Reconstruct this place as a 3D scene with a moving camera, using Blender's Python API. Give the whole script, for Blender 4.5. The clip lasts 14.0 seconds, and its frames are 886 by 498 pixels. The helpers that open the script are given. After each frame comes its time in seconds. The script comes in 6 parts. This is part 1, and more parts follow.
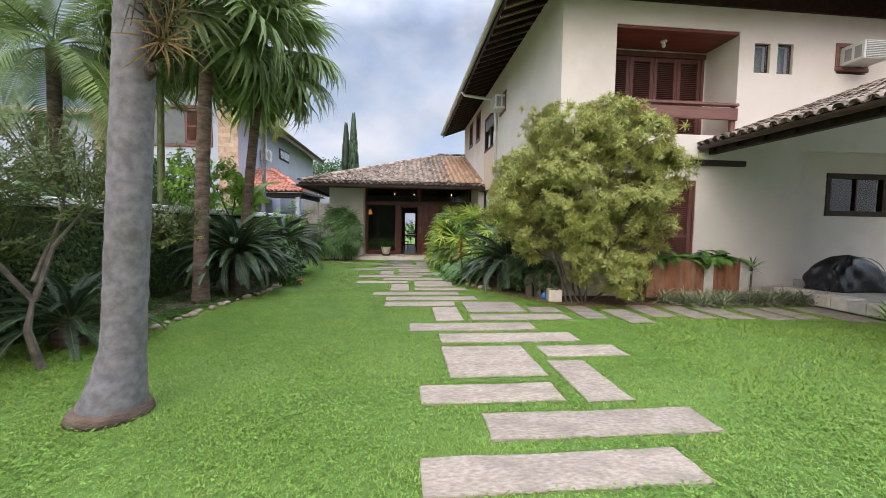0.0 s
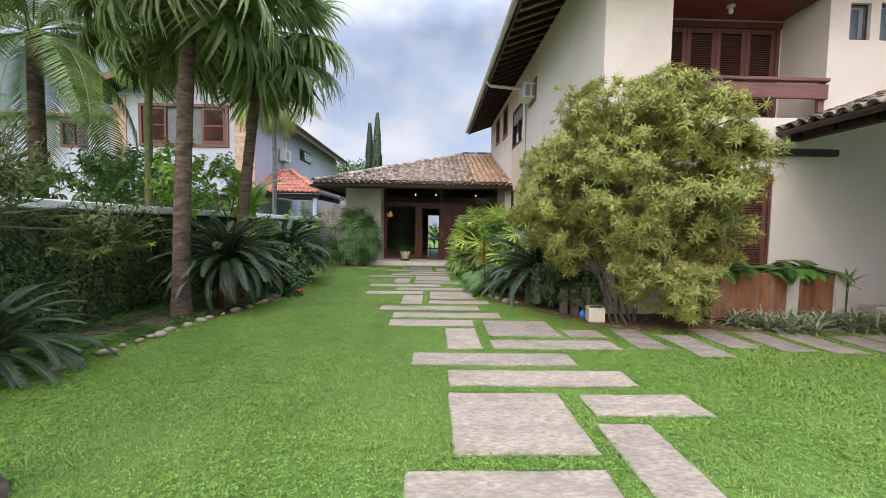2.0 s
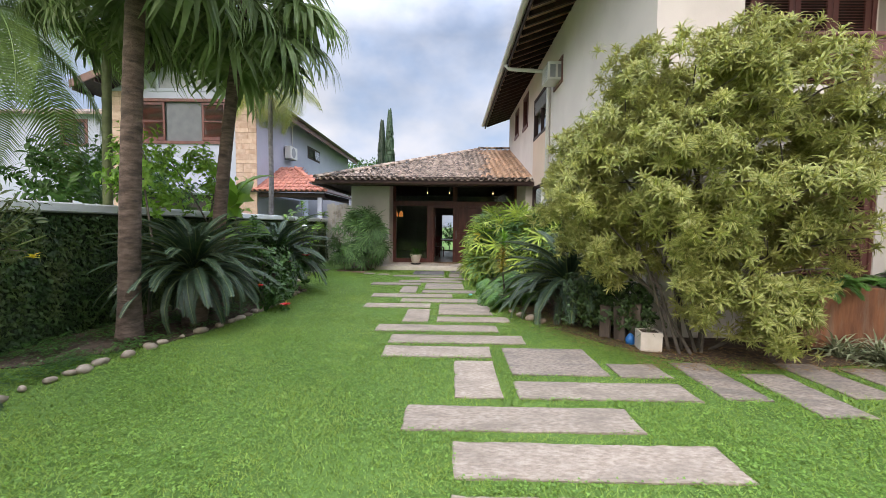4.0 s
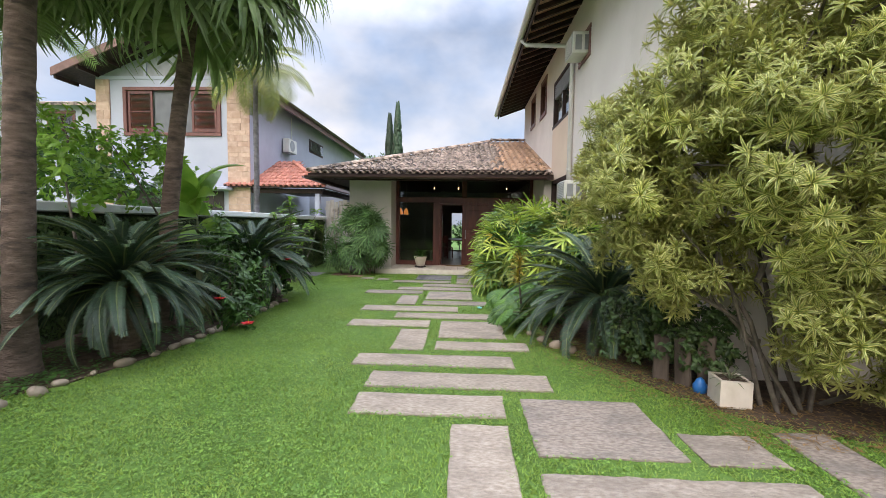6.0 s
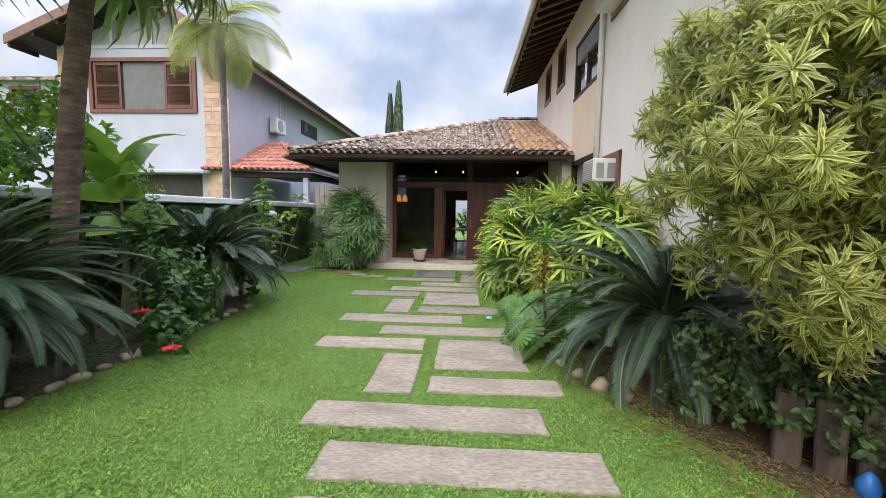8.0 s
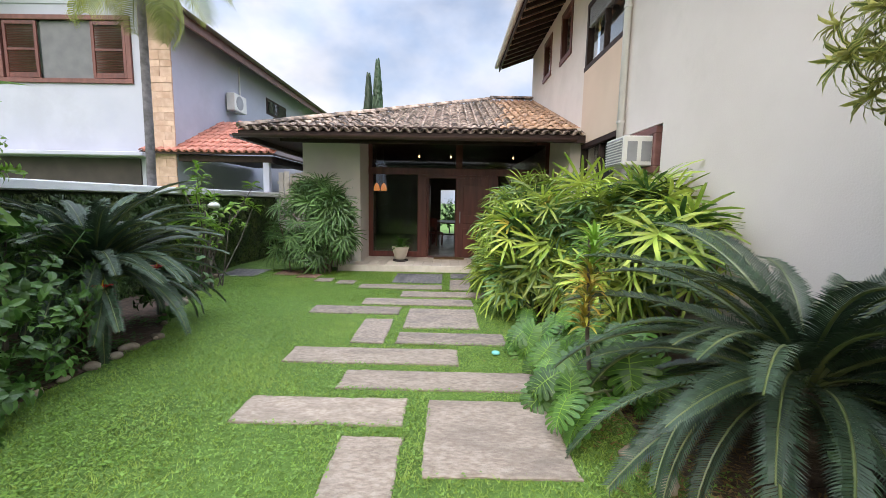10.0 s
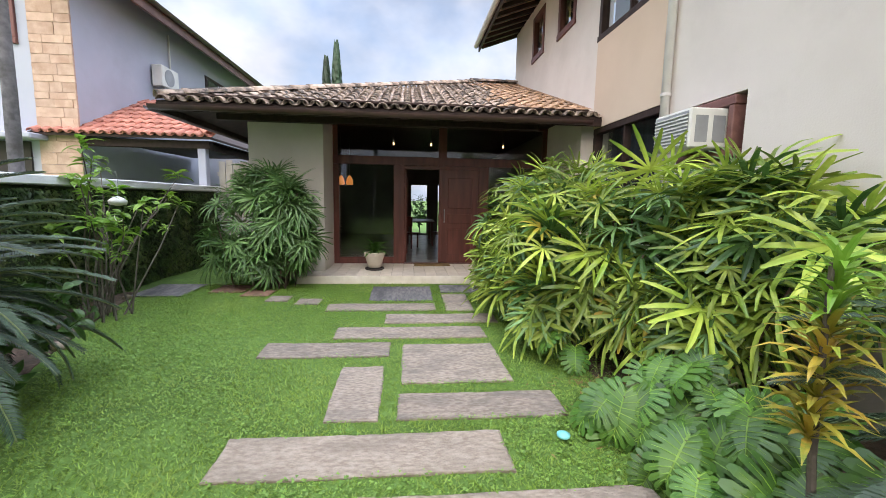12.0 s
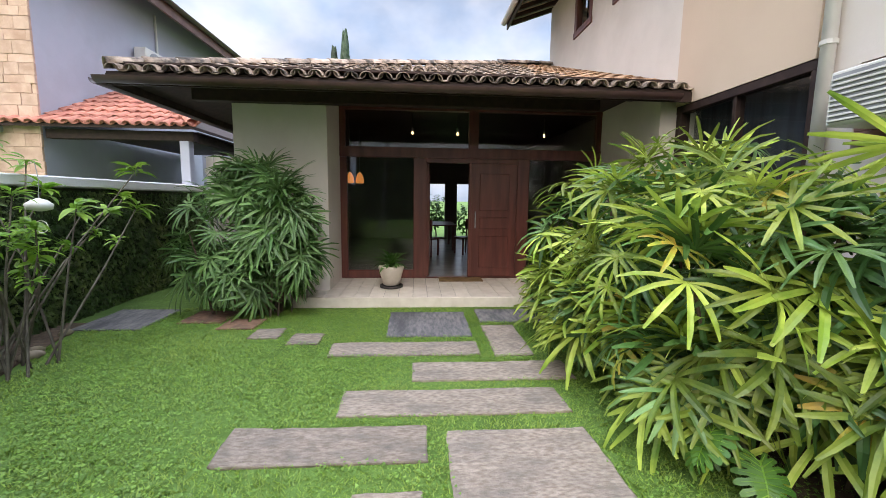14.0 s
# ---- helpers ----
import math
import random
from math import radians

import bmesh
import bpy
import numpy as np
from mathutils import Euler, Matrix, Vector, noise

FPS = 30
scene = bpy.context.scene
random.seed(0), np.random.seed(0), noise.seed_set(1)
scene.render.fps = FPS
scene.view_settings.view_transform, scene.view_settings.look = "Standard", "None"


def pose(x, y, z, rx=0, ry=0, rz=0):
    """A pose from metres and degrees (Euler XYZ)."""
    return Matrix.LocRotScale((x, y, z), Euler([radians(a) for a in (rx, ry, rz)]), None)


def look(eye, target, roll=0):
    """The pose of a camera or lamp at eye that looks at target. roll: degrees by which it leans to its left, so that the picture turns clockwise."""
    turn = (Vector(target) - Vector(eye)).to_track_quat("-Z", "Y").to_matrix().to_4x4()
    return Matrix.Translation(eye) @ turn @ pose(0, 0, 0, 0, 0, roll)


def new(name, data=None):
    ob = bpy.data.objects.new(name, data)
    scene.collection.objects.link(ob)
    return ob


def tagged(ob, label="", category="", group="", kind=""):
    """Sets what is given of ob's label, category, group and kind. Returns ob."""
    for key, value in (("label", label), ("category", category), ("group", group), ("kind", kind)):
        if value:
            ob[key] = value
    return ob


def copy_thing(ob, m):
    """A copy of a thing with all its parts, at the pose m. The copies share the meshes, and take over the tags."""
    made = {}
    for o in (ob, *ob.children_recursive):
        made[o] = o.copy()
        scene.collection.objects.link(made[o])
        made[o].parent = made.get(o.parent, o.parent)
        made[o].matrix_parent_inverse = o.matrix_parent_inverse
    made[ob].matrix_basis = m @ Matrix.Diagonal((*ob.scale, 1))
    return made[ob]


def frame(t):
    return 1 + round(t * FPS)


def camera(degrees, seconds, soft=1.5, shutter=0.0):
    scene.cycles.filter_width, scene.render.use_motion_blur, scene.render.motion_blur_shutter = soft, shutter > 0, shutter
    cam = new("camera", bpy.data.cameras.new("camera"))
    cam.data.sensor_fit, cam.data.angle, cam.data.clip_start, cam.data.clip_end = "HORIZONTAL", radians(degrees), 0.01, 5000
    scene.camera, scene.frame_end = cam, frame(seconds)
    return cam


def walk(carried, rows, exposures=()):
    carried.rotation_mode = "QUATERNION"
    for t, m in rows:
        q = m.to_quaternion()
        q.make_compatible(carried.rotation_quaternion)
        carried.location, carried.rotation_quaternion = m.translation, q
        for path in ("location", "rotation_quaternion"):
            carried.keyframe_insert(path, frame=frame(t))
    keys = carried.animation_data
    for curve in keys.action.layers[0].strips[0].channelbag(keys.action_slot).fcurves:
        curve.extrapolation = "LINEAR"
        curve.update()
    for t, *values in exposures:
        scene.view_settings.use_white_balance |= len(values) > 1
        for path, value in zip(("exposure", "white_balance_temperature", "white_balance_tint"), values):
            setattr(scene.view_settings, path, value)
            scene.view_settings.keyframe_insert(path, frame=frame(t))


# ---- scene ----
cam = camera(96.1, 14.0, 0.85)
EXPOSURE = 0.5
METRES, EYE, TILT, LEAN, TURN = 11.0, 1.55, 0.0, 0.0, -5.6
ROWS = [
    (0.0, 0.0, 0.0, 0.0, 0.05, -3.61, -0.84),
    (0.5, 0.0071, 0.028, -0.0008, 1.75, -3.52, -0.85),
    (1.0, 0.0105, 0.0559, 0.0005, 2.87, -3.46, -0.86),
    (1.5, 0.0163, 0.0866, 0.0021, 3.59, -3.38, -0.89),
    (2.0, 0.0162, 0.1158, 0.0016, 4.06, -3.32, -0.91),
    (2.5, 0.0144, 0.1456, 0.0034, 4.57, -3.3, -0.87),
    (3.0, 0.0166, 0.1773, 0.0031, 5.15, -3.27, -0.82),
    (3.5, 0.0179, 0.209, 0.0017, 5.87, -3.25, -0.76),
    (4.0, 0.0166, 0.2431, 0.003, 6.46, -3.31, -0.68),
    (6.5, 0.0133, 0.4124, 0.0062, 8.5, -3.83, -0.86),
    (7.0, 0.008, 0.4489, 0.006, 8.68, -4.16, -0.9),
    (7.5, 0.0049, 0.4854, 0.006, 8.82, -4.7, -0.92),
    (8.0, 0.0009, 0.522, 0.0057, 8.9, -5.31, -0.9),
    (10.5, -0.0451, 0.7139, 0.0096, 4.75, -6.82, -1.04),
    (11.0, -0.0646, 0.7492, 0.0075, 2.81, -6.85, -1.03),
    (11.5, -0.0811, 0.7867, 0.0061, 1.26, -6.92, -1.1),
    (12.0, -0.092, 0.8273, 0.0056, 0.49, -7.04, -1.04),
    (12.5, -0.1054, 0.8661, 0.0056, 0.52, -7.2, -0.92),
    (13.0, -0.1135, 0.9029, 0.0045, 0.97, -7.23, -0.85),
    (13.5, -0.1187, 0.9396, 0.0056, 1.58, -7.17, -0.72),
    (14.0, -0.1295, 0.9764, 0.0057, 1.79, -7.05, -0.72),
]
walk(cam, [(t, pose(0, 0, EYE, TILT, LEAN, TURN) @ pose(METRES * x, METRES * y, METRES * z, 90 + pitch, roll, yaw)) for t, x, y, z, yaw, pitch, roll in ROWS],
     exposures=((0, EXPOSURE, 6700, 14.5), (14, EXPOSURE + 0.35, 6700, 14.5)))

# ---- light ----
SUN_EL, SUN_AZ = 37.0, 197.0
world = bpy.data.worlds.new("world")
scene.world = world
world.use_nodes = True
wn, wl = world.node_tree.nodes, world.node_tree.links
wn.clear()
sky = wn.new("ShaderNodeTexSky")
sky.sky_type, sky.sun_disc = "NISHITA", False
sky.sun_elevation, sky.sun_rotation = radians(SUN_EL), radians(SUN_AZ)
sky.air_density, sky.dust_density = 1.0, 3.0
coord = wn.new("ShaderNodeTexCoord")
squash = wn.new("ShaderNodeMapping")
squash.inputs["Scale"].default_value = (2.2, 2.2, 3.4)
squash.inputs["Location"].default_value = (0.35, 0.1, 0.2)
clouds = wn.new("ShaderNodeTexNoise")
clouds.inputs["Scale"].default_value, clouds.inputs["Detail"].default_value = 1.7, 5
clouds.inputs["Roughness"].default_value = 0.5
ramp = wn.new("ShaderNodeValToRGB")
ramp.color_ramp.elements[0].position, ramp.color_ramp.elements[1].position = 0.32, 0.62
ramp.color_ramp.elements[0].color = (0.35, 0.35, 0.35, 1)
shade = wn.new("ShaderNodeTexNoise")
shade.inputs["Scale"].default_value, shade.inputs["Detail"].default_value = 2.6, 4
tone = wn.new("ShaderNodeValToRGB")
tone.color_ramp.elements[0].position, tone.color_ramp.elements[1].position = 0.3, 0.7
tone.color_ramp.elements[0].color, tone.color_ramp.elements[1].color = (4.2, 5.4, 7.4, 1), (6.9, 7.1, 7.5, 1)
mixer = wn.new("ShaderNodeMix")
mixer.data_type = "RGBA"
back = wn.new("ShaderNodeBackground")
back.inputs["Strength"].default_value = 0.09
wout = wn.new("ShaderNodeOutputWorld")
wl.new(coord.outputs["Generated"], squash.inputs["Vector"])
wl.new(squash.outputs["Vector"], clouds.inputs["Vector"])
wl.new(squash.outputs["Vector"], shade.inputs["Vector"])
wl.new(clouds.outputs["Fac"], ramp.inputs["Fac"])
wl.new(shade.outputs["Fac"], tone.inputs["Fac"])
wl.new(ramp.outputs["Color"], mixer.inputs["Factor"])
wl.new(sky.outputs["Color"], mixer.inputs["A"])
wl.new(tone.outputs["Color"], mixer.inputs["B"])
# an overcast sky is brighter overhead than near the horizon
axes = wn.new("ShaderNodeSeparateXYZ")
lift = wn.new("ShaderNodeMapRange")
lift.inputs["From Min"].default_value, lift.inputs["From Max"].default_value = 0.42, 1.0
lift.inputs["To Min"].default_value, lift.inputs["To Max"].default_value = 1.0, 6.6
bright = wn.new("ShaderNodeVectorMath")
bright.operation = "SCALE"
wl.new(coord.outputs["Generated"], axes.inputs["Vector"])
wl.new(axes.outputs["Z"], lift.inputs["Value"])
wl.new(mixer.outputs["Result"], bright.inputs[0])
wl.new(lift.outputs["Result"], bright.inputs["Scale"])
wl.new(bright.outputs["Vector"], back.inputs["Color"])
wl.new(back.outputs["Background"], wout.inputs["Surface"])

sun = new("sun", bpy.data.lights.new("sun", "SUN"))
sun.data.energy, sun.data.angle, sun.data.color = 1.4, radians(60), (1.0, 0.93, 0.83)
az, el = radians(SUN_AZ), radians(SUN_EL)
sun.matrix_world = look((0, 0, 0), (-math.sin(az) * math.cos(el), -math.cos(az) * math.cos(el), -math.sin(el)))


# ---- materials ----
def rgba(c):
    return (*c, 1.0)


def mat(name, a, b, scale=6.0, rough=0.6, bump=0.1, bscale=40.0, metal=0.0, third=None, tscale=1.2, tpos=(0.5, 0.66),
        vary=0.0, island=0.0, stretch=None, spec=0.5, leaf=0.0, wave=None):
    """Two colours mixed by a middle-sized grain, a third by large stains, relief by a fine grain; vary and island: how much
    the lightness changes from object to object and from loose piece to loose piece; leaf: light let through."""
    m = bpy.data.materials.new(name)
    m.use_nodes = True
    n, l = m.node_tree.nodes, m.node_tree.links
    p = n["Principled BSDF"]
    tc = n.new("ShaderNodeTexCoord")
    mp = n.new("ShaderNodeMapping")
    if stretch:
        mp.inputs["Scale"].default_value = stretch
    if vary:
        oi0 = n.new("ShaderNodeObjectInfo")
        mul = n.new("ShaderNodeMath")
        mul.operation = "MULTIPLY"
        mul.inputs[1].default_value = 37.0
        l.new(oi0.outputs["Random"], mul.inputs[0])
        l.new(mul.outputs[0], mp.inputs["Location"])
    l.new(tc.outputs["Object"], mp.inputs["Vector"])
    g = n.new("ShaderNodeTexNoise")
    g.inputs["Scale"].default_value, g.inputs["Detail"].default_value = scale, 6
    l.new(mp.outputs["Vector"], g.inputs["Vector"])
    r = n.new("ShaderNodeValToRGB")
    r.color_ramp.elements[0].position, r.color_ramp.elements[1].position = 0.35, 0.65
    r.color_ramp.elements[0].color, r.color_ramp.elements[1].color = rgba(a), rgba(b)
    l.new(g.outputs["Fac"], r.inputs["Fac"])
    col = r.outputs["Color"]
    if third:
        t = n.new("ShaderNodeTexNoise")
        t.inputs["Scale"].default_value, t.inputs["Detail"].default_value = tscale, 8
        t.inputs["Roughness"].default_value = 0.65
        l.new(mp.outputs["Vector"], t.inputs["Vector"])
        tr = n.new("ShaderNodeValToRGB")
        tr.color_ramp.elements[0].position, tr.color_ramp.elements[1].position = tpos
        l.new(t.outputs["Fac"], tr.inputs["Fac"])
        mx = n.new("ShaderNodeMix")
        mx.data_type = "RGBA"
        l.new(tr.outputs["Color"], mx.inputs["Factor"])
        l.new(col, mx.inputs["A"])
        mx.inputs["B"].default_value = rgba(third)
        col = mx.outputs["Result"]
    for amount, node, socket in ((vary, "ShaderNodeObjectInfo", "Random"), (island, "ShaderNodeNewGeometry", "Random Per Island")):
        if amount:
            oi = n.new(node)
            mr = n.new("ShaderNodeMapRange")
            mr.inputs["To Min"].default_value, mr.inputs["To Max"].default_value = 1 - amount, 1 + amount
            l.new(oi.outputs[socket], mr.inputs["Value"])
            hs = n.new("ShaderNodeHueSaturation")
            l.new(mr.outputs["Result"], hs.inputs["Value"])
            l.new(col, hs.inputs["Color"])
            col = hs.outputs["Color"]
    l.new(col, p.inputs["Base Color"])
    p.inputs["Roughness"].default_value, p.inputs["Metallic"].default_value = rough, metal
    p.inputs["Specular IOR Level"].default_value = spec
    if bump:
        f = n.new("ShaderNodeTexNoise")
        f.inputs["Scale"].default_value, f.inputs["Detail"].default_value = bscale, 5
        l.new(mp.outputs["Vector"], f.inputs["Vector"])
        bn = n.new("ShaderNodeBump")
        bn.inputs["Strength"].default_value, bn.inputs["Distance"].default_value = bump, 0.02
        l.new(f.outputs["Fac"], bn.inputs["Height"])
        l.new(bn.outputs["Normal"], p.inputs["Normal"])
    if leaf:
        tl = n.new("ShaderNodeBsdfTranslucent")
        l.new(col, tl.inputs["Color"])
        ms = n.new("ShaderNodeMixShader")
        ms.inputs["Fac"].default_value = leaf
        l.new(p.outputs["BSDF"], ms.inputs[1])
        l.new(tl.outputs["BSDF"], ms.inputs[2])
        l.new(ms.outputs["Shader"], n["Material Output"].inputs["Surface"])
    return m


def glow(name, c, strength):
    m = bpy.data.materials.new(name)
    m.use_nodes = True
    p = m.node_tree.nodes["Principled BSDF"]
    p.inputs["Base Color"].default_value = rgba(c)
    p.inputs["Emission Color"].default_value, p.inputs["Emission Strength"].default_value = rgba(c), strength
    return m


def glass(name, tint=(0.9, 0.95, 0.95)):
    m = bpy.data.materials.new(name)
    m.use_nodes = True
    p = m.node_tree.nodes["Principled BSDF"]
    p.inputs["Base Color"].default_value = rgba(tint)
    p.inputs["Transmission Weight"].default_value, p.inputs["Roughness"].default_value, p.inputs["IOR"].default_value = 1.0, 0.0, 1.45
    return m


M_PLASTER = mat("cream_plaster", (0.68, 0.62, 0.56), (0.72, 0.66, 0.60), 1.3, 0.85, 0.12, 60, third=(0.635, 0.58, 0.52), tscale=0.5)
M_PANEL = mat("beige_panel", (0.63, 0.485, 0.36), (0.68, 0.53, 0.40), 1.0, 0.8, 0.08, 60)
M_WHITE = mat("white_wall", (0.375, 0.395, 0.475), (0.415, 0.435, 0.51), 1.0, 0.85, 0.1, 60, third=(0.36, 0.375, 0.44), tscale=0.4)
M_SILVER = mat("garden_wall_paint", (0.76, 0.78, 0.78), (0.82, 0.83, 0.83), 3, 0.85, 0.15, 50, third=(0.64, 0.66, 0.64), tscale=1.4, tpos=(0.55, 0.75))
M_WOOD = mat("mahogany_wood", (0.085, 0.024, 0.018), (0.15, 0.045, 0.032), 9, 0.38, 0.12, 60, stretch=(1, 1, 0.12), third=(0.07, 0.02, 0.016), tscale=2)
M_SHUTTER = mat("shutter_wood", (0.115, 0.042, 0.034), (0.165, 0.062, 0.05), 9, 0.5, 0.1, 60, stretch=(1, 1, 0.15))
M_RAIL = mat("balcony_wood", (0.15, 0.065, 0.055), (0.23, 0.11, 0.095), 9, 0.55, 0.12, 60, stretch=(0.12, 1, 1))
M_DARKWOOD = mat("dark_eave_wood", (0.024, 0.013, 0.011), (0.045, 0.025, 0.02), 10, 0.6, 0.1, 50, spec=0.3)
M_CEIL = mat("red_ceiling_wood", (0.13, 0.03, 0.02), (0.2, 0.05, 0.032), 8, 0.45, 0.1, 50, stretch=(0.15, 1, 1))
M_GUTTER = mat("brown_gutter", (0.05, 0.027, 0.024), (0.075, 0.04, 0.035), 5, 0.4, 0.03, 40)
M_PIPE = mat("painted_pipe", (0.6, 0.58, 0.55), (0.68, 0.66, 0.62), 4, 0.45, 0.03, 40)
M_TILE = mat("aged_roof_tile", (0.30, 0.215, 0.165), (0.52, 0.42, 0.34), 9, 0.85, 0.35, 45, third=(0.055, 0.047, 0.042), tscale=3.0, tpos=(0.44, 0.60), vary=0.25, island=0.2)
M_TILE_CLEAN = mat("orange_roof_tile", (0.46, 0.28, 0.17), (0.56, 0.37, 0.24), 7, 0.85, 0.3, 45, third=(0.25, 0.17, 0.125), tscale=2.4, tpos=(0.48, 0.68), vary=0.18, island=0.18)
M_TILE_RED = mat("red_roof_tile", (0.48, 0.19, 0.135), (0.58, 0.26, 0.19), 6, 0.8, 0.25, 45, third=(0.42, 0.16, 0.12), tscale=1.6, vary=0.12, island=0.14)
M_SLAB = mat("stone_slab", (0.27, 0.215, 0.165), (0.42, 0.35, 0.28), 38, 0.9, 0.5, 110, third=(0.20, 0.165, 0.13), tscale=4.5, tpos=(0.44, 0.75), vary=0.12, stretch=(0.55, 1.2, 1))
M_SLAB_DARK = mat("dark_stone_slab", (0.10, 0.10, 0.105), (0.21, 0.195, 0.19), 18, 0.8, 0.6, 26, third=(0.07, 0.07, 0.075), tscale=2.0, vary=0.15, stretch=(1.6, 0.4, 1))
M_SLAB_GREY = mat("weathered_stone_slab", (0.195, 0.155, 0.12), (0.345, 0.285, 0.232), 38, 0.9, 0.5, 110, third=(0.13, 0.115, 0.10), tscale=4.5, tpos=(0.44, 0.75), vary=0.14, stretch=(0.55, 1.2, 1))
M_SLAB_RED = mat("reddish_flagstone", (0.16, 0.085, 0.055), (0.26, 0.15, 0.10), 14, 0.9, 0.5, 60, third=(0.12, 0.08, 0.06), tscale=3)
M_RUST = mat("rusty_planter", (0.15, 0.06, 0.03), (0.28, 0.115, 0.052), 6, 0.8, 0.3, 40, third=(0.24, 0.17, 0.12), tscale=2.5, tpos=(0.52, 0.75), stretch=(2, 2, 0.35))
M_CONCRETE = mat("stained_concrete", (0.45, 0.42, 0.37), (0.56, 0.53, 0.48), 4, 0.85, 0.3, 40, third=(0.25, 0.22, 0.18), tscale=2.0)
M_PORCH = mat("porch_tile", (0.60, 0.53, 0.44), (0.70, 0.63, 0.54), 6, 0.45, 0.08, 40, vary=0.08)
M_SCREEN = mat("grey_window_screen", (0.12, 0.125, 0.135), (0.15, 0.155, 0.165), 3, 0.7, 0.0)
M_GROUT = mat("grout", (0.25, 0.22, 0.19), (0.32, 0.29, 0.25), 9, 0.9, 0.2, 60)
M_LAWN = mat("lawn_ground", (0.08, 0.155, 0.024), (0.12, 0.22, 0.04), 14, 0.95, 0.5, 60, third=(0.065, 0.13, 0.02), tscale=0.8)
M_SOIL = mat("garden_soil", (0.065, 0.042, 0.028), (0.125, 0.085, 0.058), 14, 0.95, 0.9, 40, third=(0.04, 0.027, 0.018), tscale=2)
M_ROCK = mat("border_stone", (0.24, 0.19, 0.135), (0.40, 0.33, 0.25), 9, 0.85, 0.4, 24, third=(0.2, 0.16, 0.11), vary=0.2)
M_CLAD = mat("stone_cladding", (0.46, 0.32, 0.24), (0.58, 0.42, 0.33), 5, 0.85, 0.6, 25, third=(0.40, 0.26, 0.19), vary=0.1)
M_FASCIA = mat("brown_fascia_board", (0.13, 0.065, 0.05), (0.19, 0.10, 0.08), 5, 0.5, 0.05, 40)
M_TIMBER = mat("old_timber", (0.07, 0.052, 0.04), (0.14, 0.108, 0.085), 9, 0.9, 0.5, 50, stretch=(1, 1, 0.15), third=(0.035, 0.028, 0.02), tscale=3)
M_FIBRE = mat("dark_root_fibre", (0.025, 0.018, 0.013), (0.075, 0.052, 0.036), 14, 0.95, 1.0, 40, stretch=(1, 1, 0.4))
M_GLASS = glass("window_glass")
M_AC = mat("white_plastic", (0.62, 0.62, 0.58), (0.7, 0.7, 0.66), 3, 0.4, 0.0)
M_GREY = mat("grey_metal", (0.23, 0.24, 0.25), (0.3, 0.31, 0.32), 4, 0.45, 0.02, 40)
M_BLACK = mat("black_plastic_sheet", (0.012, 0.013, 0.016), (0.03, 0.032, 0.038), 3, 0.28, 0.5, 9)
# Near-black: the darkness of unlit rooms as a colour, also for dark parts.
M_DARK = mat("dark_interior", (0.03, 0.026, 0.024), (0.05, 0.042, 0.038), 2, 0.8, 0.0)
M_CURTAIN = mat("dark_curtain", (0.02, 0.023, 0.03), (0.05, 0.055, 0.07), 4, 0.8, 0.1, 20, stretch=(1, 3, 0.1))
M_BLIND = mat("grey_blind", (0.17, 0.19, 0.20), (0.22, 0.24, 0.25), 2, 0.7, 0.0)
M_ROOMFLOOR = mat("room_floor_tile", (0.29, 0.26, 0.225), (0.36, 0.325, 0.28), 3, 0.25, 0.02, 30)
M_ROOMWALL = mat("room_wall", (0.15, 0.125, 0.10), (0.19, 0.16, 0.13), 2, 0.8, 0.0)


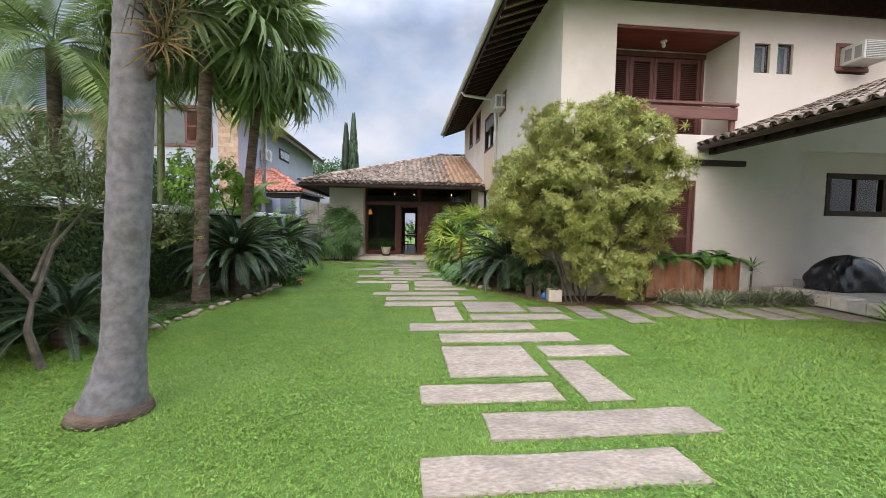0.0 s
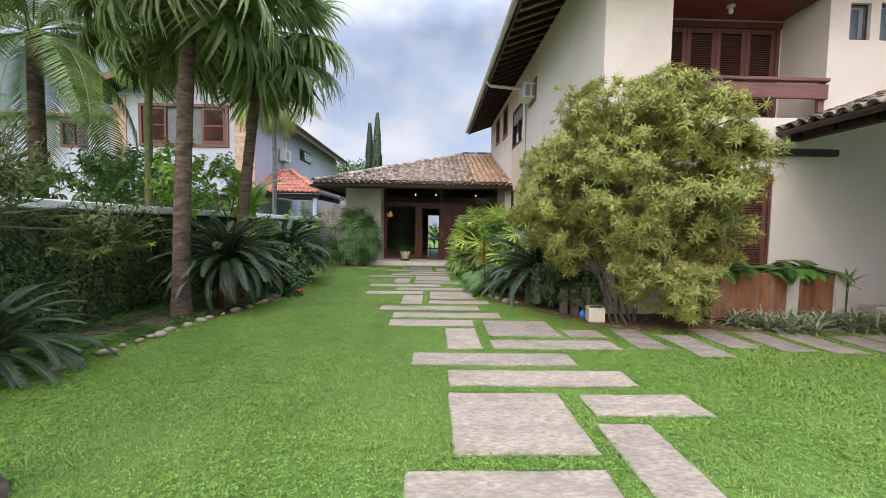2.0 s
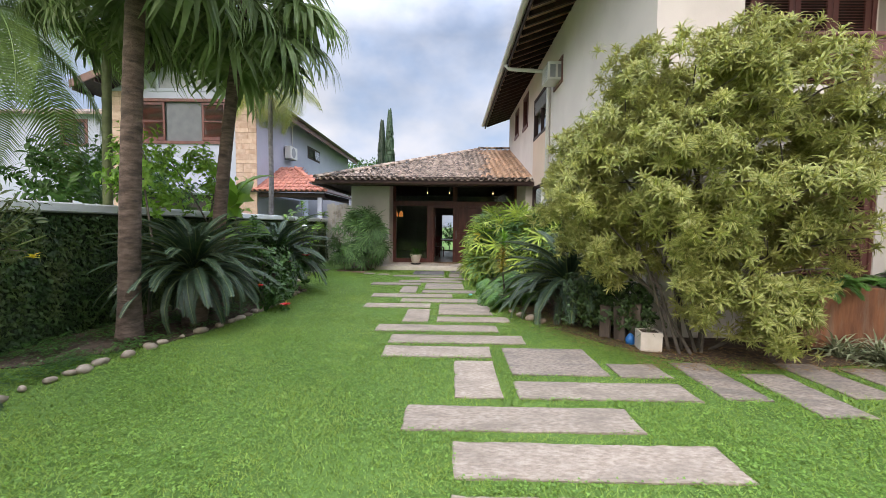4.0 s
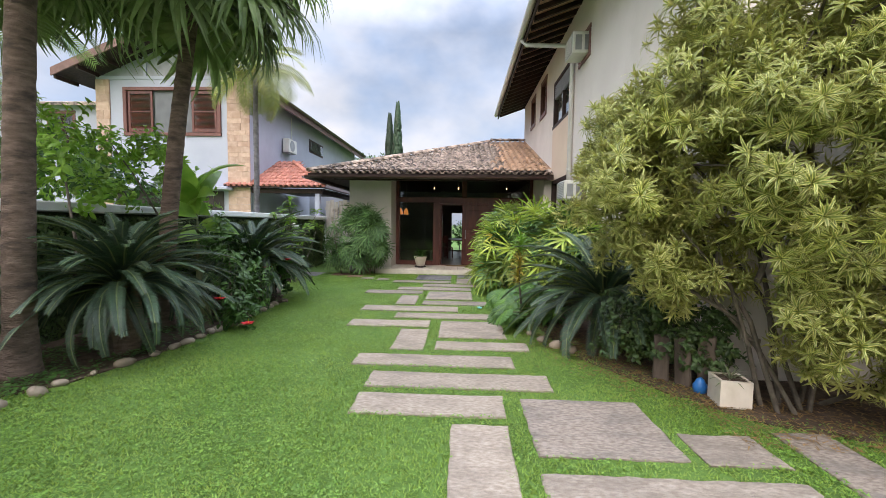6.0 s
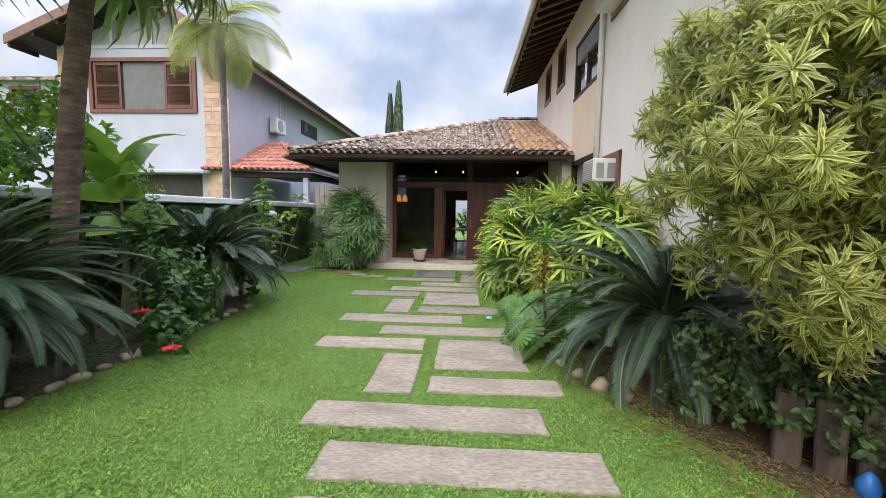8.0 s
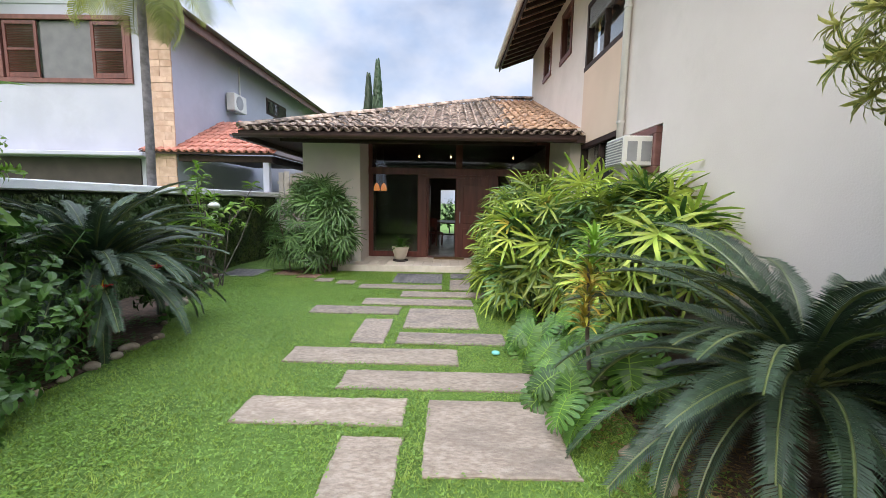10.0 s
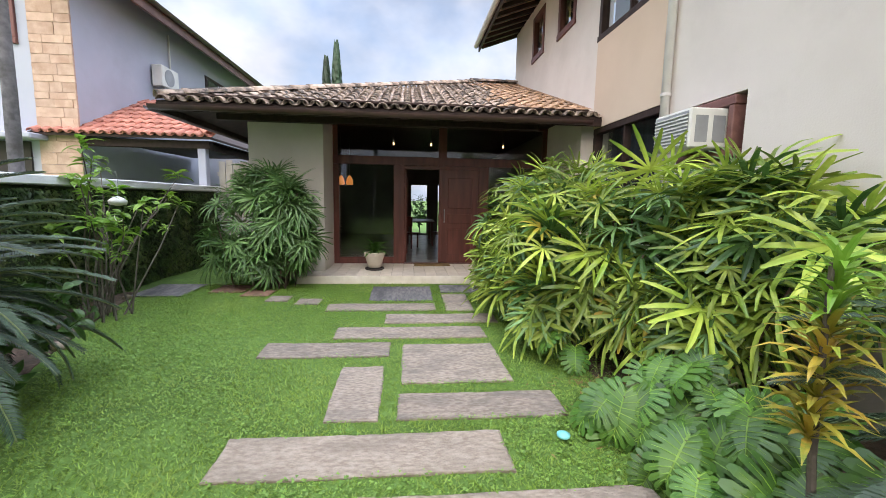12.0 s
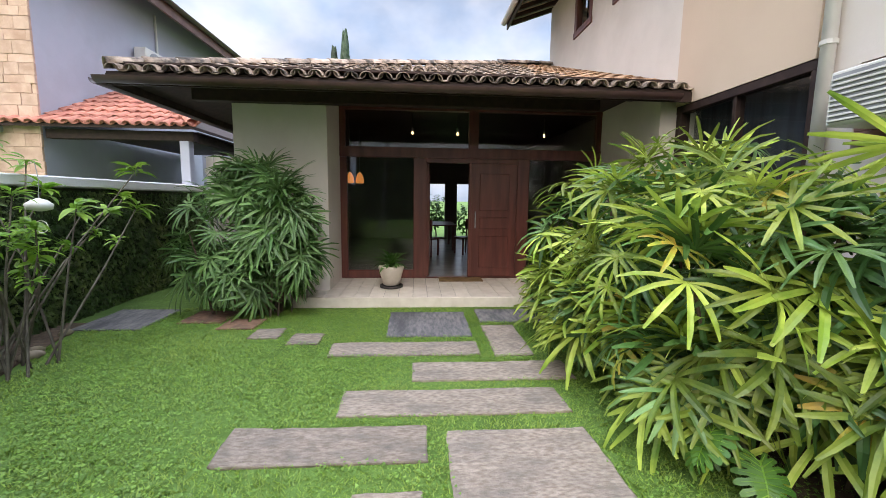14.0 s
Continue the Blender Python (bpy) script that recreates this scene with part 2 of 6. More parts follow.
# ---- mesh helpers ----
class Geo:
    """Vertices and faces of one mesh in the making."""

    def __init__(self):
        self.v, self.f = [], []

    def add(self, verts, faces, m=None):
        o = len(self.v)
        self.v += [tuple(m @ Vector(p)) for p in verts] if m else [tuple(p) for p in verts]
        self.f += [tuple(i + o for i in q) for q in faces]
        return self

    def box(self, x0, x1, y0, y1, z0, z1, m=None):
        v = [(x, y, z) for x in (x0, x1) for y in (y0, y1) for z in (z0, z1)]
        return self.add(v, [(0, 1, 3, 2), (4, 6, 7, 5), (0, 4, 5, 1), (2, 3, 7, 6), (0, 2, 6, 4), (1, 5, 7, 3)], m)

    def cbox(self, x0, x1, y0, y1, z0, z1, b=0.01, m=None):
        """A box with bevelled edges."""
        lo, hi = (x0, y0, z0), (x1, y1, z1)
        c = [(p + q) / 2 for p, q in zip(lo, hi)]
        ids, verts = {}, []
        for s in [(i, j, k) for i in (0, 1) for j in (0, 1) for k in (0, 1)]:
            for a in range(3):
                p = []
                for d in range(3):
                    e = 0 if d == a else b
                    p.append(hi[d] - e if s[d] else lo[d] + e)
                ids[s, a] = len(verts)
                verts.append(p)
        faces = []
        for a in range(3):
            o1, o2 = [d for d in range(3) if d != a]
            for s in (0, 1):
                q = []
                for i, j in ((0, 0), (1, 0), (1, 1), (0, 1)):
                    k = [0, 0, 0]
                    k[a], k[o1], k[o2] = s, i, j
                    q.append(ids[tuple(k), a])
                faces.append(q)
            for i in (0, 1):
                for j in (0, 1):
                    k0, k1 = [0, 0, 0], [0, 0, 0]
                    k0[o1], k0[o2], k1[o1], k1[o2] = i, j, i, j
                    k1[a] = 1
                    faces.append([ids[tuple(k0), o1], ids[tuple(k1), o1], ids[tuple(k1), o2], ids[tuple(k0), o2]])
        for s in [(i, j, k) for i in (0, 1) for j in (0, 1) for k in (0, 1)]:
            faces.append([ids[s, 0], ids[s, 1], ids[s, 2]])
        out = []
        for q in faces:
            p = [Vector(verts[i]) for i in q]
            nrm = (p[1] - p[0]).cross(p[2] - p[0])
            mid = sum(p, Vector()) / len(p) - Vector(c)
            out.append(q if nrm.dot(mid) > 0 else q[::-1])
        return self.add(verts, out, m)

    def tube(self, pts, radii, n=8, m=None, wobble=0.0, seed=0):
        rnd = random.Random(seed)
        verts, faces = [], []
        pts = [Vector(p) for p in pts]
        for i, p in enumerate(pts):
            d = (pts[min(i + 1, len(pts) - 1)] - pts[max(i - 1, 0)]).normalized()
            u = d.cross(Vector((0.13, 0.97, 0.21))).normalized()
            w = d.cross(u)
            r = radii[i] if not isinstance(radii, (int, float)) else radii
            for k in range(n):
                a = 2 * math.pi * k / n
                q = r * (1 + wobble * rnd.uniform(-1, 1))
                verts.append(p + u * (q * math.cos(a)) + w * (q * math.sin(a)))
        for i in range(len(pts) - 1):
            for k in range(n):
                faces.append((i * n + k, i * n + (k + 1) % n, (i + 1) * n + (k + 1) % n, (i + 1) * n + k))
        faces.append(tuple(range(n))[::-1])
        faces.append(tuple((len(pts) - 1) * n + k for k in range(n)))
        return self.add(verts, faces, m)

    def strip(self, pts, widths, side=(1, 0, 0), fold=0.0, m=None):
        """A leaf blade along pts, with its widths; fold lifts its edges."""
        verts, faces = [], []
        pts = [Vector(p) for p in pts]
        s = Vector(side).normalized()
        for i, p in enumerate(pts):
            d = (pts[min(i + 1, len(pts) - 1)] - pts[max(i - 1, 0)]).normalized()
            sd = (s - d * s.dot(d)).normalized()
            up = sd.cross(d)
            w = widths[i] / 2
            verts += [p - sd * w + up * (fold * w), p, p + sd * w + up * (fold * w)]
        for i in range(len(pts) - 1):
            a = 3 * i
            faces += [(a, a + 1, a + 4, a + 3), (a + 1, a + 2, a + 5, a + 4)]
        return self.add(verts, faces, m)

    def lathe(self, prof, n=20, m=None):
        verts = [(r * math.cos(2 * math.pi * k / n), r * math.sin(2 * math.pi * k / n), z) for r, z in prof for k in range(n)]
        faces = [(i * n + k, i * n + (k + 1) % n, (i + 1) * n + (k + 1) % n, (i + 1) * n + k) for i in range(len(prof) - 1) for k in range(n)]
        faces.append(tuple(range(n))[::-1])
        faces.append(tuple((len(prof) - 1) * n + k for k in range(n)))
        return self.add(verts, faces, m)

    def joined(self, other, m=None):
        return self.add(other.v, other.f, m)

    def mesh(self, name, material, smooth=False):
        d = bpy.data.meshes.new(name)
        d.from_pydata(self.v, [], self.f)
        d.update()
        if smooth:
            d.polygons.foreach_set("use_smooth", [True] * len(d.polygons))
        if material:
            d.materials.append(material)
        return d


def part(name, geo, material, parent=None, label="", smooth=False, m=None):
    """One mesh object, under a thing or a part where one is given. geo: a Geo or a mesh to share."""
    data = geo.mesh(name, material, smooth) if isinstance(geo, Geo) else geo
    ob = new(name, data)
    if parent:
        ob.parent = parent
        ob.matrix_parent_inverse = Matrix.Identity(4)
    if m is not None:
        ob.matrix_basis = m
    return tagged(ob, label) if label else ob


def thing(name, label, category, group="", kind="", m=None):
    ob = new(name)
    ob.empty_display_size = 0.1
    if m is not None:
        ob.matrix_basis = m
    return tagged(ob, label, category, group, kind)


def setting(name, geo, material, label="", smooth=False):
    return tagged(part(name, geo, material, None, label, smooth), kind="structure")


def wall(axis, pos, thick, a0, a1, z0, z1, holes=()):
    """A wall with openings through it; axis 'x': its plane is x = pos and it runs along y."""
    g = Geo()
    us = sorted({a0, a1, *[h[0] for h in holes], *[h[1] for h in holes]})
    zs = sorted({z0, z1, *[h[2] for h in holes], *[h[3] for h in holes]})
    for i in range(len(us) - 1):
        for j in range(len(zs) - 1):
            u, z = (us[i] + us[i + 1]) / 2, (zs[j] + zs[j + 1]) / 2
            if any(h[0] < u < h[1] and h[2] < z < h[3] for h in holes):
                continue
            if axis == "x":
                g.box(min(pos, pos + thick), max(pos, pos + thick), us[i], us[i + 1], zs[j], zs[j + 1])
            else:
                g.box(us[i], us[i + 1], min(pos, pos + thick), max(pos, pos + thick), zs[j], zs[j + 1])
    return g


def slope(a, b, c, d, t=0.06):
    """A slab under the sheet a b c d, t thick."""
    v = [Vector(p) for p in (a, b, c, d)]
    v += [p - Vector((0, 0, t)) for p in v]
    return Geo().add(v, [(0, 1, 2, 3), (7, 6, 5, 4), (0, 4, 5, 1), (1, 5, 6, 2), (2, 6, 7, 3), (3, 7, 4, 0)])


# ---- ground ----
g = Geo()
g.box(-400, 400, -400, 400, -0.5, 0.0)
setting("ground", g, M_LAWN, "green lawn of short grass")

# ---- the house: walls ----
WX, SY = 3.3, 8.4
setting("wall_west", wall("x", WX, 0.22, SY, 22.2, 0, 6.8, [
    (14.5, 16.4, 4.5, 5.8), (14.4, 16.35, 1.35, 2.9), (19.55, 20.4, 5.4, 6.5), (17.6, 18.5, 5.3, 6.5), (13.05, 14.05, 2.08, 2.78)]),
    M_PLASTER, "cream plastered house wall")
setting("wall_south", wall("y", SY, 0.22, WX + 0.22, 16, 3.35, 6.8, [(4.5, 7.35, 3.6, 5.88), (7.72, 8.1, 5.02, 5.66), (8.28, 8.66, 5.02, 5.68), (9.75, 10.5, 5.1, 5.72)]),
        M_PLASTER, "cream plastered upper house wall")
setting("wall_south_lower", wall("y", SY, 0.22, WX + 0.22, 9.05, 0, 3.35, [(5.0, 6.5, 0.2, 2.6)]), M_PLASTER, "cream plastered lower house wall")
setting("wall_north", wall("y", 22.0, 0.2, WX + 0.22, 16, 0, 6.8), M_PLASTER)
setting("wall_east", wall("x", 16, 0.2, 8.4, 22.2, 0, 6.8), M_PLASTER)
setting("wall_carport", wall("y", 9.6, 0.2, 9.05, 16, 0, 4.6, [(11.15, 12.9, 1.95, 3.0)]), M_PLASTER, "cream wall under the side roof")
setting("wall_carport_return", wall("x", 9.05, -0.2, 8.62, 9.8, 0, 3.6), M_PLASTER)

# the balcony recess
g = wall("x", 7.35, 0.15, SY + 0.22, 9.5, 3.35, 5.88)
g.joined(wall("x", 4.5, -0.15, SY + 0.22, 9.5, 3.35, 5.88))
g.joined(wall("y", 9.4, 0.1, 4.5, 7.35, 3.35, 5.88, [(4.75, 7.28, 3.6, 5.72)]))
setting("wall_balcony", g, M_PLASTER, "cream plaster inside the balcony recess")
setting("ceiling_balcony", Geo().box(4.5, 7.35, SY + 0.03, 9.4, 5.82, 5.9), M_CEIL, "reddish board ceiling of the balcony")
setting("balcony_slab", Geo().cbox(4.3, 7.35, 8.28, 9.39, 3.05, 3.58, 0.015), M_PLASTER, "cream plastered balcony slab")
# Dark strip under the slab, added for the band of shade there.
setting("balcony_soffit", Geo().cbox(4.35, 7.6, 8.3, 8.39, 2.93, 3.048, 0.006), M_DARKWOOD)

# ---- the house: main roof ----
EX, EY, EZ = 2.15, 7.35, 6.55
g = slope((EX, EY, EZ), (EX, 22.5, EZ), (9.5, 22.5, 9.2), (9.5, 14.7, 9.2), 0.05)
g.joined(slope((EX, EY, EZ), (9.5, 14.7, 9.2), (17, 14.7, 9.2), (17, EY, EZ), 0.05))
g.joined(slope((9.5, 14.7, 9.2), (9.5, 22.5, 9.2), (17, 22.5, 9.2), (17, 14.7, 9.2), 0.05))
setting("roof", g, M_TILE_CLEAN, "clay tile roof over the house")
setting("roof_beam_south", Geo().box(3.5, 16, SY - 0.06, SY + 0.1, 6.37, 6.8), M_DARKWOOD)



# ---- porch building ----
PZ, PY, DY = 0.15, 17.2, 18.2
RY0, RZ0, RIDGE_Y, RIDGE_Z, APEX_X, RX0 = 16.1, 3.1, 22.0, 5.2, 1.9, -4.1
setting("wall_pier", Geo().box(-3.13, -1.74, PY, DY + 0.15, 0, 3.35), M_PLASTER, "cream plastered pier beside the porch")
setting("wall_porch_west", wall("x", -3.13, 0.2, DY + 0.15, 27, 0, 3.3), M_PLASTER)
setting("wall_porch_east", wall("x", 3.05, 0.25, 16.4, DY, 0, 3.3), M_PLASTER)
g = slope((RX0, RY0, RZ0), (3.28, RY0, RZ0), (3.28, RIDGE_Y, RIDGE_Z), (APEX_X, RIDGE_Y, RIDGE_Z), 0.06)
g.joined(slope((RX0, RY0, RZ0), (APEX_X, RIDGE_Y, RIDGE_Z), (APEX_X, RIDGE_Y, RIDGE_Z), (RX0, 28, RZ0), 0.06))
g.joined(slope((APEX_X, RIDGE_Y, RIDGE_Z), (3.28, RIDGE_Y, RIDGE_Z), (3.28, 28, RZ0), (RX0, 28, RZ0), 0.06))
setting("roof_porch", g, M_DARKWOOD, "aged clay tile roof over the porch")
setting("floor_porch", Geo().box(-2.2, 3.05, 16.72, DY + 0.1, -0.05, PZ - 0.012), M_GROUT)

# ---- garden wall ----
GX = -4.85
setting("wall_garden", Geo().box(GX - 0.18, GX, -6, 20.2, 0, 1.71), M_SILVER, "garden boundary wall")
setting("wall_coping", Geo().cbox(GX - 0.26, GX + 0.13, -6, 20.2, 1.71, 1.84, 0.015), M_SILVER, "white painted coping of the garden wall")

# plain unseen wall closing the street side, raised and darkened for porch glass reflections
M_DARK_FILL = mat("dark_green_fill", (0.018, 0.03, 0.012), (0.035, 0.05, 0.018), 7, 0.95, 0.7, 30)
setting("wall_street", wall("y", -6.0, -0.2, -5.03, 16.2, 0, 5.0), M_DARK_FILL, "unseen tall wall, dark for the porch glass to reflect")

# ---- neighbouring house ----
NY, NX = 19.2, -7.55
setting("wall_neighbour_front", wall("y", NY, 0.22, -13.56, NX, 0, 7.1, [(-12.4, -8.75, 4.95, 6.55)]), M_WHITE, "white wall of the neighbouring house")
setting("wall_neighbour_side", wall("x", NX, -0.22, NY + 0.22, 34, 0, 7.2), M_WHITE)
NRX, NRZ, NEX, NEZ, NWX, NWZ, NFY = -10.2, 8.75, -6.95, 6.72, -14.4, 7.05, 18.3
g = slope((NRX, NFY, NRZ), (NRX, 34.5, NRZ), (NEX, 34.5, NEZ), (NEX, NFY, NEZ), 0.12)
g.joined(slope((NRX, NFY, NRZ), (NRX, 34.5, NRZ), (NWX, 34.5, NWZ), (NWX, NFY, NWZ), 0.12))
setting("roof_neighbour", g, M_TILE_RED, "clay tile roof of the neighbouring house")


# ---- the house: eaves ----
def gutter(name, pts, r=0.075, label="brown half-round gutter along the eave"):
    """A half-round trough along the line of pts."""
    g = Geo()
    pts = [Vector(p) for p in pts]
    n, verts = 8, []
    for i, p in enumerate(pts):
        d = (pts[min(i + 1, len(pts) - 1)] - pts[max(i - 1, 0)]).normalized()
        s = d.cross(Vector((0, 0, 1))).normalized()
        for rr in (r, r - 0.008):
            for k in range(n + 1):
                a = math.pi * k / n
                verts.append(p + s * (rr * math.cos(a)) - Vector((0, 0, rr * math.sin(a))))
    w = 2 * (n + 1)
    for i in range(len(pts) - 1):
        o = i * w
        for k in range(n):
            g.f.append((o + k, o + k + 1, o + w + k + 1, o + w + k))
            g.f.append((o + n + 1 + k + 1, o + n + 1 + k, o + w + n + 1 + k, o + w + n + 2 + k))
    g.v = [tuple(p) for p in verts]
    ob = setting(name, g, M_GUTTER, label, True)
    return ob


eaves = thing("roof_eaves", "dark timber rafters under the house eaves", "eaves", kind="structure")
rg = Geo()
run = 1.5
rg.add([(0, -0.04, -0.14), (0, 0.04, -0.14), (0, 0.04, -0.03), (0, -0.04, -0.03),
        (run, -0.04, -0.14 + run * 0.36), (run, 0.04, -0.14 + run * 0.36), (run, 0.04, -0.03 + run * 0.36), (run, -0.04, -0.03 + run * 0.36)],
       [(0, 3, 2, 1), (4, 5, 6, 7), (0, 1, 5, 4), (2, 3, 7, 6), (1, 2, 6, 5), (0, 4, 7, 3)])
rafter = rg.mesh("rafter", M_DARKWOOD)
for i in range(34):
    part("rafter", rafter, None, eaves, m=pose(EX + 0.06, EY + 0.3 + i * 0.445, EZ - 0.02))
for i in range(28):
    part("rafter", rafter, None, eaves, m=pose(EX + 0.75 + i * 0.5, EY + 0.06, EZ - 0.02, 0, 0, 90))
part("fascia", Geo().box(EX - 0.02, EX + 0.02, EY, 22.5, EZ - 0.2, EZ - 0.02), M_DARKWOOD, eaves)
part("fascia", Geo().box(EX + 0.02, 17, EY - 0.02, EY + 0.02, EZ - 0.2, EZ - 0.02), M_DARKWOOD, eaves)
gutter("gutter_west", [(EX - 0.1, EY - 0.1, EZ - 0.02), (EX - 0.1, 22.5, EZ - 0.02)], 0.08).data.materials[0] = M_PIPE
gutter("gutter_south", [(EX, EY - 0.1, EZ - 0.02), (17, EY - 0.1, EZ - 0.02)], 0.08)

# downpipe of the west wall
pipe = thing("downpipe", "pale painted downpipe on the house wall", "downpipe")
part("pipe", Geo().tube([(WX - 0.07, 14.28, 0.05), (WX - 0.07, 14.28, 5.85), (WX - 0.12, 14.28, 6.0), (EX + 0.05, 14.9, 6.3), (EX - 0.08, 14.95, 6.45)], 0.055, 10), M_PIPE, pipe, smooth=True)
for z in (1.2, 3.0, 4.8):
    part("bracket", Geo().tube([(WX - 0.07, 14.28, z), (WX - 0.07, 14.28, z + 0.04)], 0.066, 10), M_PIPE, pipe)
setting("wall_panel_beige", Geo().box(WX - 0.03, WX - 0.002, 14.42, 16.42, 2.94, 4.46), M_PANEL, "beige painted panel between two windows")


# ---- windows and doors of the house ----
def framed_window(name, axis, pos, a0, a1, z0, z1, label, deep=0.12, bar=0.06, panes=2, wood=M_WOOD, behind=M_CURTAIN, out=-0.02, backing=True):
    """A window in a wall's opening: a frame of four bars, mullions, a pane a field, and a dark curtain behind."""
    w = tagged(thing(name, label, "window"), kind="structure")

    def put(nm, u0, u1, y0, y1, q0, q1, material):
        g = Geo()
        if axis == "x":
            g.cbox(pos + y0, pos + y1, u0, u1, q0, q1, 0.004)
        else:
            g.cbox(u0, u1, pos + y0, pos + y1, q0, q1, 0.004)
        return part(nm, g, material, w)

    put("frame_bar", a0 - 0.05, a1 + 0.05, out, deep, z1 - bar, z1 + 0.04, wood)
    put("frame_bar", a0 - 0.05, a1 + 0.05, out - 0.015, deep, z0 - 0.04, z0 + bar, wood)
    put("frame_bar", a0 - 0.04, a0 + bar, out, deep, z0 + bar, z1 - bar, wood)
    put("frame_bar", a1 - bar, a1 + 0.04, out, deep, z0 + bar, z1 - bar, wood)
    for i in range(panes):
        u0 = a0 + bar + (a1 - a0 - 2 * bar) * i / panes
        u1 = a0 + bar + (a1 - a0 - 2 * bar) * (i + 1) / panes
        pn = put("pane", u0 + 0.02, u1 - 0.02, 0.05, 0.058, z0 + bar, z1 - bar, M_GLASS)
        pn.visible_shadow = False
        if i:
            put("mullion", u0 - 0.025, u0 + 0.025, 0.0, deep, z0 + bar, z1 - bar, wood)
    if backing:
        put("curtain", a0 - 0.1, a1 + 0.1, 0.3, 0.32, z0 - 0.1, z1 + 0.1, behind)
    return w


w = framed_window("window_1", "x", WX, 14.5, 16.4, 4.5, 5.8, "upper window with grey blind above the beige panel", panes=2, behind=M_BLIND, wood=M_DARKWOOD)
blind = part("louvre_panel", Geo().box(WX + 0.0, WX + 0.045, 14.6, 16.3, 5.32, 5.72), M_GREY, w)
for i in range(7):
    part("slat", Geo().box(WX - 0.015, WX + 0.0, 14.6, 16.3, 5.33 + i * 0.056, 5.365 + i * 0.056), M_GREY, w)
framed_window("window_2", "x", WX, 14.4, 16.35, 1.35, 2.9, "dark ground floor window with drawn curtain", panes=2, wood=M_DARKWOOD)
framed_window("window_3", "x", WX, 19.55, 20.4, 5.4, 6.5, "small brown framed upper window", panes=1, bar=0.09, wood=M_SHUTTER)
framed_window("window_4", "x", WX, 17.6, 18.5, 5.3, 6.5, "small brown framed upper window", panes=1, bar=0.09, wood=M_SHUTTER)
framed_window("window_5", "y", SY, 7.72, 8.1, 5.02, 5.66, "narrow upper window in a dark wood frame", panes=1, bar=0.03, wood=M_DARKWOOD, behind=M_BLIND, out=0.06)
framed_window("window_6", "y", SY, 8.28, 8.66, 5.02, 5.68, "narrow upper window in a dark wood frame", panes=1, bar=0.03, wood=M_DARKWOOD, behind=M_BLIND, out=0.06)
# Backed in near-black for the unlit room, not by a curtain.
framed_window("window_7", "y", 9.6, 11.15, 12.9, 1.95, 3.0, "dark wood framed window under the side roof", panes=2, bar=0.1, wood=M_DARKWOOD, behind=M_DARK)


def shutter_leaf(w, h, wood):
    """Frame and slats of one louvred leaf, standing on z = 0, from x = 0 to w."""
    f = Geo()
    f.cbox(0, 0.09, -0.02, 0.02, 0, h, 0.004)
    f.cbox(w - 0.09, w, -0.02, 0.02, 0, h, 0.004)
    f.cbox(0.09, w - 0.09, -0.02, 0.02, 0, 0.14, 0.004)
    f.cbox(0.09, w - 0.09, -0.02, 0.02, h - 0.1, h, 0.004)
    f.cbox(0.09, w - 0.09, -0.02, 0.02, h * 0.48, h * 0.48 + 0.07, 0.004)
    s = Geo()
    n = int((h - 0.24) / 0.045)
    for i in range(n):
        z = 0.15 + i * 0.045
        s.box(0.09, w - 0.09, -0.02, 0.02, 0, 0.008, pose(0, 0, z + 0.02, 38))
    return f.mesh("leaf_frame", wood), s.mesh("slats", wood)


def shutters(name, x0, x1, y, z0, z1, n, label):
    d = tagged(thing(name, label, "shutter door"), kind="structure")
    part("frame_bar", Geo().cbox(x0 - 0.02, x1 + 0.06, y - 0.05, y + 0.04, z1 - 0.06, z1 + 0.06, 0.006), M_SHUTTER, d)
    part("frame_bar", Geo().cbox(x0 - 0.03, x0 + 0.04, y - 0.04, y + 0.04, z0, z1 - 0.06, 0.006), M_SHUTTER, d)
    part("frame_bar", Geo().cbox(x1 - 0.04, x1 + 0.03, y - 0.04, y + 0.04, z0, z1 - 0.06, 0.006), M_SHUTTER, d)
    w = (x1 - x0 - 0.08) / n
    f, s = shutter_leaf(w - 0.006, z1 - z0 - 0.08, M_SHUTTER)
    for i in range(n):
        lf = part("leaf", f, None, d, m=pose(x0 + 0.04 + i * w, y, z0 + 0.01))
        part("slats", s, None, lf)
    # Dark sheet in place of the unlit room behind the slats.
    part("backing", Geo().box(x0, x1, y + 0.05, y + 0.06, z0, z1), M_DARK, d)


shutters("door_balcony", 4.75, 7.28, 9.42, 3.6, 5.72, 4, "reddish louvred shutters of the balcony door")
shutters("door_garden", 5.0, 6.5, SY + 0.06, 0.2, 2.6, 2, "closed louvred shutters of the garden door")

rail = thing("balcony_railing", "weathered reddish wooden balcony railing", "railing")
part("top_rail", Geo().cbox(4.5, 7.35, 8.3, 8.42, 4.24, 4.3, 0.01), M_RAIL, rail)
part("board", Geo().cbox(4.5, 7.35, 8.33, 8.38, 3.94, 4.2, 0.008), M_RAIL, rail)
for x in (4.56, 5.83, 7.28):
    part("post", Geo().cbox(x - 0.05, x + 0.05, 8.38, 8.46, 3.58, 4.24, 0.008), M_RAIL, rail)
lamp = thing("balcony_lamp", "small white ceiling lamp of the balcony", "lamp")
part("base", Geo().lathe([(0.03, 5.78), (0.07, 5.79), (0.07, 5.82)], 12, pose(5.9, 8.9, 0)), M_AC, lamp)
part("bulb", Geo().lathe([(0.012, 5.66), (0.04, 5.69), (0.04, 5.74), (0.02, 5.78)], 12, pose(5.9, 8.9, 0)), M_AC, lamp)


